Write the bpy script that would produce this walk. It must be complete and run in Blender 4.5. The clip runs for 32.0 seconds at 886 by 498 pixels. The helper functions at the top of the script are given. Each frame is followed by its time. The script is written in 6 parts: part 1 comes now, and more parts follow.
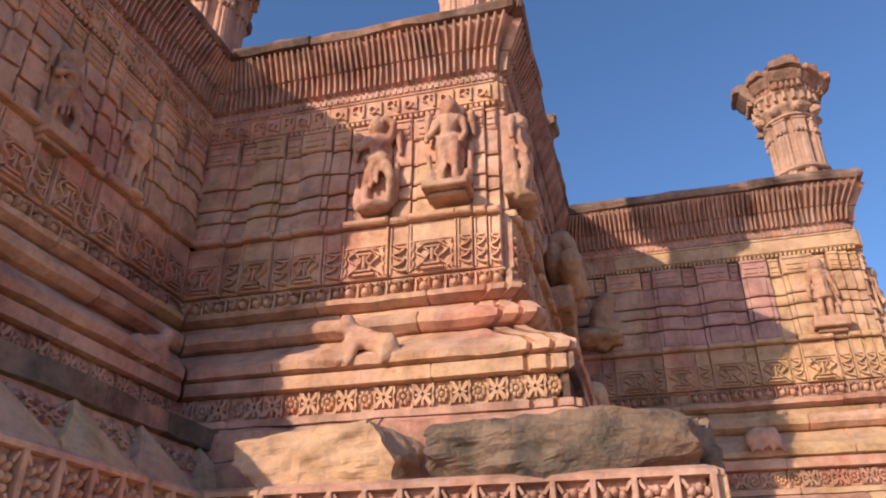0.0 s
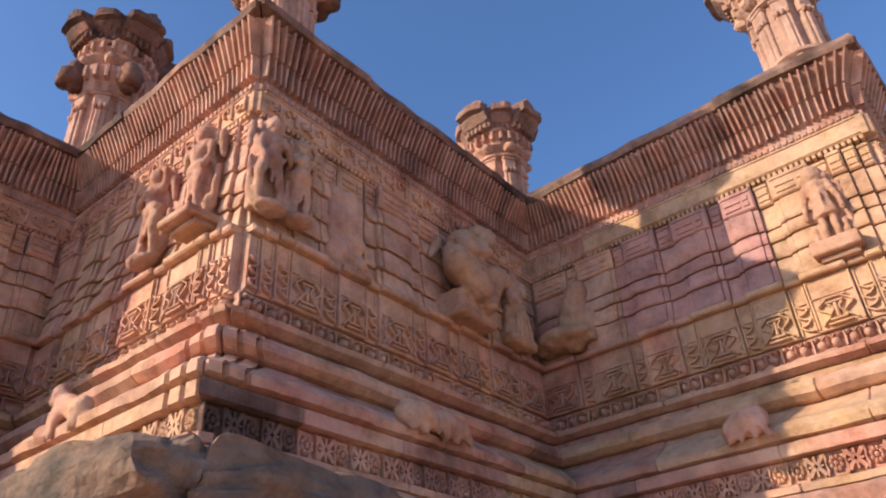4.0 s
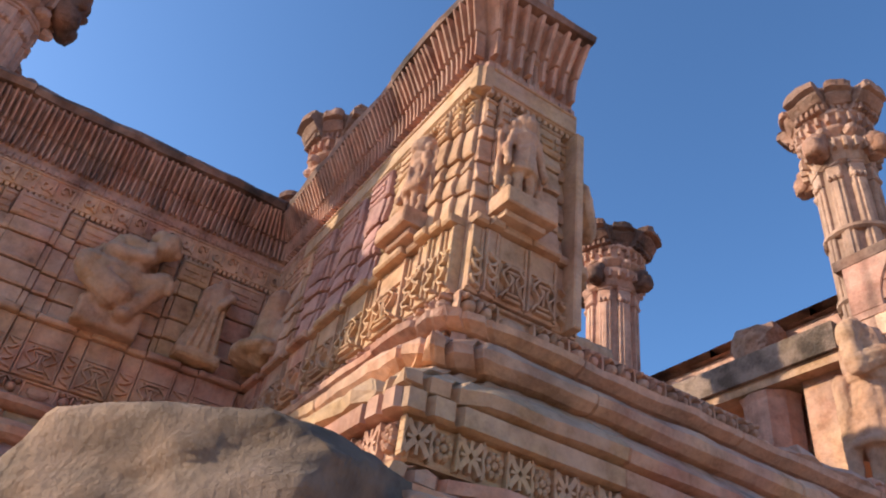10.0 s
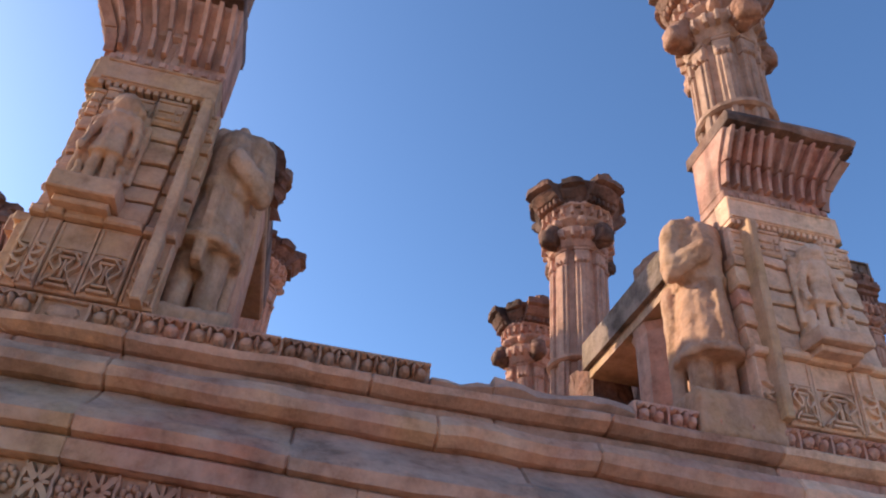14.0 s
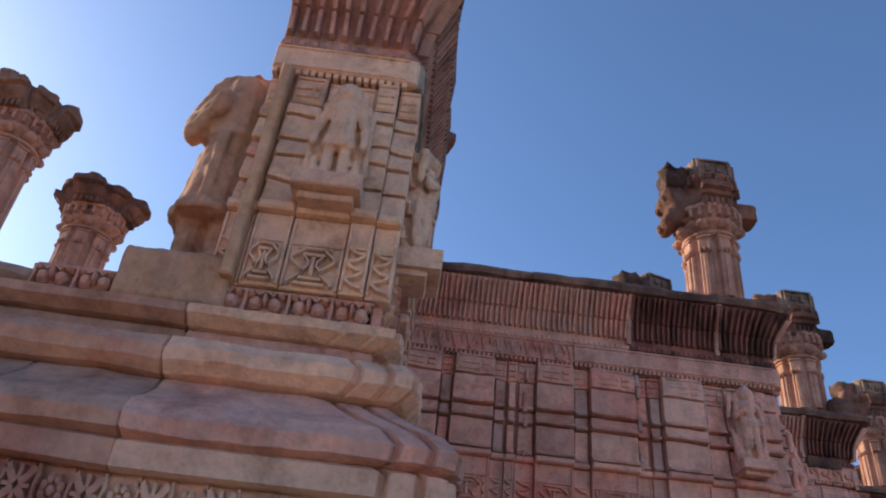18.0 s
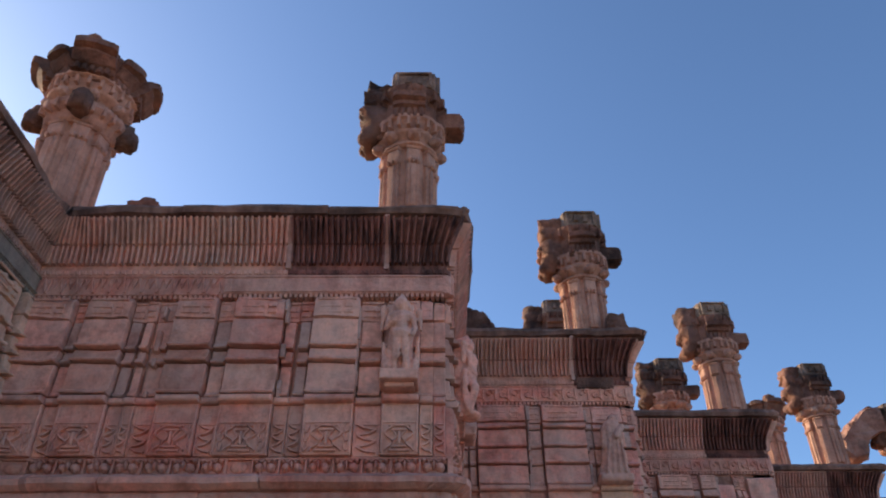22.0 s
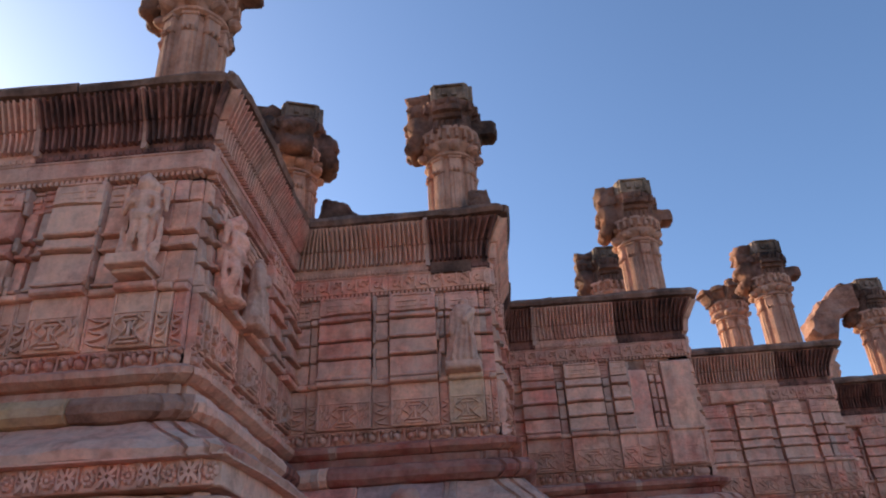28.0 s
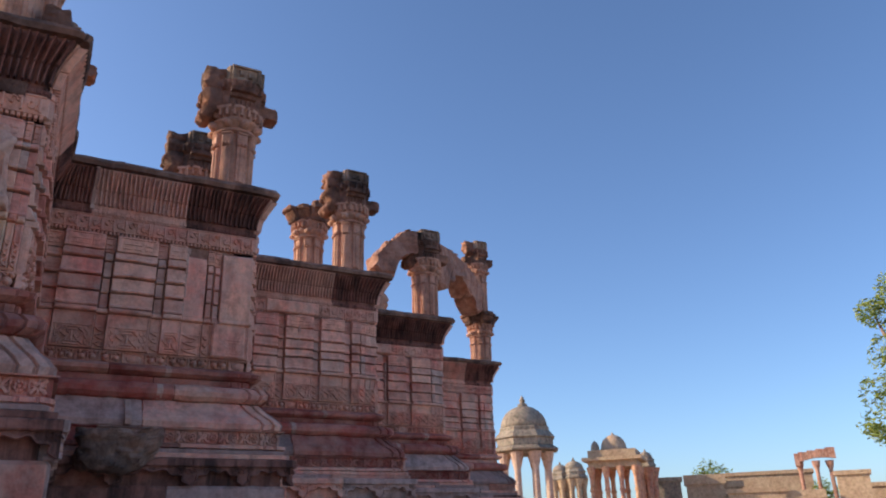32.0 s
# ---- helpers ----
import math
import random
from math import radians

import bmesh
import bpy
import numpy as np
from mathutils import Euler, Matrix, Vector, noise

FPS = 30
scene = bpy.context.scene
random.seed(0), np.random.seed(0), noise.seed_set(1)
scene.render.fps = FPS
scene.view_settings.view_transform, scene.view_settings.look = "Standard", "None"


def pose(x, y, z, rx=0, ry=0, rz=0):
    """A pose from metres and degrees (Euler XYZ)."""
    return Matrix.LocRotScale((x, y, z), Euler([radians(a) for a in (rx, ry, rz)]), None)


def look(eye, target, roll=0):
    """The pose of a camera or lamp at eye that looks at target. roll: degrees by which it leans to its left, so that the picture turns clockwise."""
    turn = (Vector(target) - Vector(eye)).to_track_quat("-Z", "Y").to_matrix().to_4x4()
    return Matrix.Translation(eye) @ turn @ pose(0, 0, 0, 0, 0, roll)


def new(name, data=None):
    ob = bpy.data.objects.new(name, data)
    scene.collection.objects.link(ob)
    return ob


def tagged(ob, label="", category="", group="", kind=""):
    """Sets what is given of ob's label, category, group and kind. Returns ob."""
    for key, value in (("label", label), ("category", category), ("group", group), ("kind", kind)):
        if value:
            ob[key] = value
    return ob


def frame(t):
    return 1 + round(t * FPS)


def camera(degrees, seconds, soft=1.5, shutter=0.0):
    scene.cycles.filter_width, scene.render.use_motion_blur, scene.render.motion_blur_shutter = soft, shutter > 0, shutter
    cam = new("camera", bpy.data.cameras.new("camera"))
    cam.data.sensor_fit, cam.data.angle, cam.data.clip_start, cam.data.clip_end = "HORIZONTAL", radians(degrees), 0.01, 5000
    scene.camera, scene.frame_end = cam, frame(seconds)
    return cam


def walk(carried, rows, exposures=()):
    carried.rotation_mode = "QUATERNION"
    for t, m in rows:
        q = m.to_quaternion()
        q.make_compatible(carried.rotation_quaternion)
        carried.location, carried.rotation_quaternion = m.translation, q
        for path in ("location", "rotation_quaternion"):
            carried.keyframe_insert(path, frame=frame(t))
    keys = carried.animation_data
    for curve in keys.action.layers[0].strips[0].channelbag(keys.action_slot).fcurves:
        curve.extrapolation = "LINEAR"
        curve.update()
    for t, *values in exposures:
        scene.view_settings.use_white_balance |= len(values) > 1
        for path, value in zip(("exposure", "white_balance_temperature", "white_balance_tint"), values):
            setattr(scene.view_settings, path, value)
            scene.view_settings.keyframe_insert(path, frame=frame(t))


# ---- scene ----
cam = camera(61.3, 32.0, 2.0)
PATH = [
    (0, (0.243, 0.249, 1.05), (-0.261, 1.947, 1.981), 0.0),
    (0.5, (0.419, 0.427, 1.062), (-0.161, 2.095, 2.001), 2.0),
    (1, (0.664, 0.585, 1.057), (0.024, 2.246, 1.971), 4.4),
    (1.5, (0.886, 0.817, 1.041), (0.193, 2.464, 1.938), 4.0),
    (2, (1.1, 0.99, 1.045), (0.366, 2.586, 2.001), 0.7),
    (2.5, (1.323, 1.142, 1.051), (0.532, 2.677, 2.061), -1.9),
    (4.5, (2.01, 2.007, 1.092), (0.863, 3.241, 2.17), -1.9),
    (5, (2.178, 2.233, 1.111), (0.991, 3.422, 2.195), 0.0),
    (5.5, (2.358, 2.393, 1.114), (1.154, 3.545, 2.221), 2.0),
    (6, (2.464, 2.576, 1.135), (1.263, 3.697, 2.276), 3.4),
    (6.5, (2.55, 2.727, 1.163), (1.373, 3.823, 2.352), 4.1),
    (7, (2.7, 2.855, 1.17), (1.552, 3.935, 2.4), 4.1),
    (7.5, (2.785, 3.049, 1.159), (1.65, 4.126, 2.405), 4.0),
    (8, (2.87, 3.324, 1.167), (1.721, 4.384, 2.414), 4.5),
    (8.5, (3.033, 3.565, 1.196), (1.841, 4.589, 2.434), 5.7),
    (9, (3.15, 3.858, 1.205), (1.884, 4.821, 2.418), 7.0),
    (9.5, (3.278, 4.111, 1.206), (1.923, 4.981, 2.393), 8.0),
    (10, (3.411, 4.369, 1.236), (1.961, 5.119, 2.392), 8.4),
    (10.5, (3.47, 4.622, 1.263), (1.939, 5.232, 2.396), 8.1),
    (11, (3.578, 4.854, 1.279), (1.998, 5.327, 2.41), 7.2),
    (11.5, (3.693, 5.058, 1.289), (2.093, 5.418, 2.434), 5.8),
    (12, (3.716, 5.281, 1.305), (2.115, 5.56, 2.471), 4.9),
    (12.5, (3.785, 5.538, 1.313), (2.185, 5.776, 2.489), 4.5),
    (13, (3.863, 5.801, 1.341), (2.263, 6.029, 2.519), 4.8),
    (13.5, (3.836, 6.064, 1.371), (2.234, 6.315, 2.542), 5.0),
    (14, (3.888, 6.366, 1.365), (2.281, 6.635, 2.525), 5.5),
    (14.5, (3.921, 6.66, 1.363), (2.323, 6.949, 2.53), 5.4),
    (15, (3.892, 6.956, 1.382), (2.309, 7.248, 2.569), 5.2),
    (15.5, (3.934, 7.274, 1.385), (2.36, 7.553, 2.586), 5.7),
    (17.5, (3.755, 8.381, 1.417), (2.088, 8.477, 2.518), 7.7),
    (18, (3.632, 8.63, 1.413), (1.965, 8.656, 2.517), 6.6),
    (18.5, (3.601, 8.927, 1.37), (1.943, 8.885, 2.487), 5.0),
    (19, (3.514, 9.22, 1.328), (1.87, 9.112, 2.461), 3.5),
    (19.5, (3.383, 9.497, 1.331), (1.749, 9.335, 2.472), 2.6),
    (20, (3.301, 9.773, 1.314), (1.672, 9.578, 2.456), 2.3),
    (20.5, (3.272, 10.031, 1.306), (1.646, 9.817, 2.451), 2.4),
    (21, (3.19, 10.27, 1.317), (1.566, 10.092, 2.47), 1.8),
    (21.5, (3.167, 10.519, 1.306), (1.535, 10.409, 2.457), 1.1),
    (22, (3.121, 10.785, 1.286), (1.467, 10.787, 2.412), -0.2),
    (22.5, (2.98, 11.004, 1.27), (1.305, 11.126, 2.355), -1.6),
    (23, (2.893, 11.204, 1.257), (1.196, 11.394, 2.299), -2.3),
    (23.5, (2.88, 11.42, 1.249), (1.163, 11.616, 2.256), -2.7),
    (24, (2.814, 11.579, 1.255), (1.077, 11.737, 2.234), -3.0),
    (24.5, (2.744, 11.686, 1.27), (0.993, 11.781, 2.233), -3.3),
    (25, (2.753, 11.812, 1.276), (0.994, 11.834, 2.228), -3.3),
    (25.5, (2.732, 11.947, 1.283), (0.975, 11.918, 2.237), -3.2),
    (27.5, (2.477, 12.148, 1.276), (0.746, 12.038, 2.271), -3.1),
    (28, (2.464, 12.143, 1.266), (0.713, 12.031, 2.226), -2.9),
    (28.5, (2.461, 12.126, 1.264), (0.686, 12.024, 2.18), -2.5),
    (29, (2.443, 12.121, 1.253), (0.648, 12.053, 2.132), -2.2),
    (29.5, (2.434, 12.121, 1.229), (0.624, 12.117, 2.079), -2.0),
    (30, (2.428, 12.153, 1.22), (0.61, 12.245, 2.05), -1.9),
    (30.5, (2.409, 12.173, 1.213), (0.594, 12.396, 2.023), -1.7),
    (31, (2.393, 12.212, 1.206), (0.598, 12.611, 1.993), -1.5),
    (31.5, (2.365, 12.287, 1.194), (0.623, 12.912, 1.952), -1.3),
    (32, (2.236, 12.349, 1.167), (0.599, 13.246, 1.886), -1.7),
]
walk(cam, [(t, look(eye, target, roll)) for t, eye, target, roll in PATH], exposures=[(0, 0.85, 6750, 10), (2.5, 0.95, 6750, 10), (6, 1.22, 6450, 9), (7, 1.15, 6450, 7), (10, 1.13, 6500, 4), (12, 1.27, 6750, 7), (13, 1.24, 6850, 7), (15, 1.2, 6800, 8), (17.5, 1.0, 7000, 11), (18, 0.98, 7000, 10), (19, 0.98, 7150, 11), (20, 1.22, 7250, 11), (21, 1.3, 7350, 10), (22.2, 1.05, 7250, 9), (23, 1.12, 7350, 9), (24, 1.16, 7450, 9), (28, 1.2, 7750, 10), (30, 1.32, 7850, 11), (31, 1.33, 7800, 12), (31.5, 1.2, 7600, 12), (32, 0.98, 7350, 13)])

# ---- light ----
SUN_AZ, SUN_EL = (-0.51, -0.86), 23.5
world = bpy.data.worlds.new("world")
scene.world = world
world.use_nodes = True
wn = world.node_tree.nodes
sky = wn.new("ShaderNodeTexSky")
sky.sky_type, sky.sun_disc = "NISHITA", False
sky.sun_elevation, sky.sun_rotation = radians(SUN_EL), math.atan2(SUN_AZ[0], SUN_AZ[1])
sky.air_density, sky.dust_density, sky.ozone_density = 0.85, 1.0, 6.5
wn["Background"].inputs["Strength"].default_value = 0.123
world.node_tree.links.new(sky.outputs[0], wn["Background"].inputs[0])
sun = new("sun", bpy.data.lights.new("sun", "SUN"))
sun.data.energy, sun.data.angle, sun.data.color = 2.9, radians(0.6), (1.0, 0.85, 0.66)
sun_dir = Vector((SUN_AZ[0], SUN_AZ[1], 0)).normalized() * math.cos(radians(SUN_EL)) + Vector((0, 0, math.sin(radians(SUN_EL))))
sun.matrix_world = look(sun_dir * 30, (0, 0, 0))


# ---- materials ----
def ramp(nt, stops):
    n = nt.nodes.new("ShaderNodeValToRGB")
    while len(n.color_ramp.elements) < len(stops):
        n.color_ramp.elements.new(0.5)
    for e, (p, c) in zip(n.color_ramp.elements, stops):
        e.position, e.color = p, (*c, 1.0) if len(c) == 3 else c
    return n


def mixed(nt, fac, a, b, blend="MIX"):
    n = nt.nodes.new("ShaderNodeMix")
    n.data_type, n.blend_type = "RGBA", blend
    for sock, v in ((n.inputs[0], fac), (n.inputs[6], a), (n.inputs[7], b)):
        if isinstance(v, bpy.types.NodeSocket):
            nt.links.new(v, sock)
        elif isinstance(v, (int, float)):
            sock.default_value = v
        else:
            sock.default_value = (*v, 1.0)
    return n.outputs[2]


def noise_tex(nt, vec, scale, detail=4.0, rough=0.6, stretch=None):
    if stretch:
        mp = nt.nodes.new("ShaderNodeMapping")
        mp.inputs["Scale"].default_value = stretch
        nt.links.new(vec, mp.inputs["Vector"])
        vec = mp.outputs[0]
    n = nt.nodes.new("ShaderNodeTexNoise")
    n.inputs["Scale"].default_value, n.inputs["Detail"].default_value, n.inputs["Roughness"].default_value = scale, detail, rough
    nt.links.new(vec, n.inputs["Vector"])
    return n.outputs["Fac"]


def stone(name, base, other, vary=0.25, stain=0.25, stain_col=(0.05, 0.036, 0.03), streak=0.0, pale=0.25, bump=0.5, grain=1.0, rough=0.88):
    """Weathered sandstone: two hues that drift over the metre, a hue per block, lime bloom, black stains and a pitted relief."""
    m = bpy.data.materials.new(name)
    m.use_nodes = True
    nt = m.node_tree
    bsdf = nt.nodes["Principled BSDF"]
    geo = nt.nodes.new("ShaderNodeNewGeometry")
    pos = geo.outputs["Position"]
    info = nt.nodes.new("ShaderNodeObjectInfo")
    big = ramp(nt, [(0.4, base), (0.6, other)])
    nt.links.new(noise_tex(nt, pos, 1.7, 3), big.inputs[0])
    tint = ramp(nt, [(0.0, (1 - vary, 1 - vary * 1.15, 1 - vary * 1.25)), (0.5, (1, 1, 1)), (0.85, (1 + vary * 0.5, 1 + vary * 0.42, 1 + vary * 0.2)), (1.0, (1 + vary * 0.3, 1 - vary * 0.1, 1 + vary * 0.1))])
    nt.links.new(info.outputs["Random"], tint.inputs[0])
    col = mixed(nt, 1.0, big.outputs[0], tint.outputs[0], "MULTIPLY")
    fine = ramp(nt, [(0.3, (0.76, 0.73, 0.71)), (0.5, (0.99, 0.99, 0.99)), (0.74, (1.14, 1.13, 1.1))])
    nt.links.new(noise_tex(nt, pos, 34.0 * grain, 6, 0.7), fine.inputs[0])
    col = mixed(nt, 0.9, col, fine.outputs[0], "MULTIPLY")
    blot = ramp(nt, [(0.34, (0.62, 0.58, 0.56)), (0.52, (1, 1, 1)), (0.7, (1.16, 1.14, 1.1))])
    nt.links.new(noise_tex(nt, pos, 8.0, 5, 0.66), blot.inputs[0])
    col = mixed(nt, 0.85, col, blot.outputs[0], "MULTIPLY")
    mid = ramp(nt, [(0.4, (0, 0, 0)), (0.6, (1, 1, 1))])
    nt.links.new(noise_tex(nt, pos, 6.5, 5, 0.62), mid.inputs[0])
    lime = nt.nodes.new("ShaderNodeMath")
    lime.operation, lime.inputs[1].default_value = "MULTIPLY", pale
    nt.links.new(mid.outputs[0], lime.inputs[0])
    col = mixed(nt, lime.outputs[0], col, (0.66, 0.45, 0.36))
    dark = ramp(nt, [(0.6 - 0.18 * stain, (0, 0, 0)), (0.82 - 0.16 * stain, (1, 1, 1))])
    nt.links.new(noise_tex(nt, pos, 2.6, 7, 0.68), dark.inputs[0])
    amount = nt.nodes.new("ShaderNodeMath")
    amount.operation, amount.inputs[1].default_value = "MULTIPLY", min(1.0, stain * 1.5)
    nt.links.new(dark.outputs[0], amount.inputs[0])
    col = mixed(nt, amount.outputs[0], col, stain_col)
    if streak:
        run = ramp(nt, [(0.46, (0, 0, 0)), (0.62, (1, 1, 1))])
        nt.links.new(noise_tex(nt, pos, 1.0, 5, 0.6, (9.0, 9.0, 1.1)), run.inputs[0])
        s2 = nt.nodes.new("ShaderNodeMath")
        s2.operation, s2.inputs[1].default_value = "MULTIPLY", streak
        nt.links.new(run.outputs[0], s2.inputs[0])
        col = mixed(nt, s2.outputs[0], col, stain_col)
    nt.links.new(col, bsdf.inputs["Base Color"])
    bsdf.inputs["Roughness"].default_value = rough
    bsdf.inputs["Specular IOR Level"].default_value = 0.25
    vor = nt.nodes.new("ShaderNodeTexVoronoi")
    vor.inputs["Scale"].default_value = 60.0 * grain
    nt.links.new(pos, vor.inputs["Vector"])
    add = nt.nodes.new("ShaderNodeMath")
    add.operation = "MULTIPLY_ADD"
    nt.links.new(noise_tex(nt, pos, 22.0 * grain, 8, 0.7), add.inputs[0])
    add.inputs[1].default_value = 1.6
    pit = nt.nodes.new("ShaderNodeMath")
    pit.operation, pit.inputs[1].default_value = "MULTIPLY", 0.3
    nt.links.new(vor.outputs["Distance"], pit.inputs[0])
    nt.links.new(pit.outputs[0], add.inputs[2])
    b = nt.nodes.new("ShaderNodeBump")
    b.inputs["Strength"].default_value, b.inputs["Distance"].default_value = bump, 0.012
    nt.links.new(add.outputs[0], b.inputs["Height"])
    nt.links.new(b.outputs[0], bsdf.inputs["Normal"])
    return m


PINK = stone("pink_sandstone", (0.50, 0.225, 0.155), (0.61, 0.355, 0.215), 0.2, 0.36, streak=0.15, pale=0.33)
MOSSY = stone("mossy_blackened_sandstone", (0.52, 0.285, 0.205), (0.42, 0.235, 0.17), 0.2, 0.52, (0.06, 0.052, 0.042), pale=0.3)
OCHRE = stone("ochre_sandstone", (0.52, 0.325, 0.178), (0.49, 0.28, 0.165), 0.12, 0.14)
MAUVE = stone("mauve_sandstone", (0.40, 0.205, 0.185), (0.50, 0.25, 0.19), 0.12, 0.12, pale=0.2)
RED = stone("red_sandstone", (0.80, 0.30, 0.225), (0.83, 0.43, 0.315), 0.26, 0.2, (0.055, 0.028, 0.024), streak=0.16, pale=0.45, bump=0.6)
TAN = stone("tan_rose_sandstone", (0.82, 0.46, 0.34), (0.84, 0.40, 0.295), 0.2, 0.14, (0.10, 0.06, 0.05), streak=0.1, pale=0.4, bump=0.5)
BUFF = stone("buff_sandstone", (0.79, 0.54, 0.37), (0.78, 0.47, 0.325), 0.15, 0.12, (0.12, 0.08, 0.06), streak=0.1, pale=0.35, bump=0.6)
MAROON = stone("deep_maroon_sandstone", (0.40, 0.085, 0.065), (0.52, 0.19, 0.14), 0.25, 0.42, (0.03, 0.018, 0.018), pale=0.22, bump=0.6)
SLATE = stone("grey_mauve_stained_sandstone", (0.56, 0.33, 0.285), (0.42, 0.28, 0.255), 0.3, 0.35, (0.06, 0.05, 0.052), streak=0.25, pale=0.2, bump=0.6)
PALE = stone("pale_rose_sandstone", (0.80, 0.45, 0.345), (0.78, 0.38, 0.29), 0.2, 0.28, (0.10, 0.06, 0.05), streak=0.15, pale=0.4, bump=0.8)
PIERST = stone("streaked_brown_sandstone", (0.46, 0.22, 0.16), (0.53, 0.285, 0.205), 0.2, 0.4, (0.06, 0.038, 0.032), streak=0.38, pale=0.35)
TORANA = stone("weathered_arch_stone", (0.44, 0.205, 0.14), (0.32, 0.15, 0.105), 0.15, 0.5, (0.05, 0.032, 0.028), pale=0.25, bump=0.8)
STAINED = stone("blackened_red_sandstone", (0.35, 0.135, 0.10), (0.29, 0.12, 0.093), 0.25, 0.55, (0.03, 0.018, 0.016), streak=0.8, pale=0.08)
COPING = stone("grimy_coping_stone", (0.30, 0.155, 0.11), (0.19, 0.105, 0.078), 0.3, 0.75, (0.035, 0.025, 0.022), streak=0.3, pale=0.22)
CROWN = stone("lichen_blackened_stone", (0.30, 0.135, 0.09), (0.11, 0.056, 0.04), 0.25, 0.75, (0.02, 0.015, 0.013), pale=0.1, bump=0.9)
SHAFT = stone("pale_pink_shaft_stone", (0.58, 0.315, 0.22), (0.50, 0.25, 0.175), 0.15, 0.24, streak=0.25)
BROWNSHAFT = stone("brown_shaft_stone", (0.48, 0.29, 0.205), (0.38, 0.225, 0.16), 0.15, 0.35, streak=0.3)
TOPSTONE = stone("pale_lichen_top_stone", (0.34, 0.24, 0.175), (0.15, 0.105, 0.08), 0.25, 0.65, (0.03, 0.024, 0.02), pale=0.3, bump=0.9)
BOULDER = stone("grey_green_boulder", (0.135, 0.11, 0.08), (0.30, 0.185, 0.125), 0.1, 0.7, (0.045, 0.044, 0.04), pale=0.16, bump=1.0)
BROWNCAP = stone("brown_weathered_capital", (0.44, 0.215, 0.14), (0.24, 0.13, 0.09), 0.2, 0.4, (0.05, 0.036, 0.03), pale=0.2, bump=0.9)
BROWNROCK = stone("brown_weathered_boulder", (0.36, 0.22, 0.145), (0.17, 0.115, 0.085), 0.1, 0.5, (0.06, 0.045, 0.038), pale=0.15, bump=1.0)
STATUE = stone("carved_ochre_sandstone", (0.50, 0.30, 0.172), (0.48, 0.255, 0.16), 0.1, 0.14)
GREYGUARD = stone("grey_stained_sandstone", (0.56, 0.33, 0.20), (0.48, 0.29, 0.18), 0.1, 0.4, (0.09, 0.075, 0.06), streak=0.4, pale=0.3)
GREYSTONE = stone("weathered_grey_stone", (0.31, 0.285, 0.225), (0.23, 0.21, 0.17), 0.2, 0.5)
CREAM = stone("cream_limewashed_stone", (0.47, 0.36, 0.24), (0.40, 0.29, 0.19), 0.15, 0.12)
LIMEPINK = stone("limewashed_pink_stone", (0.60, 0.45, 0.37), (0.50, 0.35, 0.28), 0.15, 0.15)
MORTAR = stone("pale_mortar", (0.56, 0.37, 0.30), (0.48, 0.24, 0.18), 0.05, 0.1, pale=0.5)
EARTH = stone("dry_earth", (0.66, 0.44, 0.275), (0.60, 0.40, 0.25), 0.0, 0.15, (0.36, 0.25, 0.16), grain=0.3)


# ---- mesh helpers ----
rnd = random.Random(7)


def link_mesh(name, verts, faces, material, parent=None, label="", smooth=False):
    me = bpy.data.meshes.new(name)
    me.from_pydata(verts, [], faces)
    bm = bmesh.new()
    bm.from_mesh(me)
    bmesh.ops.recalc_face_normals(bm, faces=bm.faces)
    bm.to_mesh(me)
    bm.free()
    me.materials.append(material)
    if smooth:
        me.polygons.foreach_set("use_smooth", [True] * len(me.polygons))
    ob = new(name, me)
    if parent:
        ob.parent = parent
    if label:
        ob["label"] = label
    return ob


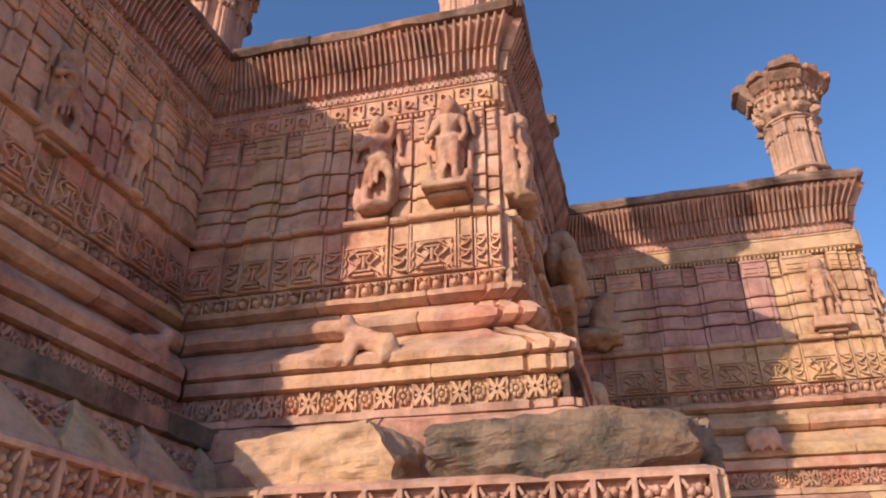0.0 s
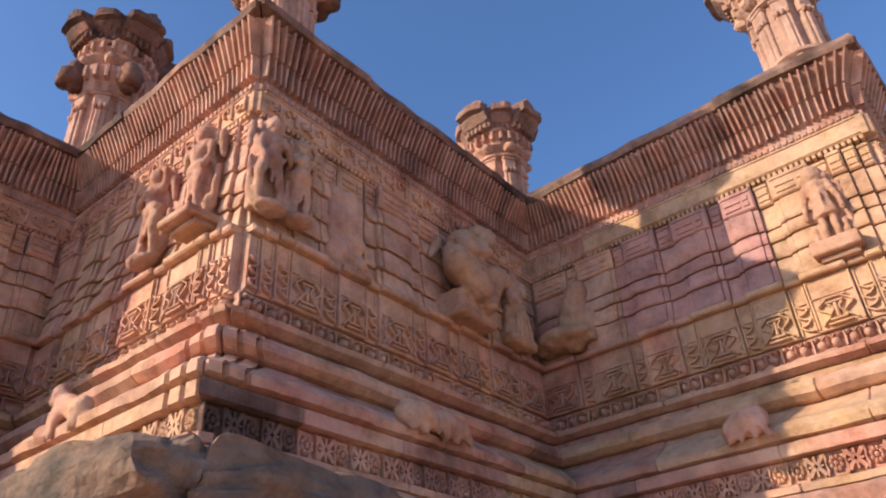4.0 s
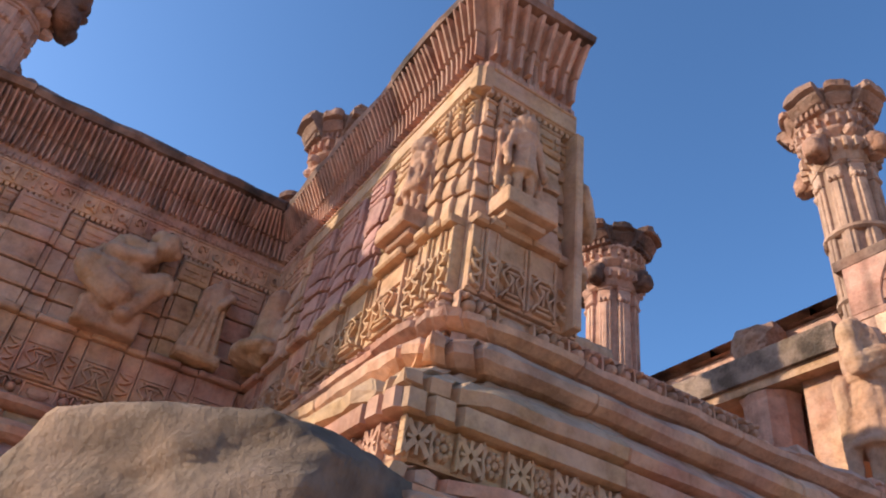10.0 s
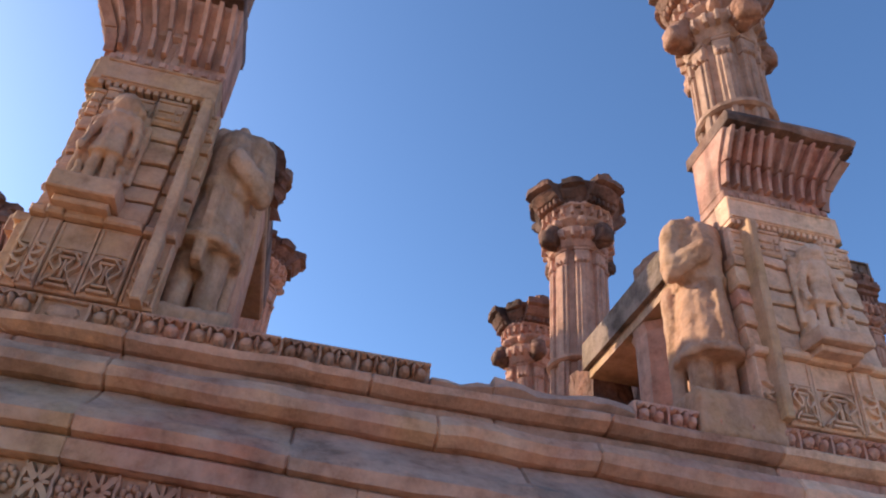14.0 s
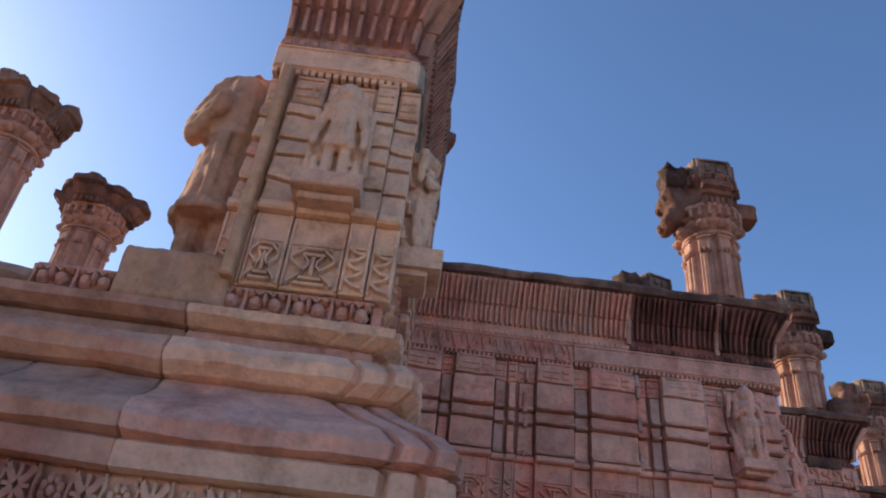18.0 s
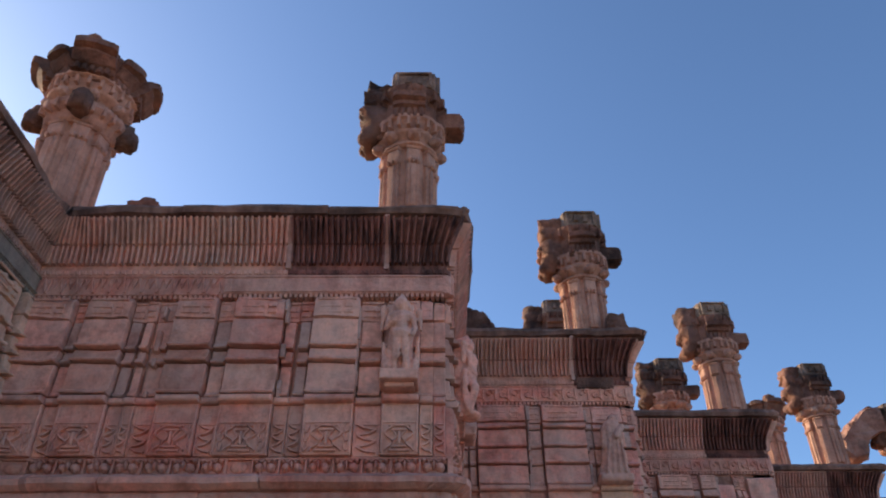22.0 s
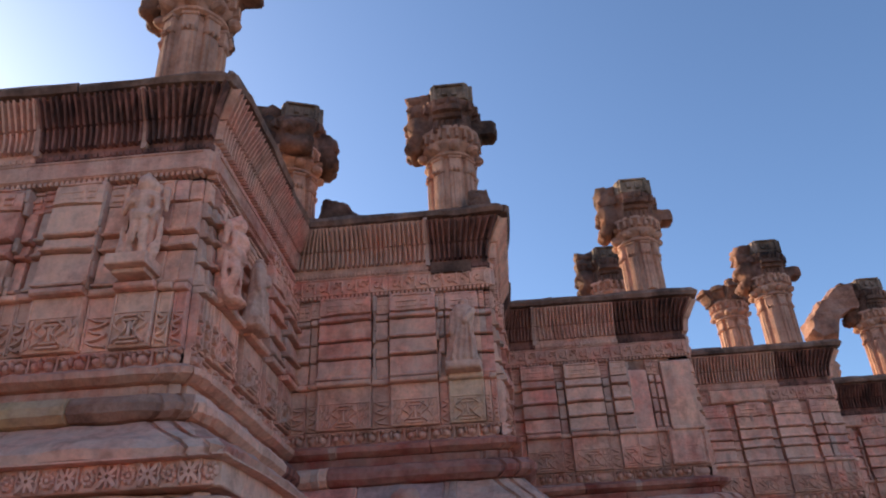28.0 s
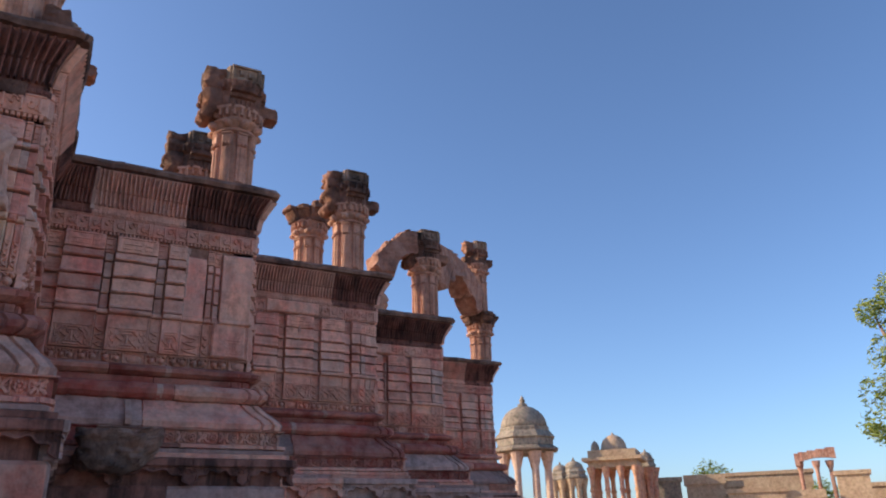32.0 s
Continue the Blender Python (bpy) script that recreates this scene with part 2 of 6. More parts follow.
class Soup:
    """Vertices and faces gathered for one mesh."""

    def __init__(self):
        self.v, self.f = [], []

    def add(self, verts, faces):
        k = len(self.v)
        self.v += verts
        self.f += [tuple(i + k for i in f) for f in faces]

    def box(self, place, u0, u1, d0, d1, z0, z1, bev=0.0):
        """A box on a wall face, its front edges chamfered."""
        b = bev
        pts = [(u0, d0, z0), (u1, d0, z0), (u1, d0, z1), (u0, d0, z1),
               (u0, d1 - b, z0), (u1, d1 - b, z0), (u1, d1 - b, z1), (u0, d1 - b, z1),
               (u0 + b, d1, z0 + b), (u1 - b, d1, z0 + b), (u1 - b, d1, z1 - b), (u0 + b, d1, z1 - b)]
        fs = [(3, 2, 1, 0)] + [(i, (i + 1) % 4, 4 + (i + 1) % 4, 4 + i) for i in range(4)]
        fs += [(4 + i, 4 + (i + 1) % 4, 8 + (i + 1) % 4, 8 + i) for i in range(4)] + [(8, 9, 10, 11)]
        self.add([place(*p) for p in pts], fs)

    def bar(self, place, pts, w, d0, d1):
        """A raised ribbon of width w along points (u, z) on a wall face."""
        vs = []
        for i, (u, z) in enumerate(pts):
            a, b = pts[max(0, i - 1)], pts[min(len(pts) - 1, i + 1)]
            l = math.hypot(b[0] - a[0], b[1] - a[1]) or 1.0
            nu, nz = -(b[1] - a[1]) / l * w / 2, (b[0] - a[0]) / l * w / 2
            vs += [place(u - nu, d0, z - nz), place(u - nu * 0.6, d1, z - nz * 0.6), place(u + nu * 0.6, d1, z + nz * 0.6), place(u + nu, d0, z + nz)]
        fs = []
        for i in range(len(pts) - 1):
            k = 4 * i
            fs += [(k + j, k + j + 1, k + j + 5, k + j + 4) for j in range(3)]
        k = 4 * (len(pts) - 1)
        fs += [(0, 1, 2, 3), (k + 3, k + 2, k + 1, k)]
        self.add(vs, fs)

    def dome(self, place, u, d, z, ru, rd, rz, n=6, rows=3):
        """A low boss on a wall face."""
        vs = [place(u, d + rd, z)]
        for r in range(1, rows + 1):
            a = r / rows * math.pi / 2
            vs += [place(u + ru * math.sin(a) * math.cos(2 * math.pi * k / n), d + rd * math.cos(a), z + rz * math.sin(a) * math.sin(2 * math.pi * k / n)) for k in range(n)]
        fs = [(0, 1 + k, 1 + (k + 1) % n) for k in range(n)]
        for r in range(rows - 1):
            fs += [(1 + r * n + k, 1 + (r + 1) * n + k, 1 + (r + 1) * n + (k + 1) % n, 1 + r * n + (k + 1) % n) for k in range(n)]
        self.add(vs, fs)

    def build(self, name, material, parent=None, label="", smooth=False):
        return link_mesh(name, self.v, self.f, material, parent, label, smooth)


def wear(x, y, z, amp, scale=4.0):
    return noise.noise(Vector((x * scale, y * scale, z * scale))) * amp


# Corners where the mouldings are broken away: x, y and reach.
BROKEN = ((1.86, 5.12, 0.42), (-0.17, 8.65, 0.3), (-0.26, 11.03, 0.3))
GROOVES = ((0.0, 0), (0.03, 0), (0.075, 0), (0.088, 1), (0.092, 1), (0.104, 0), (0.16, 0), (0.174, 1), (0.178, 1), (0.19, 0))
PLAIN_END = ((0.0, 0), (0.03, 0), (0.06, 0))


def sweep(soup, place, profile, u0, u1, m0=0, m1=0, step=0.16, amp=0.004, back=-0.04, bev=0.004, notch=0.0, blunt=0.022):
    """A course block: a profile of (d, z) drawn along a wall face, mitred at corners (m: 1 outer, -1 inner), its edges worn.
    notch: depth of the upright grooves that fold an outer corner; blunt: how far that corner is worn back."""
    n = max(1, int((u1 - u0) / step))
    poly = [(back, profile[0][1])] + list(profile) + [(back, profile[-1][1])]
    vs, np_ = [], len(poly)
    zc = sum(p[1] for p in poly) / np_
    room = u1 - u0 > 0.25
    g0 = (GROOVES if notch else PLAIN_END) if m0 > 0 and room else ()
    g1 = (GROOVES if notch else PLAIN_END) if m1 > 0 and room else ()
    l0, l1 = (g[-1][0] + 0.01 if g else 0.0 for g in (g0, g1))
    rows = []
    if g0:
        rows += [("a", x, -notch * k, blunt if x == 0 else blunt * 0.25 if x == 0.03 else 0.0) for x, k in g0]
    elif not m0:
        rows.append(("s", 0.0, 0.0, -1))
    rows += [("s", i / n, 0.0, 0.0) for i in range(n + 1)]
    if g1:
        rows += [("b", x, -notch * k, blunt if x == 0 else blunt * 0.25 if x == 0.03 else 0.0) for x, k in reversed(g1)]
    elif not m1:
        rows.append(("s", 1.0, 0.0, -1))
    for kind, s, off, dull in rows:
        inset = dull < 0
        for d, z in poly:
            ua, ub = u0 - m0 * d, u1 + m1 * d
            va, vb = ua + l0, ub - l1
            cut = dull if d > 0 and not inset else 0.0
            worn = (dull if s == 0 else 0.0) if d > 0 else 0.0
            u = ua + s + worn if kind == "a" else ub - s - worn if kind == "b" else va + (vb - va) * s
            if kind == "s" and not inset and s == 0.0 and not m0:
                u += bev
            if kind == "s" and not inset and s == 1.0 and not m1:
                u -= bev
            dd, zz = d - cut + (off if d > back + 0.01 else 0), z
            if inset:
                dd, zz = d - bev, z + (bev if z < zc else -bev)
            p = place(u, dd, zz)
            if amp >= 0.005 and d > 0:
                for bx, by, br in BROKEN:
                    q = math.hypot(p[0] - bx, p[1] - by) / br
                    if q < 1:
                        off2 = (abs(noise.noise(Vector((p[0] * 9, p[1] * 9, p[2] * 6)))) * 1.6 + 0.25) * 0.06 * (1 - q)
                        dd, zz = dd - off2, zz - off2 * 0.3
                        p = place(u, dd, zz)
            if amp and d > 0:
                k = wear(p[0], p[1], p[2], amp, 5.0) + wear(p[0] + 9, p[1], p[2], amp * 0.6, 17.0)
                p = place(u, dd + k, zz + k * 0.5)
            vs.append(p)
    fs = []
    for i in range(len(rows) - 1):
        for j in range(np_ - 1):
            a = i * np_ + j
            fs.append((a, a + np_, a + np_ + 1, a + 1))
    fs.append(tuple(range(np_)))
    fs.append(tuple(range(len(vs) - 1, len(vs) - 1 - np_, -1)))
    soup.add(vs, fs)
    return soup


def spans(length, lo, hi, r):
    """Cuts a length into uneven blocks."""
    out, u = [], 0.0
    while u < length - 1e-6:
        w = r.uniform(lo, hi)
        if length - (u + w) < lo * 0.6:
            w = length - u
        out.append((u, min(length, u + w)))
        u += w
    return out


# ---- plan ----
# The outer line of the temple's parapet walls, from south to north with the outside on the right.
Z_COPE, Z_CORN, Z_FRZ0, Z_FRZ1, Z_DADO, Z_LOT1, Z_LOT0 = 3.905, 3.59, 3.40, 3.545, 2.785, 2.505, 2.42
LINE_S = [(-3.7, 1.66), (-1.94, 1.66), (-1.94, 3.11), (-0.34, 3.165), (-0.395, 5.32), (1.645, 5.355), (1.637, 5.79)]
LINE_N = [(1.615, 7.96), (1.615, 8.465), (-0.505, 8.465), (-0.505, 10.80), (-2.03, 10.80), (-2.03, 12.15), (-3.65, 12.15), (-3.65, 13.76), (-5.23, 13.76), (-5.23, 15.54), (-6.57, 15.54), (-6.57, 17.09), (-8.66, 17.09), (-8.66, 19.17), (-11.5, 19.17)]

P_LEDGE = [(0.02, 2.352), (0.075, 2.355), (0.115, 2.372), (0.12, 2.392), (0.06, 2.415), (0.03, 2.42)]
P_FILLET = [(0.05, 2.312), (0.055, 2.318), (0.055, 2.346), (0.05, 2.352)]
P_TORUS = [(0.09, 2.215), (0.145, 2.222), (0.178, 2.242), (0.182, 2.268), (0.155, 2.296), (0.09, 2.312)]
P_SLOPE = [(0.27, 2.055), (0.305, 2.062), (0.312, 2.09), (0.275, 2.122), (0.215, 2.152), (0.16, 2.185), (0.12, 2.215)]
P_BANDLIP = [(0.27, 1.995), (0.292, 2.0), (0.292, 2.045), (0.27, 2.055)]
P_BAND = [(0.262, 1.905), (0.265, 1.91), (0.265, 1.99), (0.262, 1.995)]
P_FOOT = [(0.27, 1.865), (0.31, 1.87), (0.31, 1.895), (0.27, 1.905)]
P_COURSE = [(0.30, 1.74), (0.34, 1.75), (0.345, 1.84), (0.30, 1.865)]
P_COURSE2 = [(0.36, 1.605), (0.40, 1.615), (0.405, 1.72), (0.36, 1.74)]
P_SHELF = [(0.67, 1.42), (0.71, 1.425), (0.715, 1.59), (0.69, 1.605)]
P_BASE = [(0.63, -0.8), (0.67, -0.78), (0.67, 1.40), (0.63, 1.42)]
P_COPE = [(0.10, 3.902), (0.16, 3.906), (0.172, 3.938), (0.155, 3.972)]
P_CORN = [(0.018, 3.59), (0.018, 3.635), (0.024, 3.69), (0.04, 3.745), (0.068, 3.80), (0.10, 3.855), (0.118, 3.885), (0.118, 3.902)]
P_BEAD = [(0.03, 3.546), (0.038, 3.552), (0.038, 3.586), (0.03, 3.59)]


# Heights of the plinth's courses on the shaded walls, against those of the sunny ones; the last is the shelf's top.
LOW = ((2.42, 2.42), (2.055, 1.938), (1.995, 1.93), (1.905, 1.838), (1.865, 1.80), (1.605, 0.0))


def facer(a, b, k0=1.0, k1=None, shelf_z=None):
    """A wall face: from metres along it, out of it and up to the world. k: how far the plinth's courses are drawn out in height."""
    t = Vector((b[0] - a[0], b[1] - a[1])).normalized()
    n = Vector((t.y, -t.x))
    L = (Vector(b) - Vector(a)).length
    k1 = k0 if k1 is None else k1

    def place(u, d, z):
        if shelf_z and z < Z_LOT0:
            for (za, ya), (zb, yb) in zip(LOW, LOW[1:]):
                if z >= zb:
                    z = ya + ((yb or shelf_z) - ya) * (za - z) / (za - zb)
                    break
            else:
                z = z - 1.605 + shelf_z
        elif z < Z_LOT0:
            k = k0 + (k1 - k0) * min(1.0, max(0.0, u / L))
            foot, shelf = Z_LOT0 - 0.555 * k, 1.49 + (k - 1.14) * 0.28
            if z > 1.865:
                z = Z_LOT0 + (z - Z_LOT0) * k
            elif z > 1.605:
                z = foot + (z - 1.865) / 0.26 * (foot - shelf)
            else:
                z = z - 1.605 + shelf
        return (a[0] + t.x * u + n.x * d, a[1] + t.y * u + n.y * d, z)

    return place, L


def shrunk(profile, k):
    return [(d * k, z) for d, z in profile]


def rib(soup, place, path, w, h):
    """One half-round flute rib standing on a cornice, along (u, d, z)."""
    vs, fs = [], []
    for u, d, z in path:
        vs += [place(u - w / 2, d - 0.004, z), place(u - w * 0.27, d + h, z), place(u + w * 0.27, d + h, z), place(u + w / 2, d - 0.004, z)]
    for i in range(len(path) - 1):
        k = 4 * i
        fs += [(k + j, k + j + 1, k + j + 5, k + j + 4) for j in range(3)]
    k = 4 * (len(path) - 1)
    fs += [(0, 1, 2, 3), (k + 3, k + 2, k + 1, k)]
    soup.add(vs, fs)


def corn_at(z):
    for (d0, z0), (d1, z1) in zip(P_CORN, P_CORN[1:]):
        if z0 <= z <= z1 and z1 > z0:
            return d0 + (d1 - d0) * (z - z0) / (z1 - z0)
    return P_CORN[-1][0]


def cornice_block(place, u0, u1, length, m0, m1, material, wall, r, back=-0.04, pitch=0.033):
    """A block of the cavetto cornice with two tiers of flutes, bead row and mitred ends."""
    s = Soup()
    e0, e1 = (m0 if u0 < 1e-4 else 0), (m1 if u1 > length - 1e-4 else 0)
    sweep(s, place, P_CORN, u0, u1, e0, e1, 0.2, 0.003, back=back)
    sweep(s, place, P_BEAD, u0, u1, e0, e1, 0.2, 0.002, back=back)
    n = max(1, round((u1 - u0) / pitch))
    for i in range(n):
        u = u0 + (i + 0.5) * (u1 - u0) / n
        fan = max(0.0, 1 - (length - u) / 0.28) * m1 - max(0.0, 1 - u / 0.28) * m0
        sway = r.uniform(-0.0025, 0.0025)

        def at(z, f=fan, uu=u, sw=sway):
            d = corn_at(z)
            return (uu + f * d * 0.9 + sw * (z - 3.75) * 20, d, z)

        rib(s, place, [at(z) for z in (3.628, 3.66, 3.70, 3.735)], 0.54 * pitch, 0.038)
        rib(s, place, [at(z) for z in (3.742, 3.775, 3.81, 3.85, 3.882)], 0.60 * pitch, 0.045)
        ub = u + 0.006
        s.box(place, ub - 0.012, ub + 0.012, 0.03, 0.047, 3.555, 3.582, 0.003)
    return s.build("cornice_block", material, wall)


def frieze_block(place, u0, u1, length, m0, m1, kind, material, wall, r):
    """A lintel block: plain with a sunk panel, or with key or leaf carving, over a dentil edge."""
    s = Soup()
    e0, e1 = (m0 if u0 < 1e-4 else 0), (m1 if u1 > length - 1e-4 else 0)
    d = 0.055 if kind == "plain" else 0.04
    sweep(s, place, [(d - 0.01, Z_FRZ0 + 0.02), (d, Z_FRZ0 + 0.025), (d, Z_FRZ1 - 0.006), (d - 0.006, Z_FRZ1)], u0, u1, e0, e1, 0.25, 0.003)
    n = max(1, int((u1 - u0) / 0.028))
    for i in range(n):
        ub = u0 + (i + 0.5) * (u1 - u0) / n
        s.box(place, ub - 0.009, ub + 0.009, -0.02, d - 0.004, Z_FRZ0, Z_FRZ0 + 0.024, 0.003)
    lo, hi = Z_FRZ0 + 0.035, Z_FRZ1 - 0.015
    if kind == "plain":
        for z in (lo, hi):
            s.box(place, u0 + 0.01, u1 - 0.01, d - 0.01, d + 0.007, z - 0.005, z + 0.005, 0.003)
    else:
        m = max(1, round((u1 - u0 - 0.03) / 0.09))
        w = (u1 - u0 - 0.03) / m
        for i in range(m):
            a = u0 + 0.015 + i * w
            if kind == "key":
                zm, q = (lo + hi) / 2, 1 if i % 2 else -1
                s.bar(place, [(a + w * (0.36 + (0.30 - 0.035 * k) * math.cos(0.75 * k)), zm + q * (0.040 - 0.0045 * k) * math.sin(0.75 * k)) for k in range(8)], 0.012, d - 0.006, d + 0.016)
                s.box(place, a + 0.78 * w, a + 0.92 * w, d - 0.01, d + 0.015, lo, hi - 0.01, 0.003)
                s.box(place, a + 0.6 * w, a + 0.8 * w, d - 0.01, d + 0.013, zm + q * 0.03 - 0.007, zm + q * 0.03 + 0.007, 0.003)
            else:
                s.bar(place, [(a, lo), (a + 0.25 * w, hi), (a + 0.5 * w, lo + 0.03), (a + 0.75 * w, hi), (a + w * 0.96, lo)], 0.013, d - 0.006, d + 0.011)
        s.box(place, u0 + 0.005, u1 - 0.005, d - 0.01, d + 0.008, hi + 0.004, hi + 0.013, 0.002)
    return s.build("lintel_block", material, wall)


def bay_plan(length, m0, m1, r, bold=False):
    """Uneven bays of broad and narrow pilasters with the depth that each stands proud; outer corners step back in narrow folds."""
    fold = [(0.06, 0.02), (0.065, 0.04), (0.075, 0.06)]
    first = fold if m0 > 0 and length > 1.0 else []
    last = fold[::-1] if m1 > 0 and length > 1.0 else []
    out, u = [], 0.04 if m0 < 0 else 0.0
    for w, d in first:
        out.append((u, u + w, d, False))
        u += w
    end = length - (0.03 if m1 < 0 else 0.0)
    stop = end - sum(w for w, d in last)
    wide = True
    while u < stop - 0.02:
        w = (r.uniform(0.24, 0.32) if bold else r.uniform(0.15, 0.25)) if wide else r.uniform(0.07, 0.10)
        if stop - (u + w) < 0.06:
            w = stop - u
        out.append((u, u + w, (r.uniform(0.07, 0.08) if bold else r.uniform(0.058, 0.068)) if wide else r.uniform(0.012, 0.02) if bold else r.uniform(0.034, 0.042), wide))
        u += w
        wide = not wide
    for w, d in last:
        out.append((u, u + w, d, False))
        u += w
    return out


def tier(soup, place, u0, u1, d, z0, z1, r, flare=1.0, gap=0.0005, amp=0.012, bev=0.003):
    """One curtain-like pilaster stone: a flared lower lip over a set-back neck."""
    lip = d + r.uniform(0.02, 0.026) * flare
    h = z1 - z0
    k = r.uniform(-0.0015, 0.0015)
    lo = max(0.004, d - 0.035)
    b = 0.004 + 0.004 * (flare > 1)
    prof = [(lo, z0 + b), (lip - 0.006, z0 + b), (lip - 0.002, z0 + 0.016), (d + 0.008, z0 + 0.034), (d + 0.004, z0 + 0.62 * h), (d - 0.001, z1 - 0.005), (lo, z1 - 0.001)]
    sweep(soup, place, [(a, b + k * (0.3 + 0.7 * (b < z0 + 0.05))) for a, b in prof], u0 + gap, u1 - gap, 0, 0, 0.035, amp, bev=bev)


def cap_relief(s, place, u0, u1, d, z0, z1):
    w = u1 - u0
    s.box(place, u0 + 0.08 * w, u1 - 0.08 * w, d, d + 0.01, z1 - 0.02, z1 - 0.008, 0.003)
    for k in range(2):
        z = z0 + 0.02 + k * (z1 - z0 - 0.05) / 2
        s.box(place, u0 + 0.15 * w, u0 + 0.6 * w, d, d + 0.01, z, z + 0.012, 0.003)
        s.box(place, u0 + 0.68 * w, u0 + 0.85 * w, d, d + 0.01, z, z + 0.024, 0.003)


def dado_relief(s, place, u0, u1, d, z0, z1, wide):
    """The carving of a dado panel: a stepped table between fans of leaves, under a plain upper field."""
    w, h = u1 - u0, z1 - z0
    c = (u0 + u1) / 2
    lo, hi = d - 0.004, d + 0.022
    top = 0.6
    if wide:
        t = min(0.085, 0.42 * w)
        for f, zz in ((0.62, 0.035), (0.46, 0.115), (0.46, 0.45), (0.68, 0.54)):
            s.box(place, c - f * t, c + f * t, lo, hi, z0 + zz * h - 0.005, z0 + zz * h + 0.005, 0.003)
        s.box(place, c - 0.09 * t, c + 0.09 * t, lo, hi, z0 + 0.15 * h, z0 + 0.42 * h, 0.005)
        for sg in (-1, 1):
            s.bar(place, [(c + sg * t * (0.62 + 0.26 * math.cos(2.0 * math.pi * 1.5 * q)), z0 + h * (0.03 + 0.53 * q)) for q in [w_ / 12 for w_ in range(13)]], 0.010, lo, hi)
            s.bar(place, [(c + sg * t * (0.30 + 0.16 * math.cos(5.2 * q)), z0 + h * (0.16 + 0.26 * q)) for q in (0, 0.25, 0.5, 0.75, 1)], 0.009, lo, hi)
            # A fan of leaf strokes fills the rest of the panel.
            v, k = c + sg * (t + 0.006), 0
            while sg * (c + sg * (0.5 * w - 0.012) - v) > 0.004 and k < 8:
                lean = 0.024 if k % 2 else -0.02
                for q in range(3):
                    zb = z0 + h * (0.03 + 0.19 * q)
                    s.bar(place, [(v - sg * lean * 0.3, zb), (v + sg * lean * 0.25, zb + 0.09 * h), (v + sg * lean * 0.1, zb + 0.17 * h)], 0.009, lo, d + 0.013)
                v += sg * 0.017
                k += 1
    else:
        for q in range(5):
            z = z0 + h * (0.04 + 0.115 * q)
            sg = 1 if q % 2 else -1
            s.bar(place, [(c - 0.34 * w * sg, z), (c + 0.05 * w * sg, z + 0.03 * h), (c + 0.3 * w * sg, z + 0.1 * h)], 0.013, lo, hi)
    s.box(place, u0 + 0.004, u1 - 0.004, lo, d + 0.009, z0 + top * h, z0 + (top + 0.03) * h, 0.002)
    for e in (u0 + 0.008, u1 - 0.008):
        s.box(place, e - 0.005, e + 0.005, lo, d + 0.009, z0, z0 + h * 0.98, 0.002)


def reach(u0, u1, e0, e1, d):
    """The stretch of a course's face that shows once its mitres are drawn out to depth d."""
    return u0 - e0 * d, u1 + e1 * d


def lotus_block(place, u0, u1, e0, e1, material, wall, r, worn=0.0):
    """A length of the leaf band: deep-cut buds between curled leaves, each in its frame under a thin fillet."""
    s = Soup()
    d = 0.012
    sweep(s, place, [(d, Z_LOT0), (d, Z_LOT0 + 0.02), (d, Z_LOT1 - 0.012), (d - 0.004, Z_LOT1)], u0, u1, e0, e1, 0.25, 0.003)
    u0, u1 = reach(u0, u1, e0, e1, d)
    n = max(1, round((u1 - u0) / 0.14))
    w = (u1 - u0) / n
    zb, hi = Z_LOT0 + 0.004, d + 0.028
    for i in range(n):
        c = u0 + (i + 0.5) * w
        s.bar(place, [(c - 0.49 * w, zb), (c - 0.47 * w, zb + 0.04), (c - 0.49 * w, zb + 0.07)], 0.014, d - 0.004, d + 0.024)
        if r.random() < worn:
            s.dome(place, c, d, zb + 0.034, 0.36 * w, 0.018, 0.032, 9, 3)
            continue
        s.dome(place, c, d, zb + 0.032, 0.4 * w, 0.014, 0.03, 10, 3)
        for sg in (-1, 1):
            s.dome(place, c + sg * 0.21 * w, d, zb + 0.03, 0.18 * w, 0.044, 0.027, 9, 3)
            s.dome(place, c + sg * 0.34 * w, d, zb + 0.06, 0.10 * w, 0.046, 0.013, 7, 3)
            s.bar(place, [(c + sg * 0.05 * w, zb + 0.066), (c + sg * 0.16 * w, zb + 0.052), (c + sg * 0.22 * w, zb + 0.064)], 0.01, d - 0.004, d + 0.036)
        s.dome(place, c, d, zb + 0.04, 0.06 * w, 0.054, 0.026, 7, 3)
        s.box(place, c - 0.2 * w, c + 0.2 * w, d - 0.004, d + 0.022, zb - 0.002, zb + 0.006, 0.003)
    s.box(place, u0 + 0.003, u1 - 0.003, d - 0.006, d + 0.02, Z_LOT1 - 0.012, Z_LOT1 - 0.002, 0.003)
    return s.build("lotus_block", material, wall)


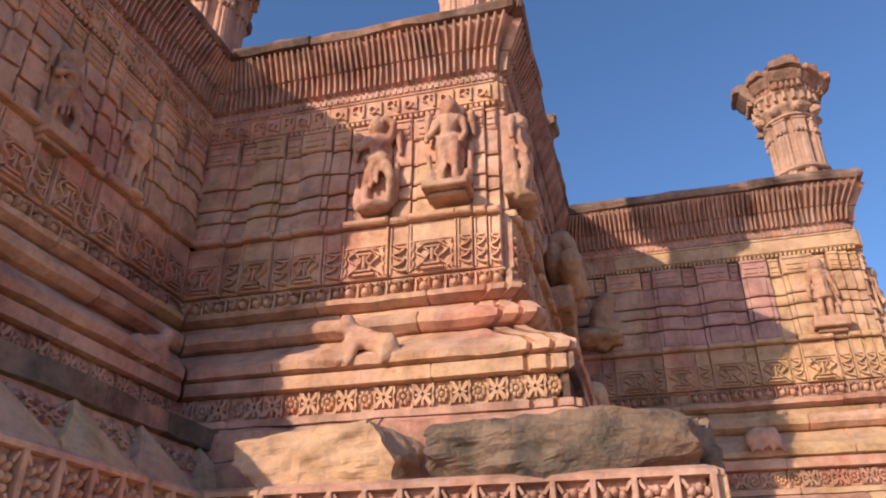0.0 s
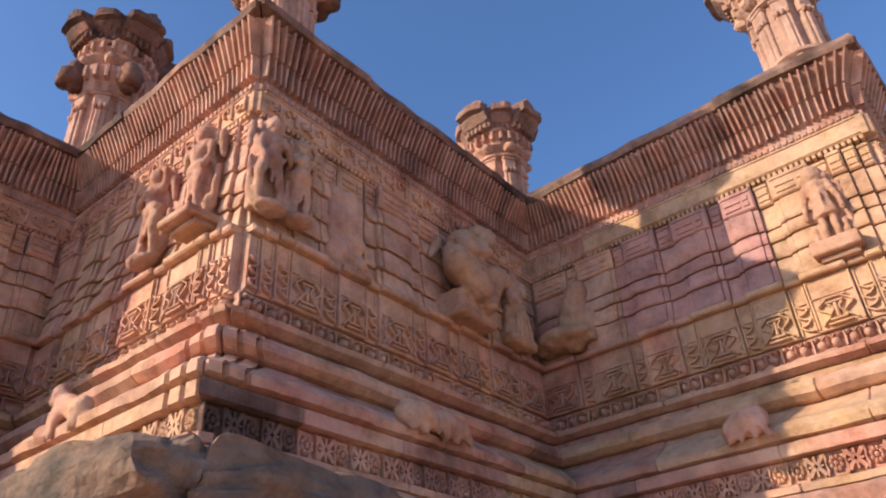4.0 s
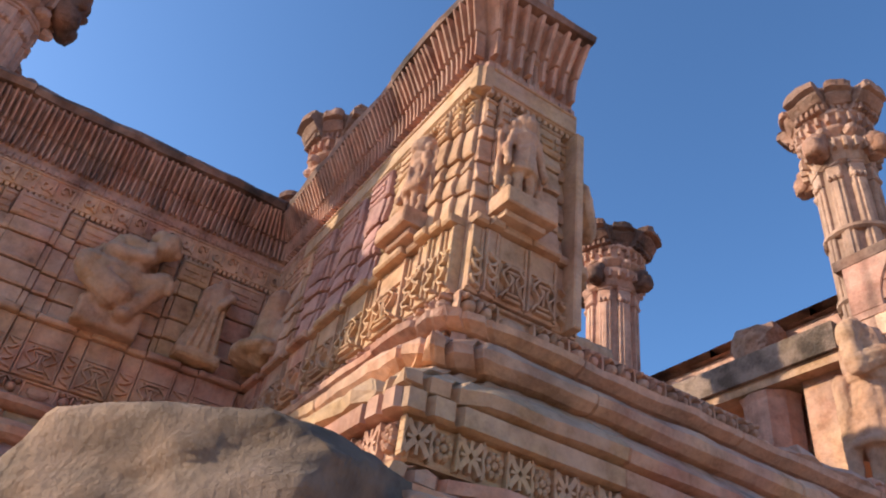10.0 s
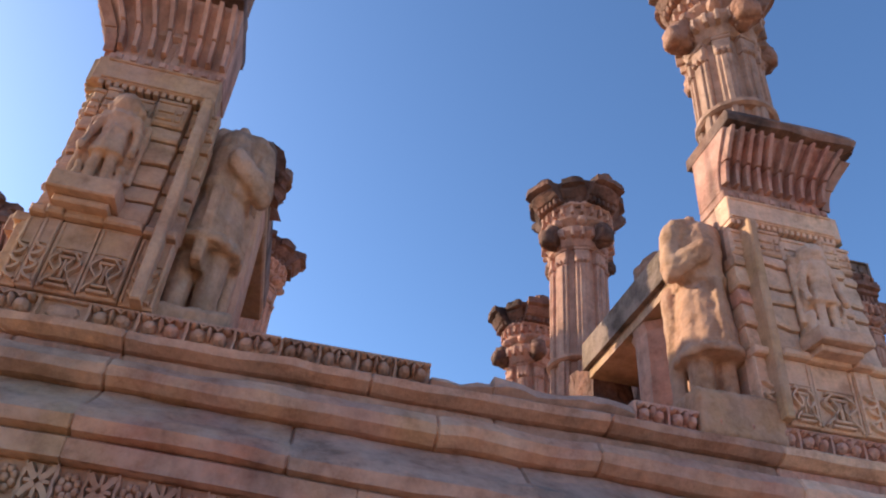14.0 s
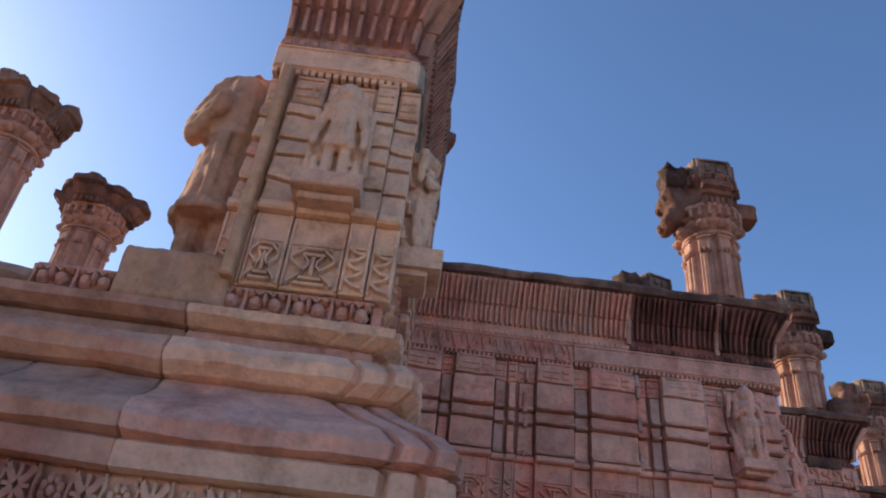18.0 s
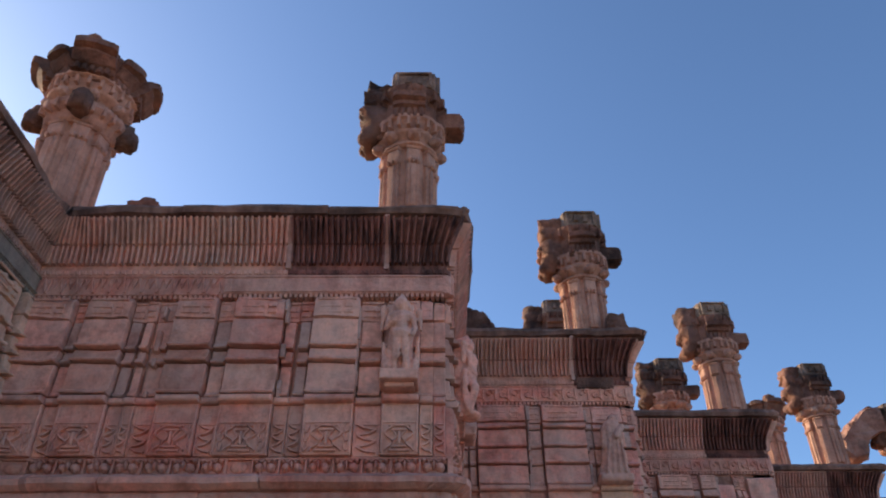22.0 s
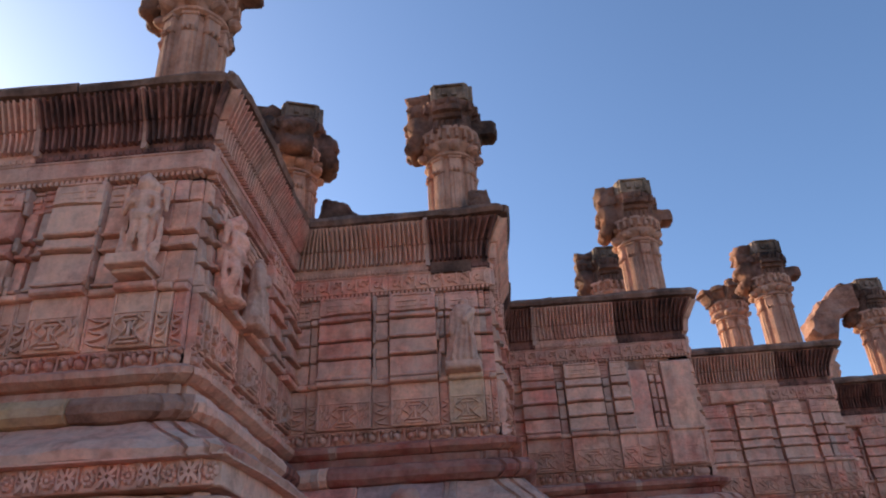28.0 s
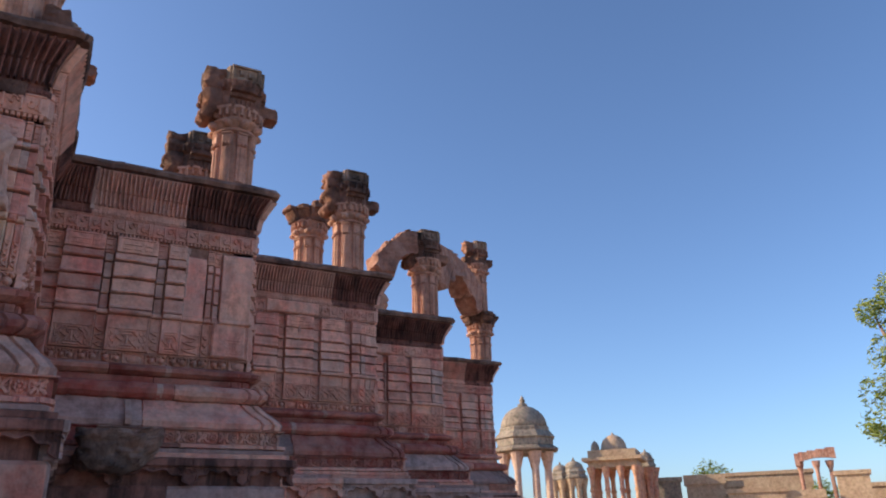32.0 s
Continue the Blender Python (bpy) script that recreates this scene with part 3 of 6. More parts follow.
def flower_band_block(place, u0, u1, e0, e1, k, material, wall, r):
    """A length of the flower band: framed rosettes and crossed leaves, deeply cut."""
    s = Soup()
    prof = shrunk(P_BAND, k)
    sweep(s, place, [(d - 0.018, z) for d, z in prof], u0, u1, e0, e1, 0.3, 0.003)
    sweep(s, place, shrunk(P_BANDLIP, k), u0, u1, e0, e1, 0.3, 0.003, notch=0.025)
    d = prof[1][0] - 0.018
    u0, u1 = reach(u0, u1, e0, e1, d)
    n = max(1, round((u1 - u0) / 0.076))
    w = (u1 - u0) / n
    z, hi = 1.95, d + 0.02
    odd = r.randrange(2)
    for i in range(n):
        c = u0 + (i + 0.5) * w
        if (i + odd) % 2:
            for q in range(8):
                a = math.pi * q / 4 + 0.39
                s.dome(place, c + 0.27 * w * math.cos(a), d, z + 0.022 * math.sin(a), 0.0105, 0.021, 0.0125, 6, 2)
            s.dome(place, c, d, z, 0.013, 0.023, 0.013, 6, 2)
        else:
            for su in (-1, 1):
                for sz in (-1, 1):
                    s.bar(place, [(c + su * 0.06 * w, z + sz * 0.004), (c + su * 0.24 * w, z + sz * 0.016), (c + su * 0.42 * w, z + sz * 0.034)], 0.024, d - 0.003, hi)
                s.bar(place, [(c + su * 0.14 * w, z), (c + su * 0.4 * w, z)], 0.012, d - 0.003, hi)
            for sz in (-1, 1):
                s.bar(place, [(c, z + sz * 0.012), (c, z + sz * 0.036)], 0.014, d - 0.003, hi)
        s.box(place, c - 0.5 * w - 0.003, c - 0.5 * w + 0.003, d - 0.006, hi, z - 0.042, z + 0.042, 0.002)
        for sz in (-1, 1):
            s.bar(place, [(c - 0.5 * w, z + sz * 0.036), (c - 0.44 * w, z + sz * 0.02), (c - 0.5 * w, z + sz * 0.006)], 0.012, d - 0.003, hi)
    return s.build("flower_band_block", material, wall)


def jali_block(place, u0, u1, e0, e1, k, material, wall, arches=False):
    """The lowest shelf: a slab with a row of square framed rosettes sunk in its edge."""
    s = Soup()
    prof = shrunk(P_SHELF, k)
    sink = 0.0 if arches else 0.035
    top = [(prof[2][0] - sink, prof[0][1]), (prof[2][0] - sink, 1.572), (prof[2][0], 1.574), (prof[2][0], 1.59), prof[3]]
    body = [(prof[2][0] - 0.06, prof[0][1]), (prof[2][0] - 0.06, 1.548), (prof[2][0], 1.55), (prof[2][0], 1.59), prof[3]]
    sweep(s, place, body if arches else top, u0, u1, e0, e1, 0.3, 0.002, back=-0.1, bev=0.006)
    d = prof[2][0] - sink
    u0, u1 = reach(u0, u1, e0, e1, d)
    if arches:
        n = max(1, round((u1 - u0) / 0.44))
        w = (u1 - u0) / n
        s.box(place, u0 - 0.001, u1 + 0.001, d - 0.05, d + 0.03, 1.545, 1.60, 0.008)
        for i in range(n):
            c = u0 + (i + 0.5) * w
            cusp = [(c + (0.44 + 0.035 * math.cos(10 * a)) * w * math.cos(a), 1.425 + (0.098 + 0.011 * math.cos(10 * a)) * math.sin(a)) for a in [math.pi * q / 30 for q in range(31)]]
            cusp = [(c + 0.5 * w, 1.422)] + cusp + [(c - 0.5 * w, 1.422)]
            m = len(cusp)
            s.add([place(a, d - 0.065, z) for a, z in cusp] + [place(a, d, z) for a, z in cusp] + [place(a, d, 1.549) for a, z in cusp], [(o + i, o + i + 1, o + m + i + 1, o + m + i) for o in (0, m) for i in range(m - 1)])
            s.bar(place, cusp[1:-1], 0.018, d - 0.006, d + 0.014)
            for sg in (-1, 1):
                for k in range(2):
                    s.bar(place, [(c + sg * (0.46 - 0.09 * k) * w + (0.024 - 0.0026 * q) * math.cos(q * 0.85), 1.512 + 0.016 * k + (0.024 - 0.0026 * q) * math.sin(q * 0.85)) for q in range(8)], 0.009, d - 0.006, d + 0.015)
        return s.build("arched_slab", material, wall)
    n = max(1, round((u1 - u0) / 0.118))
    w = (u1 - u0) / n
    hi = d + 0.034
    for i in range(n):
        c, z = u0 + (i + 0.5) * w, 1.505
        s.box(place, c - 0.5 * w - 0.001, c - 0.5 * w + 0.017, d - 0.01, hi + 0.002, z - 0.085, z + 0.07, 0.003)
        for q in range(8):
            a = math.pi * q / 4
            s.dome(place, c + 0.009 + 0.031 * math.cos(a), d, z + 0.037 * math.sin(a), 0.0145, 0.033, 0.0165, 7, 3)
        for su in (-1, 1):
            for sz in (-1, 1):
                s.bar(place, [(c + 0.009 + su * 0.03, z + sz * 0.036), (c + 0.009 + su * 0.047, z + sz * 0.062)], 0.016, d - 0.006, hi - 0.008)
        s.dome(place, c + 0.009, d, z, 0.021, 0.036, 0.021, 7, 3)
    s.box(place, u1 - 0.018, u1 + 0.001, d - 0.01, hi + 0.002, 1.42, 1.575, 0.003)
    s.box(place, u0 + 0.001, u1 - 0.001, d - 0.01, hi + 0.001, 1.421, 1.445, 0.003)
    return s.build("lattice_slab", material, wall)


BLUNT = dict(ledge_block=0.05, fillet_block=0.045, torus_block=0.05, slope_block=0.035)
NOTCH = dict(ledge_block=0.012, fillet_block=0.012, torus_block=0.03, slope_block=0.035, foot_block=0.025)


def chooser(main, alt, share, r):
    return alt if r.random() < share else main


def build_wall(name, a, b, m0, m1, look_of, seed, label, gaps=(), bottom=-0.9, plinth=1.0, frieze=None, thick=0.16, lotus_worn=0.08, detail=True, rear=(0.0, 0.0), tall=1.14, corn=None, core_top=3.9, bays=None, levels=None, patches=(), low=None, cuts_of=None):
    """One face of the parapet with all its courses. look_of: materials by course. gaps: stretches of the pilaster zone left to a figure; patches: smooth repair stones (u0, u1, z0, z1, d, material) in place of pilasters."""
    r = random.Random(seed)
    place, L = facer(a, b, tall, shelf_z=low and low["shelf_z"])
    low, cuts_of = low or {}, cuts_of or {}
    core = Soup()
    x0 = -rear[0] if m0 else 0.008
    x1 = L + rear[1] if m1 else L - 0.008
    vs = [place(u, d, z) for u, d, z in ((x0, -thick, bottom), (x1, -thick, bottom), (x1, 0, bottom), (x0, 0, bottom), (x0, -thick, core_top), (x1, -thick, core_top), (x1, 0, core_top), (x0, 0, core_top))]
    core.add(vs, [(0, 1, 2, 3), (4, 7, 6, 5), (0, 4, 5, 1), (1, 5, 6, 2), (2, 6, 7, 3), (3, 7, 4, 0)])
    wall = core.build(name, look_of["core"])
    tagged(wall, label, "wall", "", "structure")

    inner = low.get("inner", 1.0)

    def ends(u0, u1):
        return (m0 if u0 < 1e-4 else 0), (m1 * (inner if m1 < 0 else 1.0) if u1 > L - 1e-4 else 0)

    for u0, u1 in spans(L, 0.5, 0.95, r):
        s = Soup()
        e0, e1 = ends(u0, u1)
        k = r.uniform(-0.012, 0.008)
        sweep(s, place, [(d + k * (d > 0.12), z + (r.uniform(-0.01, 0.004) if z > 3.95 else 0)) for d, z in P_COPE], u0, u1, e0, e1, 0.12, 0.014, back=-thick - 0.05)
        s.build("coping_stone", COPING, wall)
    cuts = list(zip(corn[:-1], corn[1:])) if corn else spans(L, 0.55, 1.3, r)
    for i, (u0, u1) in enumerate(cuts):
        mat = look_of["cornice"]
        if isinstance(mat, (list, tuple)):
            mat = mat[min(len(mat) - 1, int(len(mat) * (u0 + u1) / 2 / L))]
        cornice_block(place, u0, u1, L, m0, m1, mat, wall, r, -0.04 if core_top > 3.6 else -thick, 0.033 if core_top > 3.6 else 0.052)
    for u0, u1, kind, mat in frieze or [(0.0, 0.45, "key", look_of["frieze"]), (0.45, 1.0, "key", look_of["frieze"])]:
        frieze_block(place, u0 * L, u1 * L, L, m0, m1, kind, mat, wall, r)
    if not detail:
        s = Soup()
        sweep(s, place, [(0.03, 2.42), (0.03, 3.4)], 0, L, m0, m1, 0.4, 0.01)
        s.build("wall_block", look_of["panel"](0.5, r), wall)
    else:
        rows_ = 5 if bays else 3 if tall > 1.2 else 4
        rows_ = max(4, rows_)
        part_h = [r.uniform(0.7, 1.4) for q in range(rows_)]
        levels = levels or [2.805 + 0.45 * sum(part_h[:q]) / sum(part_h) for q in range(rows_ + 1)]
        smooth = look_of.get("smooth", False)
        for u0, u1, z0, z1, d, mat in patches:
            s = Soup()
            sweep(s, place, [(d - 0.01, z0), (d, z0 + 0.012), (d + 0.006, (z0 + z1) / 2), (d, z1 - 0.02), (d - 0.012, z1)], u0 + 0.002, u1 - 0.002, 0, 0, 0.05, 0.012)
            s.build("repair_stone", mat, wall)
        for u0, u1, d, wide in bays or bay_plan(L, m0, m1, r, tall > 1.2):
            mid = (u0 + u1) / 2
            f = mid / L
            pm = look_of["panel"](f, r)
            s = Soup()
            dh = 0.024 + 0.5 * d
            s.box(place, u0 + 0.001, u1 - 0.001, -0.02, max(dh, d) + 0.034, Z_DADO - 0.012, Z_DADO + 0.02, 0.008)
            s.build("dado_ledge", look_of["dado"](f, r), wall)
            s = Soup()
            s.box(place, u0 + 0.0015, u1 - 0.0015, -0.02, dh, Z_LOT1 + 0.002, Z_DADO - 0.014, 0.003)
            dado_relief(s, place, u0, u1, dh, Z_LOT1 + 0.01, Z_DADO - 0.02, wide)
            s.build("dado_panel", look_of["dado"](f, r), wall)
            if any(g0 <= mid <= g1 for g0, g1 in gaps):
                d = 0.022 + 0.006 * wide
            if any(g[0] <= mid <= g[1] for g in patches):
                continue
            limed = not wide and r.random() < look_of.get("mortar", 0.0)
            for z0, z1 in zip(levels, levels[1:]):
                s = Soup()
                dd = max(0.018, d + r.uniform(-0.003, 0.003))
                fl = look_of.get("flare", 0.75)
                if smooth and not wide and u1 - u0 > 0.055 and d > 0.008 and 0.16 < mid < L - 0.16:
                    # A narrow rib between two deep grooves.
                    k = min(0.013, 0.18 * (u1 - u0))
                    tier(s, place, u0 + k, u1 - k, max(0.035, dd + 0.012), z0, z1, r, fl * 0.8, 0.0, 0.006)
                elif smooth:
                    tier(s, place, u0, u1, dd, z0, z1, r, fl, 0.0, 0.009)
                elif wide and u1 - u0 > 0.13:
                    k, wave = 0.03, look_of.get("wave", 0.007)
                    tier(s, place, u0, u0 + k, dd - 0.009, z0, z1, r, fl, amp=wave)
                    tier(s, place, u0 + k, u1 - k, dd, z0, z1, r, fl, amp=wave)
                    tier(s, place, u1 - k, u1, dd - 0.009, z0, z1, r, fl, amp=wave)
                else:
                    tier(s, place, u0, u1, dd, z0, z1, r, fl)
                s.build("pilaster_stone", MORTAR if limed and r.random() < 0.6 else pm if r.random() < 0.85 else look_of["panel"](f, r), wall)
            s = Soup()
            if smooth:
                sweep(s, place, [(d - 0.02, 3.258), (d + 0.006, 3.262), (d + 0.006, 3.36), (d - 0.012, 3.388), (d - 0.03, 3.394)], u0 + 0.002, u1 - 0.002, 0, 0, 0.03, 0.013)
            else:
                s.box(place, u0 + 0.003, u1 - 0.003, -0.02, d + 0.006, 3.258, 3.392, 0.008)
            cap_relief(s, place, u0, u1, d + 0.004, 3.262, 3.385)
            s.build("pilaster_cap", pm, wall)
    for u0, u1 in spans(L, 0.35, 0.8, r):
        lotus_block(place, u0, u1, *ends(u0, u1), look_of["lotus"], wall, r, lotus_worn)
    p = plinth
    for nm, prof, lo, hi, amp in (("ledge_block", P_LEDGE, 0.5, 1.2, 0.006), ("fillet_block", P_FILLET, 0.6, 1.2, 0.003), ("torus_block", P_TORUS, 0.5, 1.1, 0.009), ("slope_block", P_SLOPE, 0.45, 1.0, 0.010), ("foot_block", P_FOOT, 0.5, 1.0, 0.006), ("course_block", P_COURSE, 0.35, 0.8, 0.012), ("course_block", P_COURSE2, 0.35, 0.8, 0.014), ("base_block", P_BASE, 0.6, 1.2, 0.01)):
        prof = low.get(nm, lambda q: q)(prof)
        for u0, u1, *given in cuts_of.get(nm) or spans(L, lo, hi, r):
            s = Soup()
            e0, e1 = ends(u0, u1)
            j = r.uniform(-0.006, 0.006)
            sweep(s, place, [(d * p + j, z) for d, z in prof], u0, u1, e0, e1, 0.05, amp, bev=0.007, notch=NOTCH.get(nm, 0.0) * (0.7 if tall > 1.2 else 1.0), blunt=BLUNT.get(nm, 0.022))
            s.build(nm, given[0] if given else look_of["plinth"](z=prof[0][1], r=r), wall)
    cuts = cuts_of.get("band") or [(u0, u1, None, u1 > L - 0.01 or r.random() > look_of.get("bare", 0.0)) for u0, u1 in spans(L, 0.4, 0.9, r)]
    if look_of.get("dark_end"):
        cuts = [(0.0, 0.12, COPING, True), (0.12, *cuts[0][1:])] + cuts[1:]
    kb = p * low.get("band", 1.0)
    for u0, u1, mat, carved in cuts:
        mat = mat or look_of["plinth"](z=2.0, r=r)
        if carved:
            flower_band_block(place, u0, u1, *ends(u0, u1), kb, mat, wall, r)
            continue
        s = Soup()
        sweep(s, place, [(d * kb - 0.008, z) for d, z in P_BAND], u0, u1, *ends(u0, u1), 0.1, 0.008)
        sweep(s, place, shrunk(P_BANDLIP, kb), u0, u1, *ends(u0, u1), 0.1, 0.006)
        s.build("band_block", mat, wall)
    for u0, u1 in spans(L, 0.5, 1.1, r):
        jali_block(place, u0, u1, *ends(u0, u1), p * low.get("shelf", 1.0), look_of["plinth"](z=1.5, r=r), wall, tall > 1.2)
    return wall, place, L


def plinth_ochre(z, r):
    return chooser(OCHRE, chooser(PINK, PIERST, 0.3, r), 0.5, r)


def plinth_south(z, r):
    return chooser(PINK, chooser(PIERST, OCHRE, 0.5, r), 0.24, r)


def plinth_north(z, r):
    if 2.2 < z < 2.3:
        return chooser(TAN, chooser(RED, STAINED, 0.4, r), 0.4, r)
    return chooser(RED, TAN, 0.5, r)


def plinth_maroon(z, r):
    """Deep red torus over grey-stained slopes."""
    if 2.2 < z < 2.36:
        return chooser(MAROON, RED, 0.2, r)
    if 1.9 < z < 2.2:
        return chooser(SLATE, chooser(RED, MAROON, 0.35, r), 0.55, r)
    return chooser(RED, chooser(SLATE, STAINED, 0.35, r), 0.55, r)


# Both cores are browner than their facing stone: groove shade put into the colour.
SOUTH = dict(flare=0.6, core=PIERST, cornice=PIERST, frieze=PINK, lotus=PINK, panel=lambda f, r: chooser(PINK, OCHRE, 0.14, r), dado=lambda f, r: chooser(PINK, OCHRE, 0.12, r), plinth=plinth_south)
BFACE = dict(SOUTH, flare=0.5, wave=0.012, plinth=plinth_ochre, panel=lambda f, r: PINK if f < 0.28 else MAUVE if f < 0.72 else OCHRE, dado=lambda f, r: PINK if f < 0.4 else OCHRE)
def plinth_pale(z, r):
    return chooser(PALE, chooser(BUFF, PIERST, 0.4, r), 0.4, r)


PIER = dict(SOUTH, plinth=plinth_ochre, cornice=PIERST, panel=lambda f, r: chooser(STATUE, OCHRE, 0.3, r), dado=lambda f, r: STATUE)
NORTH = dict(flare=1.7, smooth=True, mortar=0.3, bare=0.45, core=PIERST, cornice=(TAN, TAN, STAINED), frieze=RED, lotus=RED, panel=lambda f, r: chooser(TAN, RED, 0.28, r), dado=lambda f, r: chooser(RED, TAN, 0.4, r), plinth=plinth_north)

LAB = "carved pink sandstone parapet wall with fluted cornice and moulded plinth"
LABN = "shaded red sandstone parapet wall with blackened fluted cornice"
S = LINE_S
W = {}
W["s0"] = build_wall("wall_1", S[0], S[1], -1, 1, SOUTH, 11, LAB, detail=False)
W["s1"] = build_wall("wall_2", S[1], S[2], 1, -1, SOUTH, 12, LAB, gaps=[(0.2, 0.62), (0.72, 1.05)])
W["a"] = build_wall("wall_3", S[2], S[3], -1, 1, SOUTH, 13, LAB, gaps=[(0.84, 1.1), (1.22, 1.48)])
W["as"] = build_wall("wall_4", S[3], S[4], 1, -1, dict(SOUTH, dark_end=True), 14, LAB, gaps=[(0.0, 0.3), (0.42, 0.68), (1.1, 1.62), (1.68, 2.1)])
W["b"] = build_wall("wall_5", S[4], S[5], -1, 1, BFACE, 15, LAB, gaps=[(0.05, 0.45), (1.7, 1.82)], frieze=[(0, 0.22, "leaf", PINK), (0.22, 0.55, "plain", OCHRE), (0.55, 1.0, "plain", OCHRE)])
W["p"] = build_wall("wall_6", S[5], S[6], 1, 0, PIER, 16, "ochre sandstone pier end beside the porch opening", gaps=[(0.11, 0.22)], frieze=[(0, 1.0, "plain", STATUE)], thick=0.16, core_top=3.56, bays=[(0.0, 0.055, 0.03, False), (0.055, 0.11, 0.055, False), (0.11, 0.235, 0.04, True), (0.235, 0.36, 0.05, True), (0.36, 0.47, 0.02, False)])
N = LINE_N
W["q"] = build_wall("wall_7", N[0], N[1], 0, 1, dict(PIER, plinth=plinth_pale, lotus=PALE, panel=lambda f, r: chooser(BUFF, PALE, 0.2, r), dado=lambda f, r: BUFF), 17, "ochre sandstone pier end beside the porch opening", gaps=[(0.25, 0.38)], frieze=[(0, 1.0, "plain", BUFF)], tall=1.32, thick=0.16, core_top=3.56, bays=[(0.0, 0.10, 0.02, False), (0.10, 0.22, 0.05, True), (0.22, 0.40, 0.04, True), (0.40, 0.48, 0.062, False), (0.48, 0.56, 0.035, False)])
W["qs"] = build_wall("wall_8", N[1], N[2], 1, -1, dict(NORTH, cornice=PIERST, panel=lambda f, r: chooser(BUFF, TAN, 0.4, r), dado=lambda f, r: chooser(BUFF, PALE, 0.5, r), plinth=plinth_pale), 18, LABN, gaps=[(0.1, 0.4)], frieze=[(0, 0.5, "plain", GREYSTONE), (0.5, 1.0, "plain", GREYSTONE)], tall=1.32)

def moved(k, c):
    """A profile drawn out by k about the depth c."""
    return lambda prof: [(c + (d - c) * k, z) for d, z in prof]


# The lower plinth spreads wide under the first shaded corner and stays close to the wall at the others.
LOW_R = dict(shelf_z=1.63, slope_block=moved(1.34, 0.12), band=1.40, foot_block=moved(1.0, 0.0), shelf=1.16, course_block=moved(1.3, 0.05), base_block=moved(1.16, 0.0))
LOW_S = dict(shelf_z=1.73, slope_block=moved(0.75, 0.12), band=0.95, foot_block=moved(0.9, 0.0), course_block=moved(0.35, 0.24), shelf=0.45, base_block=moved(0.45, 0.0))

# Bays of the shaded walls: from, to, depth, broad.
R_BAYS = [(0.04, 0.30, 0.074, True), (0.30, 0.38, 0.012, False), (0.38, 0.62, 0.072, True), (0.62, 0.70, 0.014, False), (0.70, 0.76, 0.031, False), (0.76, 0.87, 0.016, False), (0.87, 1.09, 0.076, True), (1.09, 1.19, 0.022, False), (1.19, 1.46, 0.076, True), (1.46, 1.54, 0.016, False), (1.54, 1.62, 0.026, False), (1.62, 1.87, 0.076, True), (1.87, 2.01, 0.004, False), (2.01, 2.20, 0.072, True), (2.20, 2.27, 0.031, False), (2.27, 2.335, 0.008, False)]
S_BAYS = [(0.04, 0.16, 0.004, False), (0.16, 0.23, 0.026, False), (0.23, 0.57, 0.074, True), (0.57, 0.69, 0.031, False), (0.69, 0.99, 0.074, True), (0.99, 1.05, 0.004, False), (1.05, 1.27, 0.062, True), (1.27, 1.31, 0.021, False), (1.31, 1.35, 0.004, False)]
T_BAYS = [(0.03, 0.20, 0.012, False), (0.20, 0.48, 0.074, True), (0.48, 0.56, 0.018, False), (0.56, 0.86, 0.074, True), (0.86, 0.94, 0.018, False), (0.94, 1.08, 0.067, True), (1.08, 1.24, 0.036, False), (1.24, 1.30, 0.041, False), (1.30, 1.36, 0.016, False), (1.36, 1.61, 0.062, True)]
W["r"] = build_wall("wall_9", N[2], N[3], -1, 1, dict(NORTH, cornice=(TAN, TAN, TAN, STAINED, STAINED)), 19, LABN, gaps=[(1.93, 2.25)], corn=(0, 1.44, 2.0, 2.35), frieze=[(0, 0.47, "leaf", RED), (0.47, 1.0, "plain", PALE)], tall=1.32, bays=R_BAYS, levels=(2.805, 2.99, 3.075, 3.255), low=LOW_R, cuts_of=dict(torus_block=[(0, 0.9, TAN), (0.9, 1.95, OCHRE), (1.95, 2.335, TORANA)], slope_block=[(0, 0.8, TAN), (0.8, 1.7, PALE), (1.7, 2.335, TAN)], band=[(0, 0.9, TAN, False), (0.9, 1.72, PALE, False), (1.72, 2.335, TAN, True)]))
W["rs"] = build_wall("wall_10", N[3], N[4], 1, -1, dict(NORTH, cornice=RED), 20, LABN, gaps=[(0.12, 0.4), (0.6, 0.85)], frieze=[(0, 0.6, "plain", RED), (0.6, 1.0, "key", RED)], tall=1.32, low=dict(LOW_R, inner=0.4))
DARKRED = dict(NORTH, flare=1.15, plinth=plinth_maroon, panel=lambda f, r: chooser(RED, TAN, 0.25, r))
more = dict(s=dict(bays=S_BAYS, levels=(2.805, 2.95, 3.07, 3.205, 3.255), gaps=[(0.95, 1.3)], corn=(0, 0.95, 1.35), cuts_of=dict(torus_block=[(0, 0.33, TAN), (0.33, 1.35, MAROON)], slope_block=[(0, 0.5, RED), (0.5, 1.0, SLATE), (1.0, 1.35, PALE)], band=[(0, 0.12, RED, False), (0.12, 0.42, MAROON, True), (0.42, 1.1, TAN, False), (1.1, 1.35, RED, True)])), t=dict(bays=T_BAYS, levels=(2.805, 2.93, 3.05, 3.18, 3.255), patches=[(1.08, 1.24, 2.80, 3.30, 0.058, RED), (1.36, 1.60, 2.80, 3.36, 0.066, RED)], corn=(0, 0.35, 1.05, 1.61)))
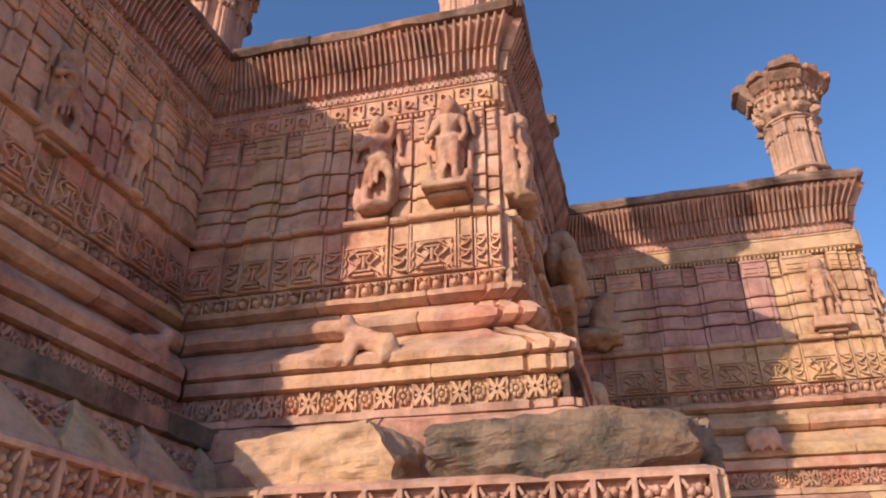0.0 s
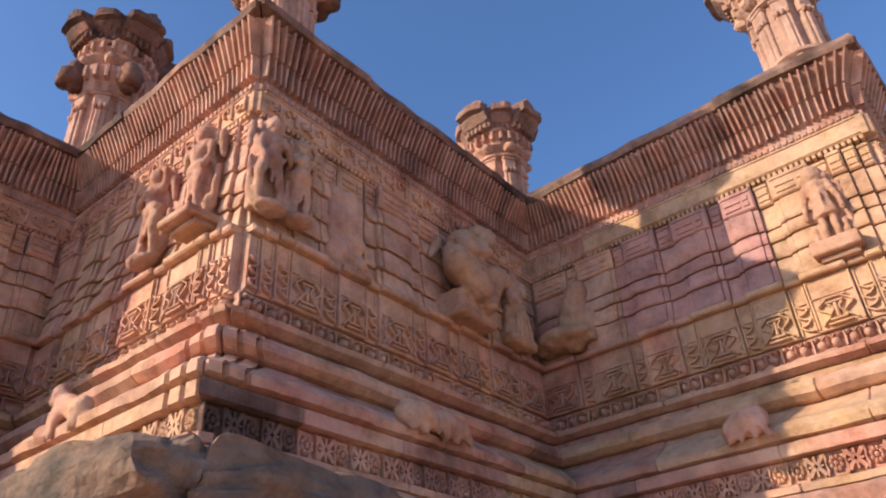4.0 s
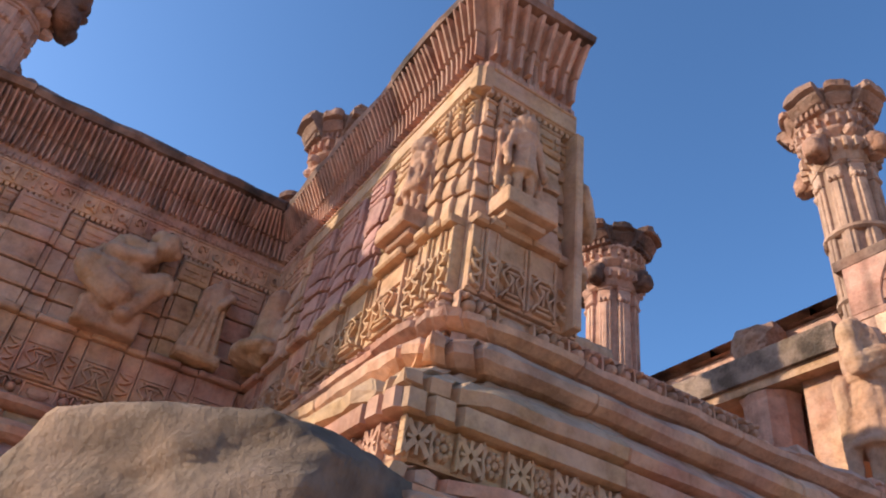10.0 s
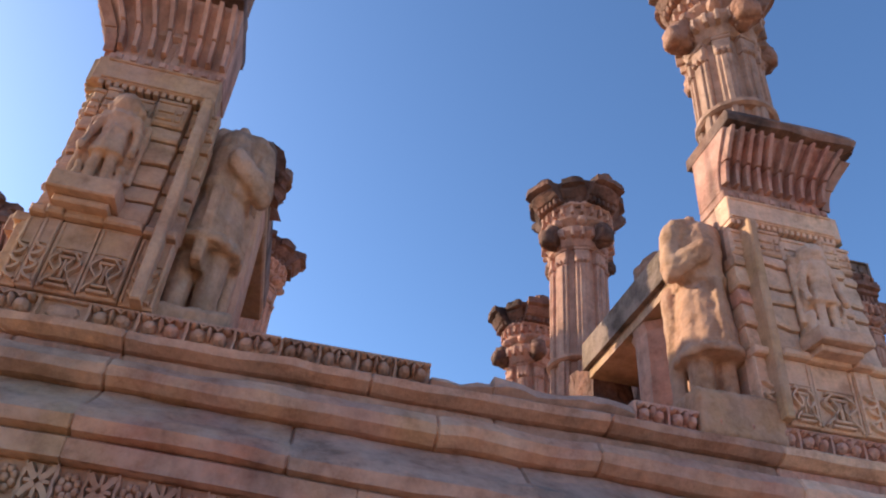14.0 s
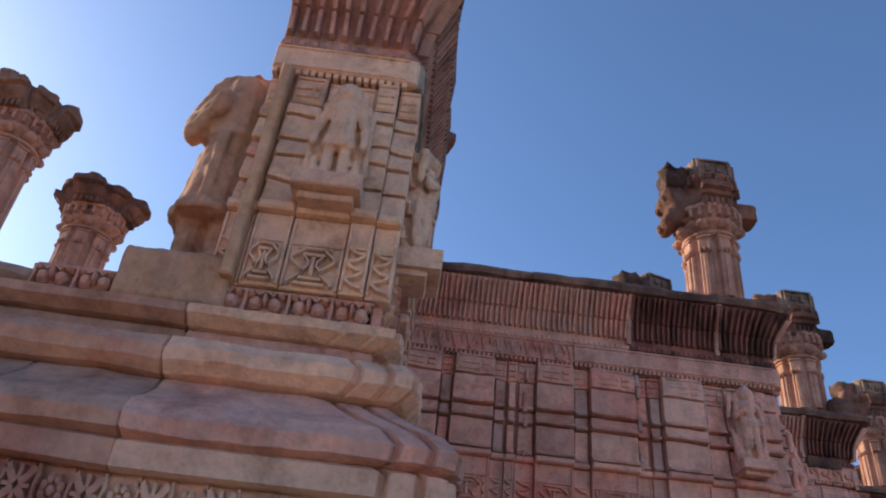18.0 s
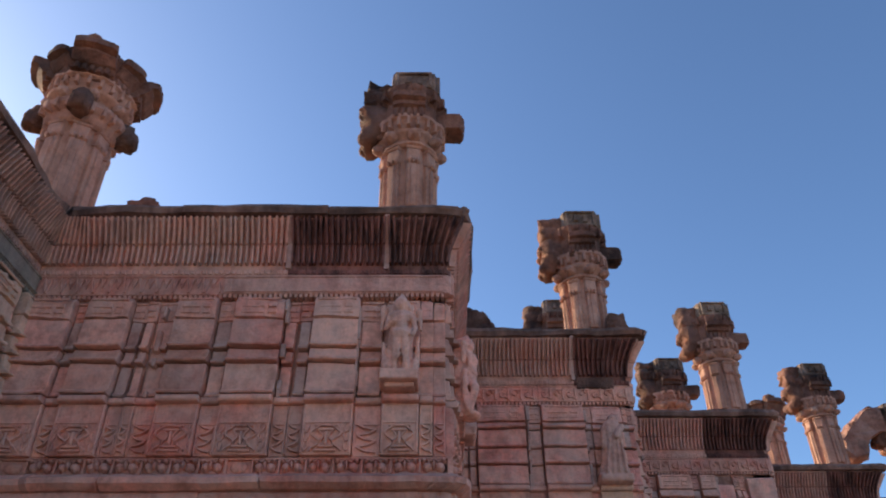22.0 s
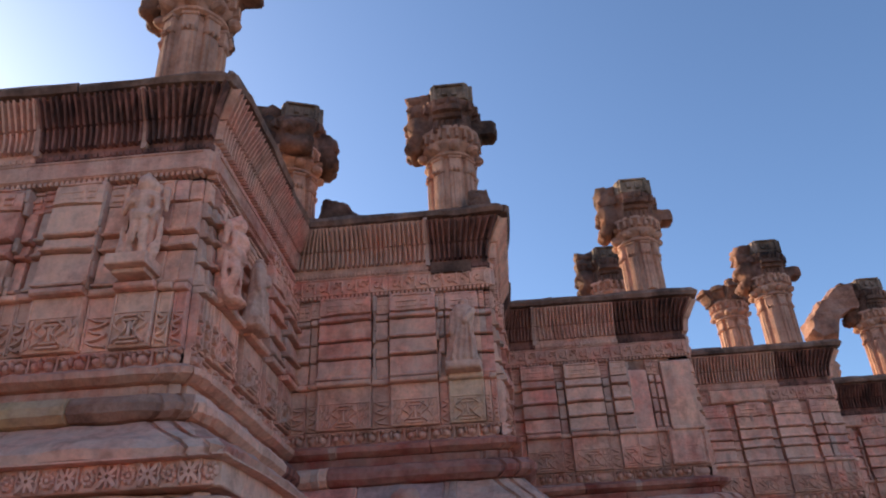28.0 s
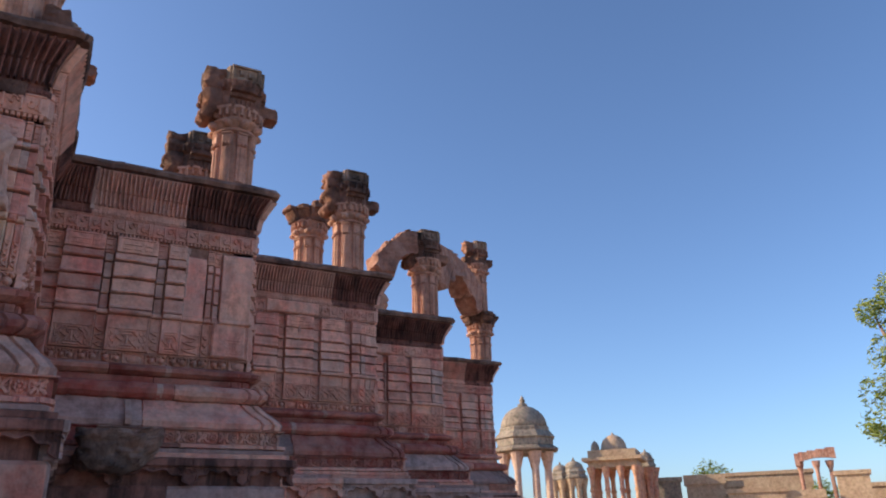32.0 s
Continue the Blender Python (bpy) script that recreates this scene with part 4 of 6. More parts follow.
for i, nm in enumerate(("s", "ss", "t", "ts", "u", "us", "v", "vs", "w", "ws")):
    a, b = N[4 + i], N[5 + i]
    odd = i % 2
    look_of = dict(DARKRED, panel=NORTH["panel"]) if i == 0 else DARKRED
    if nm == "s":
        look_of = dict(look_of, dado=lambda f, r: BUFF if 0.77 < f < 0.95 else chooser(RED, TAN, 0.5, r))
    if nm == "t":
        look_of = dict(look_of, cornice=(STAINED, PALE, STAINED))
    W[nm] = build_wall(f"wall_{11 + i}", a, b, 1 if odd else -1, (-1 if odd else 1) if i < 9 else 0, look_of, 30 + i, LABN, frieze=[(0, 0.5, "key", RED), (0.5, 1.0, "key", RED)], tall=1.32, low=LOW_S, **more.get(nm, {}))

# The porch sill between the two piers: the plinth runs on, its top broken.
r = random.Random(5)
place, L = facer(S[6], N[0], 1.14, 1.32)
core = Soup()
core.box(place, 0, L, -2.0, 0.0, -0.3, 2.42)
sill = tagged(core.build("wall_21", PINK), "ruined porch sill of moulded pink sandstone between the piers", "wall", "", "structure")
for nm, prof, lo, hi, amp in (("ledge_block", P_LEDGE, 0.5, 0.9, 0.01), ("fillet_block", P_FILLET, 0.6, 1.2, 0.004), ("torus_block", P_TORUS, 0.5, 1.0, 0.012), ("slope_block", P_SLOPE, 0.5, 0.9, 0.012), ("foot_block", P_FOOT, 0.5, 1.0, 0.006), ("course_block", P_COURSE, 0.35, 0.8, 0.012), ("course_block", P_COURSE2, 0.35, 0.8, 0.014), ("base_block", P_BASE, 0.6, 1.2, 0.01)):
    for u0, u1 in spans(L, lo, hi, r):
        s = Soup()
        sweep(s, place, prof, u0, u1, 0, 0, 0.08, amp, bev=0.007)
        s.build(nm, MOSSY if nm in ("ledge_block", "fillet_block") else chooser(PINK, MOSSY, 0.4, r), sill)
for u0, u1 in spans(L, 0.4, 0.9, r):
    flower_band_block(place, u0, u1, 0, 0, 1.0, PINK, sill, r)
    jali_block(place, u0, u1, 0, 0, 1.0, PINK, sill)
for u0, u1 in ((0.0, 0.45), (0.45, 0.95), (L - 0.5, L)):
    lotus_block(place, u0, u1, 0, 0, PINK if u0 < 1 else RED, sill, r, 0.05)
for u0, u1, h, mat in ((0.95, 1.16, 0.035, MOSSY), (1.16, L - 0.5, 0.06, MOSSY)):
    s = Soup()
    sweep(s, place, [(0.03, 2.42), (0.05, 2.44), (0.03, 2.42 + h), (-0.03, 2.425 + h)], u0, u1, 0, 0, 0.05, 0.03, back=-0.3)
    s.build("broken_sill_stone", mat, sill)

# Smooth repair stones let into the wall.
for key, u0, u1, z0, z1 in (("t", 0.82, 0.98, 2.51, 2.79), ("u", 0.30, 0.62, 3.41, 3.54), ("v", 0.1, 0.5, 3.41, 3.54)):
    wl, pl, L = W[key]
    s = Soup()
    s.box(pl, u0 * L, u1 * L, 0.0, 0.074, z0, z1, 0.012)
    s.build("repair_stone", RED, wl)

# Pale lime mortar on the upright joints of the shaded walls.
r = random.Random(91)
for key, us in (("r", (0.81, 1.475, 1.87)), ("s", (0.59, 1.0)), ("t", (1.085,)), ("qs", (0.9,)), ("u", (0.9,)), ("v", (0.7,))):
    wl, pl, L = W[key]
    for u in us:
        s = Soup()
        z = 2.80
        while z < 3.36:
            h = r.uniform(0.03, 0.09)
            if r.random() < 0.72:
                a, b = r.uniform(0.004, 0.016), r.uniform(0.004, 0.016)
                s.box(pl, u - a, u + b, 0.0, r.uniform(0.066, 0.078), z, z + h, 0.004)
            z += h
        s.build("mortar_seam", MORTAR, wl)
    for q in range(3):
        u = r.uniform(0.2, L - 0.2)
        s = Soup()
        sweep(s, pl, [(d + 0.004, z) for d, z in (P_TORUS, P_SLOPE, P_LEDGE)[q]], u - 0.02, u + r.uniform(0.015, 0.04), 0, 0, 0.02, 0.012)
        s.build("mortar_seam", MORTAR, wl)

# Mortar in the upright joints of the shaded cornice.
for key, us in (("r", (1.44, 2.0)), ("s", (0.95,)), ("t", (0.35,))):
    wl, pl, L = W[key]
    for u in us:
        s = Soup()
        sweep(s, pl, [(d + 0.03, z) for d, z in P_CORN], u - 0.014, u + 0.016, 0, 0, 0.02, 0.012)
        s.build("mortar_seam", MORTAR, wl)

# A blackish block: the dark hollow under the shaded corner's cornice, put into colour.
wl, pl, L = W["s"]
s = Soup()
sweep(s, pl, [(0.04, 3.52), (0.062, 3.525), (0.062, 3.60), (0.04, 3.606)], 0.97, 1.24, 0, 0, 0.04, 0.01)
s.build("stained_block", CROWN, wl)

# Plain walls that close the platform on the far sides.
for i, (a, b) in enumerate((((-12.0, 1.66), (-3.7, 1.66)), ((-11.5, 19.17), (-12.0, 19.17)), ((-12.0, 19.17), (-12.0, 1.66)))):
    pl, L = facer(a, b)
    s = Soup()
    s.box(pl, 0, L, -0.3, 0.0, -0.6, 3.4, 0.02)
    tagged(s.build(f"wall_{22 + i}", RED), "plain closing wall of the temple platform", "wall", "", "structure")


# ---- pillars ----
def ring_mesh(soup, c, rings, n, squash=None, wob=0.0, seed=0.0):
    """A turned form: rings of (radius, z); squash(k) scales the radius round the axis; wob wears it."""
    vs = []
    for rad, z in rings:
        for k in range(n):
            a = 2 * math.pi * (k + 0.5) / n
            q = rad * (squash(k, z) if squash else 1.0)
            x, y = c[0] + q * math.cos(a), c[1] + q * math.sin(a)
            if wob:
                w = 1 + noise.noise(Vector((x * 7 + seed, y * 7, z * 7))) * wob
                x, y = c[0] + (x - c[0]) * w, c[1] + (y - c[1]) * w
            vs.append((x, y, c[2] + z))
    fs = []
    for i in range(len(rings) - 1):
        fs += [(i * n + k, i * n + (k + 1) % n, (i + 1) * n + (k + 1) % n, (i + 1) * n + k) for k in range(n)]
    fs += [tuple(range(n - 1, -1, -1)), tuple(range((len(rings) - 1) * n, len(rings) * n))]
    soup.add(vs, fs)


def lump(soup, c, size, seed, rough=0.25, n=10, rows=7, square=0.55):
    """A worn block: a squared-off ball broken by noise."""
    vs = [(c[0], c[1], c[2] - size[2])]
    for i in range(1, rows):
        th = math.pi * i / rows
        for k in range(n):
            ph = 2 * math.pi * k / n
            v = Vector((math.sin(th) * math.cos(ph), math.sin(th) * math.sin(ph), -math.cos(th)))
            m = max(abs(v.x), abs(v.y), abs(v.z))
            v = v * (1 - square) + v / m * square
            q = 1 + noise.noise(v * 1.8 + Vector((seed, seed * 2, 0))) * rough + noise.noise(v * 4.5 + Vector((0, seed, 3))) * rough * 0.5
            vs.append((c[0] + v.x * size[0] * q, c[1] + v.y * size[1] * q, c[2] + v.z * size[2] * q))
    vs.append((c[0], c[1], c[2] + size[2]))
    fs = [(0, 1 + (k + 1) % n, 1 + k) for k in range(n)]
    for i in range(rows - 2):
        a = 1 + i * n
        fs += [(a + k, a + (k + 1) % n, a + n + (k + 1) % n, a + n + k) for k in range(n)]
    a, t = 1 + (rows - 2) * n, len(vs) - 1
    fs += [(a + k, a + (k + 1) % n, t) for k in range(n)]
    soup.add(vs, fs)


def star(k, z):
    return (1.0, 0.93, 0.985, 0.93)[k % 4]


def arm(soup, ang, prof, half, seed, worn=0.02, c=(0, 0, 0)):
    """A bracket arm: an outline of (out, up) given width across, its faces worn; it points away from the axis."""
    ca, sa = math.cos(ang), math.sin(ang)
    pts = []
    for (r0, z0), (r1, z1) in zip(prof, prof[1:] + prof[:1]):
        k = max(1, int(math.hypot(r1 - r0, z1 - z0) / 0.035))
        pts += [(r0 + (r1 - r0) * q / k, z0 + (z1 - z0) * q / k) for q in range(k)]
    cx, cz = sum(p[0] for p in pts) / len(pts), sum(p[1] for p in pts) / len(pts)
    n, m = len(pts), 8
    vs = []
    for j in range(m + 1):
        v = (2 * j / m - 1)
        sh = 1 - 0.10 * abs(v) ** 4
        for r0, z0 in pts:
            rr, zz = cx + (r0 - cx) * sh, cz + (z0 - cz) * sh
            x, y = rr * ca - v * half * sa, rr * sa + v * half * ca
            q = Vector((x * 8 + seed * 3.1, y * 8, zz * 8))
            k = noise.noise(q) * worn + noise.noise(q * 2.7) * worn * 0.6
            vs.append((c[0] + x + k * ca - k * v * sa, c[1] + y + k * sa + k * v * ca, c[2] + zz + k * 0.7))
    fs = [(j * n + i, j * n + (i + 1) % n, (j + 1) * n + (i + 1) % n, (j + 1) * n + i) for j in range(m) for i in range(n)]
    fs += [tuple(range(n)), tuple(range((m + 1) * n - 1, m * n - 1, -1))]
    soup.add(vs, fs)


ARM_FLAT = [(0.05, 0.0), (0.20, 0.0), (0.212, 0.03), (0.25, 0.04), (0.262, 0.08), (0.285, 0.09), (0.325, 0.145), (0.325, 0.165), (0.365, 0.178), (0.365, 0.235), (0.05, 0.235)]
ARM_ROLL = [(0.05, -0.02), (0.20, -0.02), (0.25, -0.08), (0.315, -0.085), (0.355, -0.03), (0.345, 0.04), (0.29, 0.075), (0.33, 0.11), (0.355, 0.17), (0.335, 0.235), (0.27, 0.25), (0.05, 0.25)]
ARM_STUB = [(0.05, 0.02), (0.23, 0.02), (0.26, 0.055), (0.365, 0.05), (0.385, 0.075), (0.385, 0.165), (0.365, 0.185), (0.26, 0.18), (0.05, 0.2)]
ARM_CORBEL = [(0.05, 0.0), (0.20, 0.0), (0.22, 0.02), (0.22, 0.115), (0.25, 0.125), (0.25, 0.16), (0.285, 0.17), (0.285, 0.215), (0.05, 0.215)]


def make_pillar(x, y, z0, top, turn, seed, label, block=True, arms=(1, 1, 1, 1), neck=0.0, thin=1.0, crown=None, shaft=None):
    """A ribbed pillar with leaf caps, fluted collar, bracket arms and, on some, a coffered top stone."""
    r = random.Random(seed)
    shaft, mat = shaft or SHAFT, crown or CROWN
    e = new("stone_pillar")
    e.location = (x, y, z0)
    e.rotation_euler = (0, 0, radians(turn))
    tagged(e, label, "pillar", "pillars of the temple")
    H = top - z0
    cap = (0.70 if block else 0.42) + neck
    hs = H - cap
    R = 0.172 * thin

    def radial(a, rad):
        return lambda u, d, z: ((rad + d) * math.cos(a) - u * math.sin(a), (rad + d) * math.sin(a) + u * math.cos(a), z)

    s = Soup()
    ring_mesh(s, (0, 0, 0), [(R * 1.16, 0), (R * 1.16, 0.05), (R * 0.98, 0.08), (R * 0.97, hs * 0.6), (R * 0.95, hs + 0.01)], 32, star, 0.04, seed)
    for q in range(8):
        pl = radial(math.pi * q / 4 + 0.2, R * 0.92)
        w = 0.042 * thin
        s.box(pl, -w, w, -0.02, 0.022, 0.085, hs - 0.13, 0.007)
        s.box(pl, -w * 0.42, w * 0.42, 0.0, 0.034, 0.085, hs - 0.15, 0.006)
        # Leaf cap over each rib.
        s.box(pl, -w * 1.12, w * 1.12, -0.02, 0.032, hs - 0.125, hs - 0.02, 0.009)
        for k in (-1, 0, 1):
            s.dome(pl, k * w * 0.72, 0.018, hs - 0.118, w * 0.4, 0.03, 0.028, 7, 2)
        s.box(pl, -w * 1.2, w * 1.2, -0.02, 0.04, hs - 0.026, hs - 0.004, 0.006)
    for zr in (0.26, 0.6):
        if hs > 1.0:
            ring_mesh(s, (0, 0, hs * zr), [(R * 1.1, 0), (R * 1.2, 0.012), (R * 1.2, 0.035), (R * 1.1, 0.047)], 24, None, 0.04, seed)
    s.build("shaft", shaft, e)
    if neck:
        # A lower fluted tier with a hanging volute on each side.
        s = Soup()
        ring_mesh(s, (0, 0, hs - 0.004), [(R * 1.0, 0), (R * 1.12, 0.02), (R * 1.2, neck * 0.5), (R * 1.36, neck * 0.8), (R * 1.36, neck), (R * 1.1, neck + 0.01)], 32, lambda k, z: 1.0 if k % 4 else 0.94, 0.06, seed + 5)
        for k in range(22):
            s.box(radial(2 * math.pi * k / 22, R * 1.18), -0.012, 0.012, -0.03, 0.045, hs + neck * 0.45, hs + neck * 0.95, 0.004)
        s.build("lower_collar", shaft, e)
        for k in range(4):
            s = Soup()
            pk = radial(math.pi / 2 * k, R * 1.05)
            for q, (d, z, g) in enumerate(((0.05, 0.25, 0.07), (0.09, 0.0, 0.065), (0.05, -0.18, 0.045), (0.02, 0.1, 0.06))):
                lump(s, pk(0.0, d, hs + neck * (0.55 + z)), (g, g, g * 0.95), seed + k + q, 0.2, 12, 8, 0.85)
            s.build("volute", mat, e, smooth=True)
        hs += neck
    s = Soup()
    ring_mesh(s, (0, 0, hs), [(R * 1.02, 0), (R * 1.16, 0.012), (R * 1.16, 0.03), (R * 1.04, 0.045)], 24, None, 0.05, seed)
    s.build("neck_ring", shaft, e)
    s = Soup()
    ring_mesh(s, (0, 0, hs + 0.04), [(R * 1.0, 0), (R * 1.1, 0.025), (R * 1.3, 0.055), (R * 1.34, 0.07), (R * 1.24, 0.085), (R * 1.22, 0.10), (R * 1.3, 0.16), (R * 1.42, 0.175), (R * 1.42, 0.2), (R * 1.2, 0.21)], 32, lambda k, z: 1.0 if k % 4 else 0.95, 0.07, seed + 3)
    for k in range(8):
        pk = radial(math.pi * k / 4 + 0.2, R * 1.12)
        s.dome(pk, 0.0, 0.0, hs + 0.075, 0.045, 0.07, 0.045, 8, 3)
    for k in range(22):
        pk = radial(2 * math.pi * k / 22, R * 1.24)
        s.box(pk, -0.011, 0.011, -0.03, 0.034, hs + 0.138, hs + 0.208, 0.004)
    s.build("collar", shaft, e)
    zc = hs + 0.19
    for q in range(8 if not block else 4):
        a = math.pi / (2 if block else 4) * q
        s = Soup()
        round_ = False
        if not block:
            # A stepped cross with shorter redents between its arms.
            k = thin * (0.88 if q % 2 else 1.0)
            arm(s, a, [(p * k, z) for p, z in ARM_FLAT], (0.075 if q % 2 else 0.115) * thin, seed + q, 0.014, (0, 0, zc))
            for u in (-0.08, -0.04, 0.0, 0.04, 0.08):
                if q % 2 == 0 or abs(u) < 0.06:
                    s.box(radial(a, 0.255 * k), (u - 0.012) * thin, (u + 0.012) * thin, -0.03, 0.02, zc + 0.035, zc + 0.095, 0.005)
            if q % 2 == 0 and r.random() < 0.8:
                lump(s, radial(a, 0.28 * k)(r.uniform(-0.05, 0.05), 0.0, zc + 0.235), (0.08, 0.07, 0.045), seed + q, 0.3, 12, 8, 0.8)
        elif arms[q] >= 0.6:
            arm(s, a, [(p * thin, z) for p, z in ARM_ROLL], 0.12 * thin, seed + q, 0.022, (0, 0, zc))
            for u, z, g in ((-0.06, -0.03, 0.05), (0.05, -0.02, 0.055), (0.0, 0.17, 0.06), (-0.07, 0.13, 0.04), (0.08, 0.16, 0.04)):
                s.dome(radial(a, 0.31 * thin), u * thin, 0.0, zc + z, g, 0.055, g, 8, 3)
            round_ = True
        elif arms[q]:
            if q == 0:
                arm(s, a, [(p * thin, z) for p, z in ARM_CORBEL], 0.115 * thin, seed + q, 0.008, (0, 0, zc))
                for u in (-0.084, -0.042, 0.0, 0.042, 0.084):
                    s.box(radial(a, 0.215 * thin), (u - 0.014) * thin, (u + 0.014) * thin, -0.03, 0.02, zc + 0.03, zc + 0.108, 0.005)
            else:
                arm(s, a, [(p * thin, z) for p, z in ARM_STUB], 0.085 * thin, seed + q, 0.014, (0, 0, zc))
        else:
            continue
        s.build("bracket", mat, e, smooth=round_)
    s = Soup()
    if block:
        ring_mesh(s, (0, 0, zc), [(R * 1.15, 0), (R * 1.3, 0.06), (R * 1.25, 0.2), (R * 1.5, 0.27), (R * 1.5, 0.31), (R * 1.2, 0.33)], 16, star, 0.08, seed)
        for k in range(16):
            s.box(radial(2 * math.pi * k / 16, R * 1.35), -0.014, 0.014, -0.05, 0.03, zc + 0.22, zc + 0.3, 0.004)
    else:
        ring_mesh(s, (0, 0, zc), [(R * 1.3, 0), (R * 1.5, 0.1), (R * 1.75, 0.2), (R * 1.75, 0.23), (R * 1.3, 0.235)], 16, star, 0.1, seed)
        for k in range(4):
            lump(s, (r.uniform(-0.14, 0.14) * thin, r.uniform(-0.14, 0.14) * thin, zc + 0.225), (0.12, 0.11, 0.03), seed + k, 0.35, 12, 8, 0.7)
    s.build("abacus", mat, e)
    if block:
        s = Soup()
        zt = zc + 0.325
        arm(s, -math.pi / 2, [(-0.19 * thin, 0.0), (0.13 * thin, 0.0), (0.14 * thin, 0.02), (0.14 * thin, 0.16), (0.125 * thin, 0.175), (-0.19 * thin, 0.175)], 0.165 * thin, seed + 7, 0.007, (0, 0, zt))
        # Coffered faces.
        for face in (lambda u, d, z: (0.165 * thin + d, u + 0.025 * thin, z), lambda u, d, z: (u, 0.19 * thin + d, z)):
            for u0, u1, za, zb in ((-0.13, 0.13, 0.012, 0.03), (-0.13, 0.13, 0.145, 0.163), (-0.13, -0.108, 0.03, 0.145), (0.108, 0.13, 0.03, 0.145), (-0.06, -0.02, 0.06, 0.12), (0.02, 0.06, 0.05, 0.11)):
                s.box(face, u0 * thin, u1 * thin, -0.02, 0.022, zt + za, zt + zb, 0.004)
        s.build("top_stone", TOPSTONE, e)
        # A broken volute beside the top stone.
        s = Soup()
        lump(s, (-0.02, -0.21 * thin, zt + 0.075), (0.12 * thin, 0.12 * thin, 0.085), seed + 4, 0.3, 20, 14, 0.8)
        lump(s, (0.03, -0.25 * thin, zt - 0.02), (0.09 * thin, 0.08 * thin, 0.07), seed + 5, 0.3, 16, 12, 0.8)
        s.build("volute", mat, e, smooth=True)
    return e


LP = "pale pink fluted stone pillar with blackened bracket capital on the parapet"
LI = "fluted sandstone pillar with wide worn capital behind the parapet"
make_pillar(1.49, 5.55, 3.416, 5.0, 0, 1, LP, False, (1, 1, 1, 1), crown=BROWNCAP, shaft=BROWNSHAFT)
make_pillar(1.44, 8.26, 3.416, 5.37, 0, 2, LP, False, neck=0.17, crown=BROWNCAP, shaft=BROWNSHAFT)
make_pillar(-0.49, 3.33, 3.955, 5.2, 90, 3, LP, True, (0.9, 1, 1, 0.4))
make_pillar(-2.12, 3.17, 2.41, 5.22, 0, 5, LI, False, neck=0.2, thin=1.05)
for i, (x, y, top) in enumerate(((-0.63, 10.57, 5.22), (-2.18, 11.94, 5.19), (-3.79, 13.56, 5.22), (-5.41, 15.28, 5.29), (-6.75, 16.96, 5.32))):
    make_pillar(x, y, 3.955, top, 0, 10 + i, LP, True, (0.4, 0.4, 1, 1), thin=0.95)
make_pillar(-0.66, 5.55, 2.41, 5.03, 0, 31, LI, False, thin=1.0, crown=BROWNCAP)
make_pillar(-0.76, 8.25, 2.41, 5.42, 20, 32, LI, False, neck=0.16, thin=1.22)
make_pillar(-2.18, 8.30, 2.41, 5.12, 0, 33, LI, False, neck=0.16, thin=1.1)
make_pillar(-1.89, 5.69, 2.41, 5.12, 0, 34, LI, False, thin=1.1)
make_pillar(-2.33, 10.68, 2.41, 5.28, 20, 40, LI, True, (1, 1, 1, 1), thin=0.97)
make_pillar(-4.05, 12.0, 2.41, 5.40, 0, 43, LI, True, (0.4, 0.4, 1, 1))
make_pillar(-5.3, 13.49, 2.41, 5.31, 0, 41, LI, True, (0.4, 0.4, 1, 1))
make_pillar(-6.8, 15.25, 2.41, 5.33, 10, 42, LI, False)
# The last corner's pillar carries a second stage on its capital.
make_pillar(-8.84, 19.12, 3.955, 4.85, 0, 15, LP, False, (0.4, 1, 1, 0.4), thin=0.95)
make_pillar(-8.84, 19.12, 4.80, 6.27, 0, 16, "upper stage of a pillar in pale and blackened stone", True, (0.4, 0.4, 1, 0.4), thin=0.8)

# Masonry under the pillars that stand on the parapet's corners.
for x, y in ((-0.60, 3.45), (-0.76, 10.53), (-2.29, 11.9), (-3.91, 13.5), (-5.49, 15.28), (-6.83, 16.84), (-8.92, 18.92)):
    s = Soup()
    s.box(lambda u, d, z, x=x, y=y: (x + u, y + d, z), -0.25, 0.22, -0.22, 0.22, 2.405, 3.953, 0.02)
    tagged(s.build("wall_pier", PINK), "plain masonry pier behind the parapet corner", "pier", "", "structure")

# ---- platform, ground ----
plat = Soup()
plat.add([(x, y, 2.41) for x, y in ((-11.9, 1.8), (-2.04, 1.8), (-2.04, 3.4), (-0.5, 3.4), (-0.5, 5.6), (1.2, 5.6), (1.2, 8.2), (-0.9, 8.2), (-0.9, 10.5), (-2.4, 10.5), (-2.4, 11.9), (-4.0, 11.9), (-4.0, 13.5), (-5.6, 13.5), (-5.6, 15.3), (-6.9, 15.3), (-6.9, 16.8), (-9.0, 16.8), (-9.0, 18.9), (-11.9, 18.9))], [tuple(range(20))])
tagged(plat.build("floor", GREYSTONE), "worn stone platform floor inside the parapet", "floor", "", "structure")

g = Soup()
xs = [-1500, -400, -120, -60, -30] + [-20 + 2 * i for i in range(21)] + [30, 60, 120, 400, 1500]


def ground_z(x, y):
    far = abs(x) > 50 or abs(y) > 50
    return -0.28 + (0 if far else noise.noise(Vector((x * 0.4, y * 0.4, 0))) * 0.05)


nx = len(xs)
g.add([(x, y, ground_z(x, y)) for y in xs for x in xs], [(j * nx + i, j * nx + i + 1, (j + 1) * nx + i + 1, (j + 1) * nx + i) for j in range(nx - 1) for i in range(nx - 1)])
tagged(g.build("ground", EARTH, smooth=True), "dry trodden earth around the temple", "ground", "", "structure")


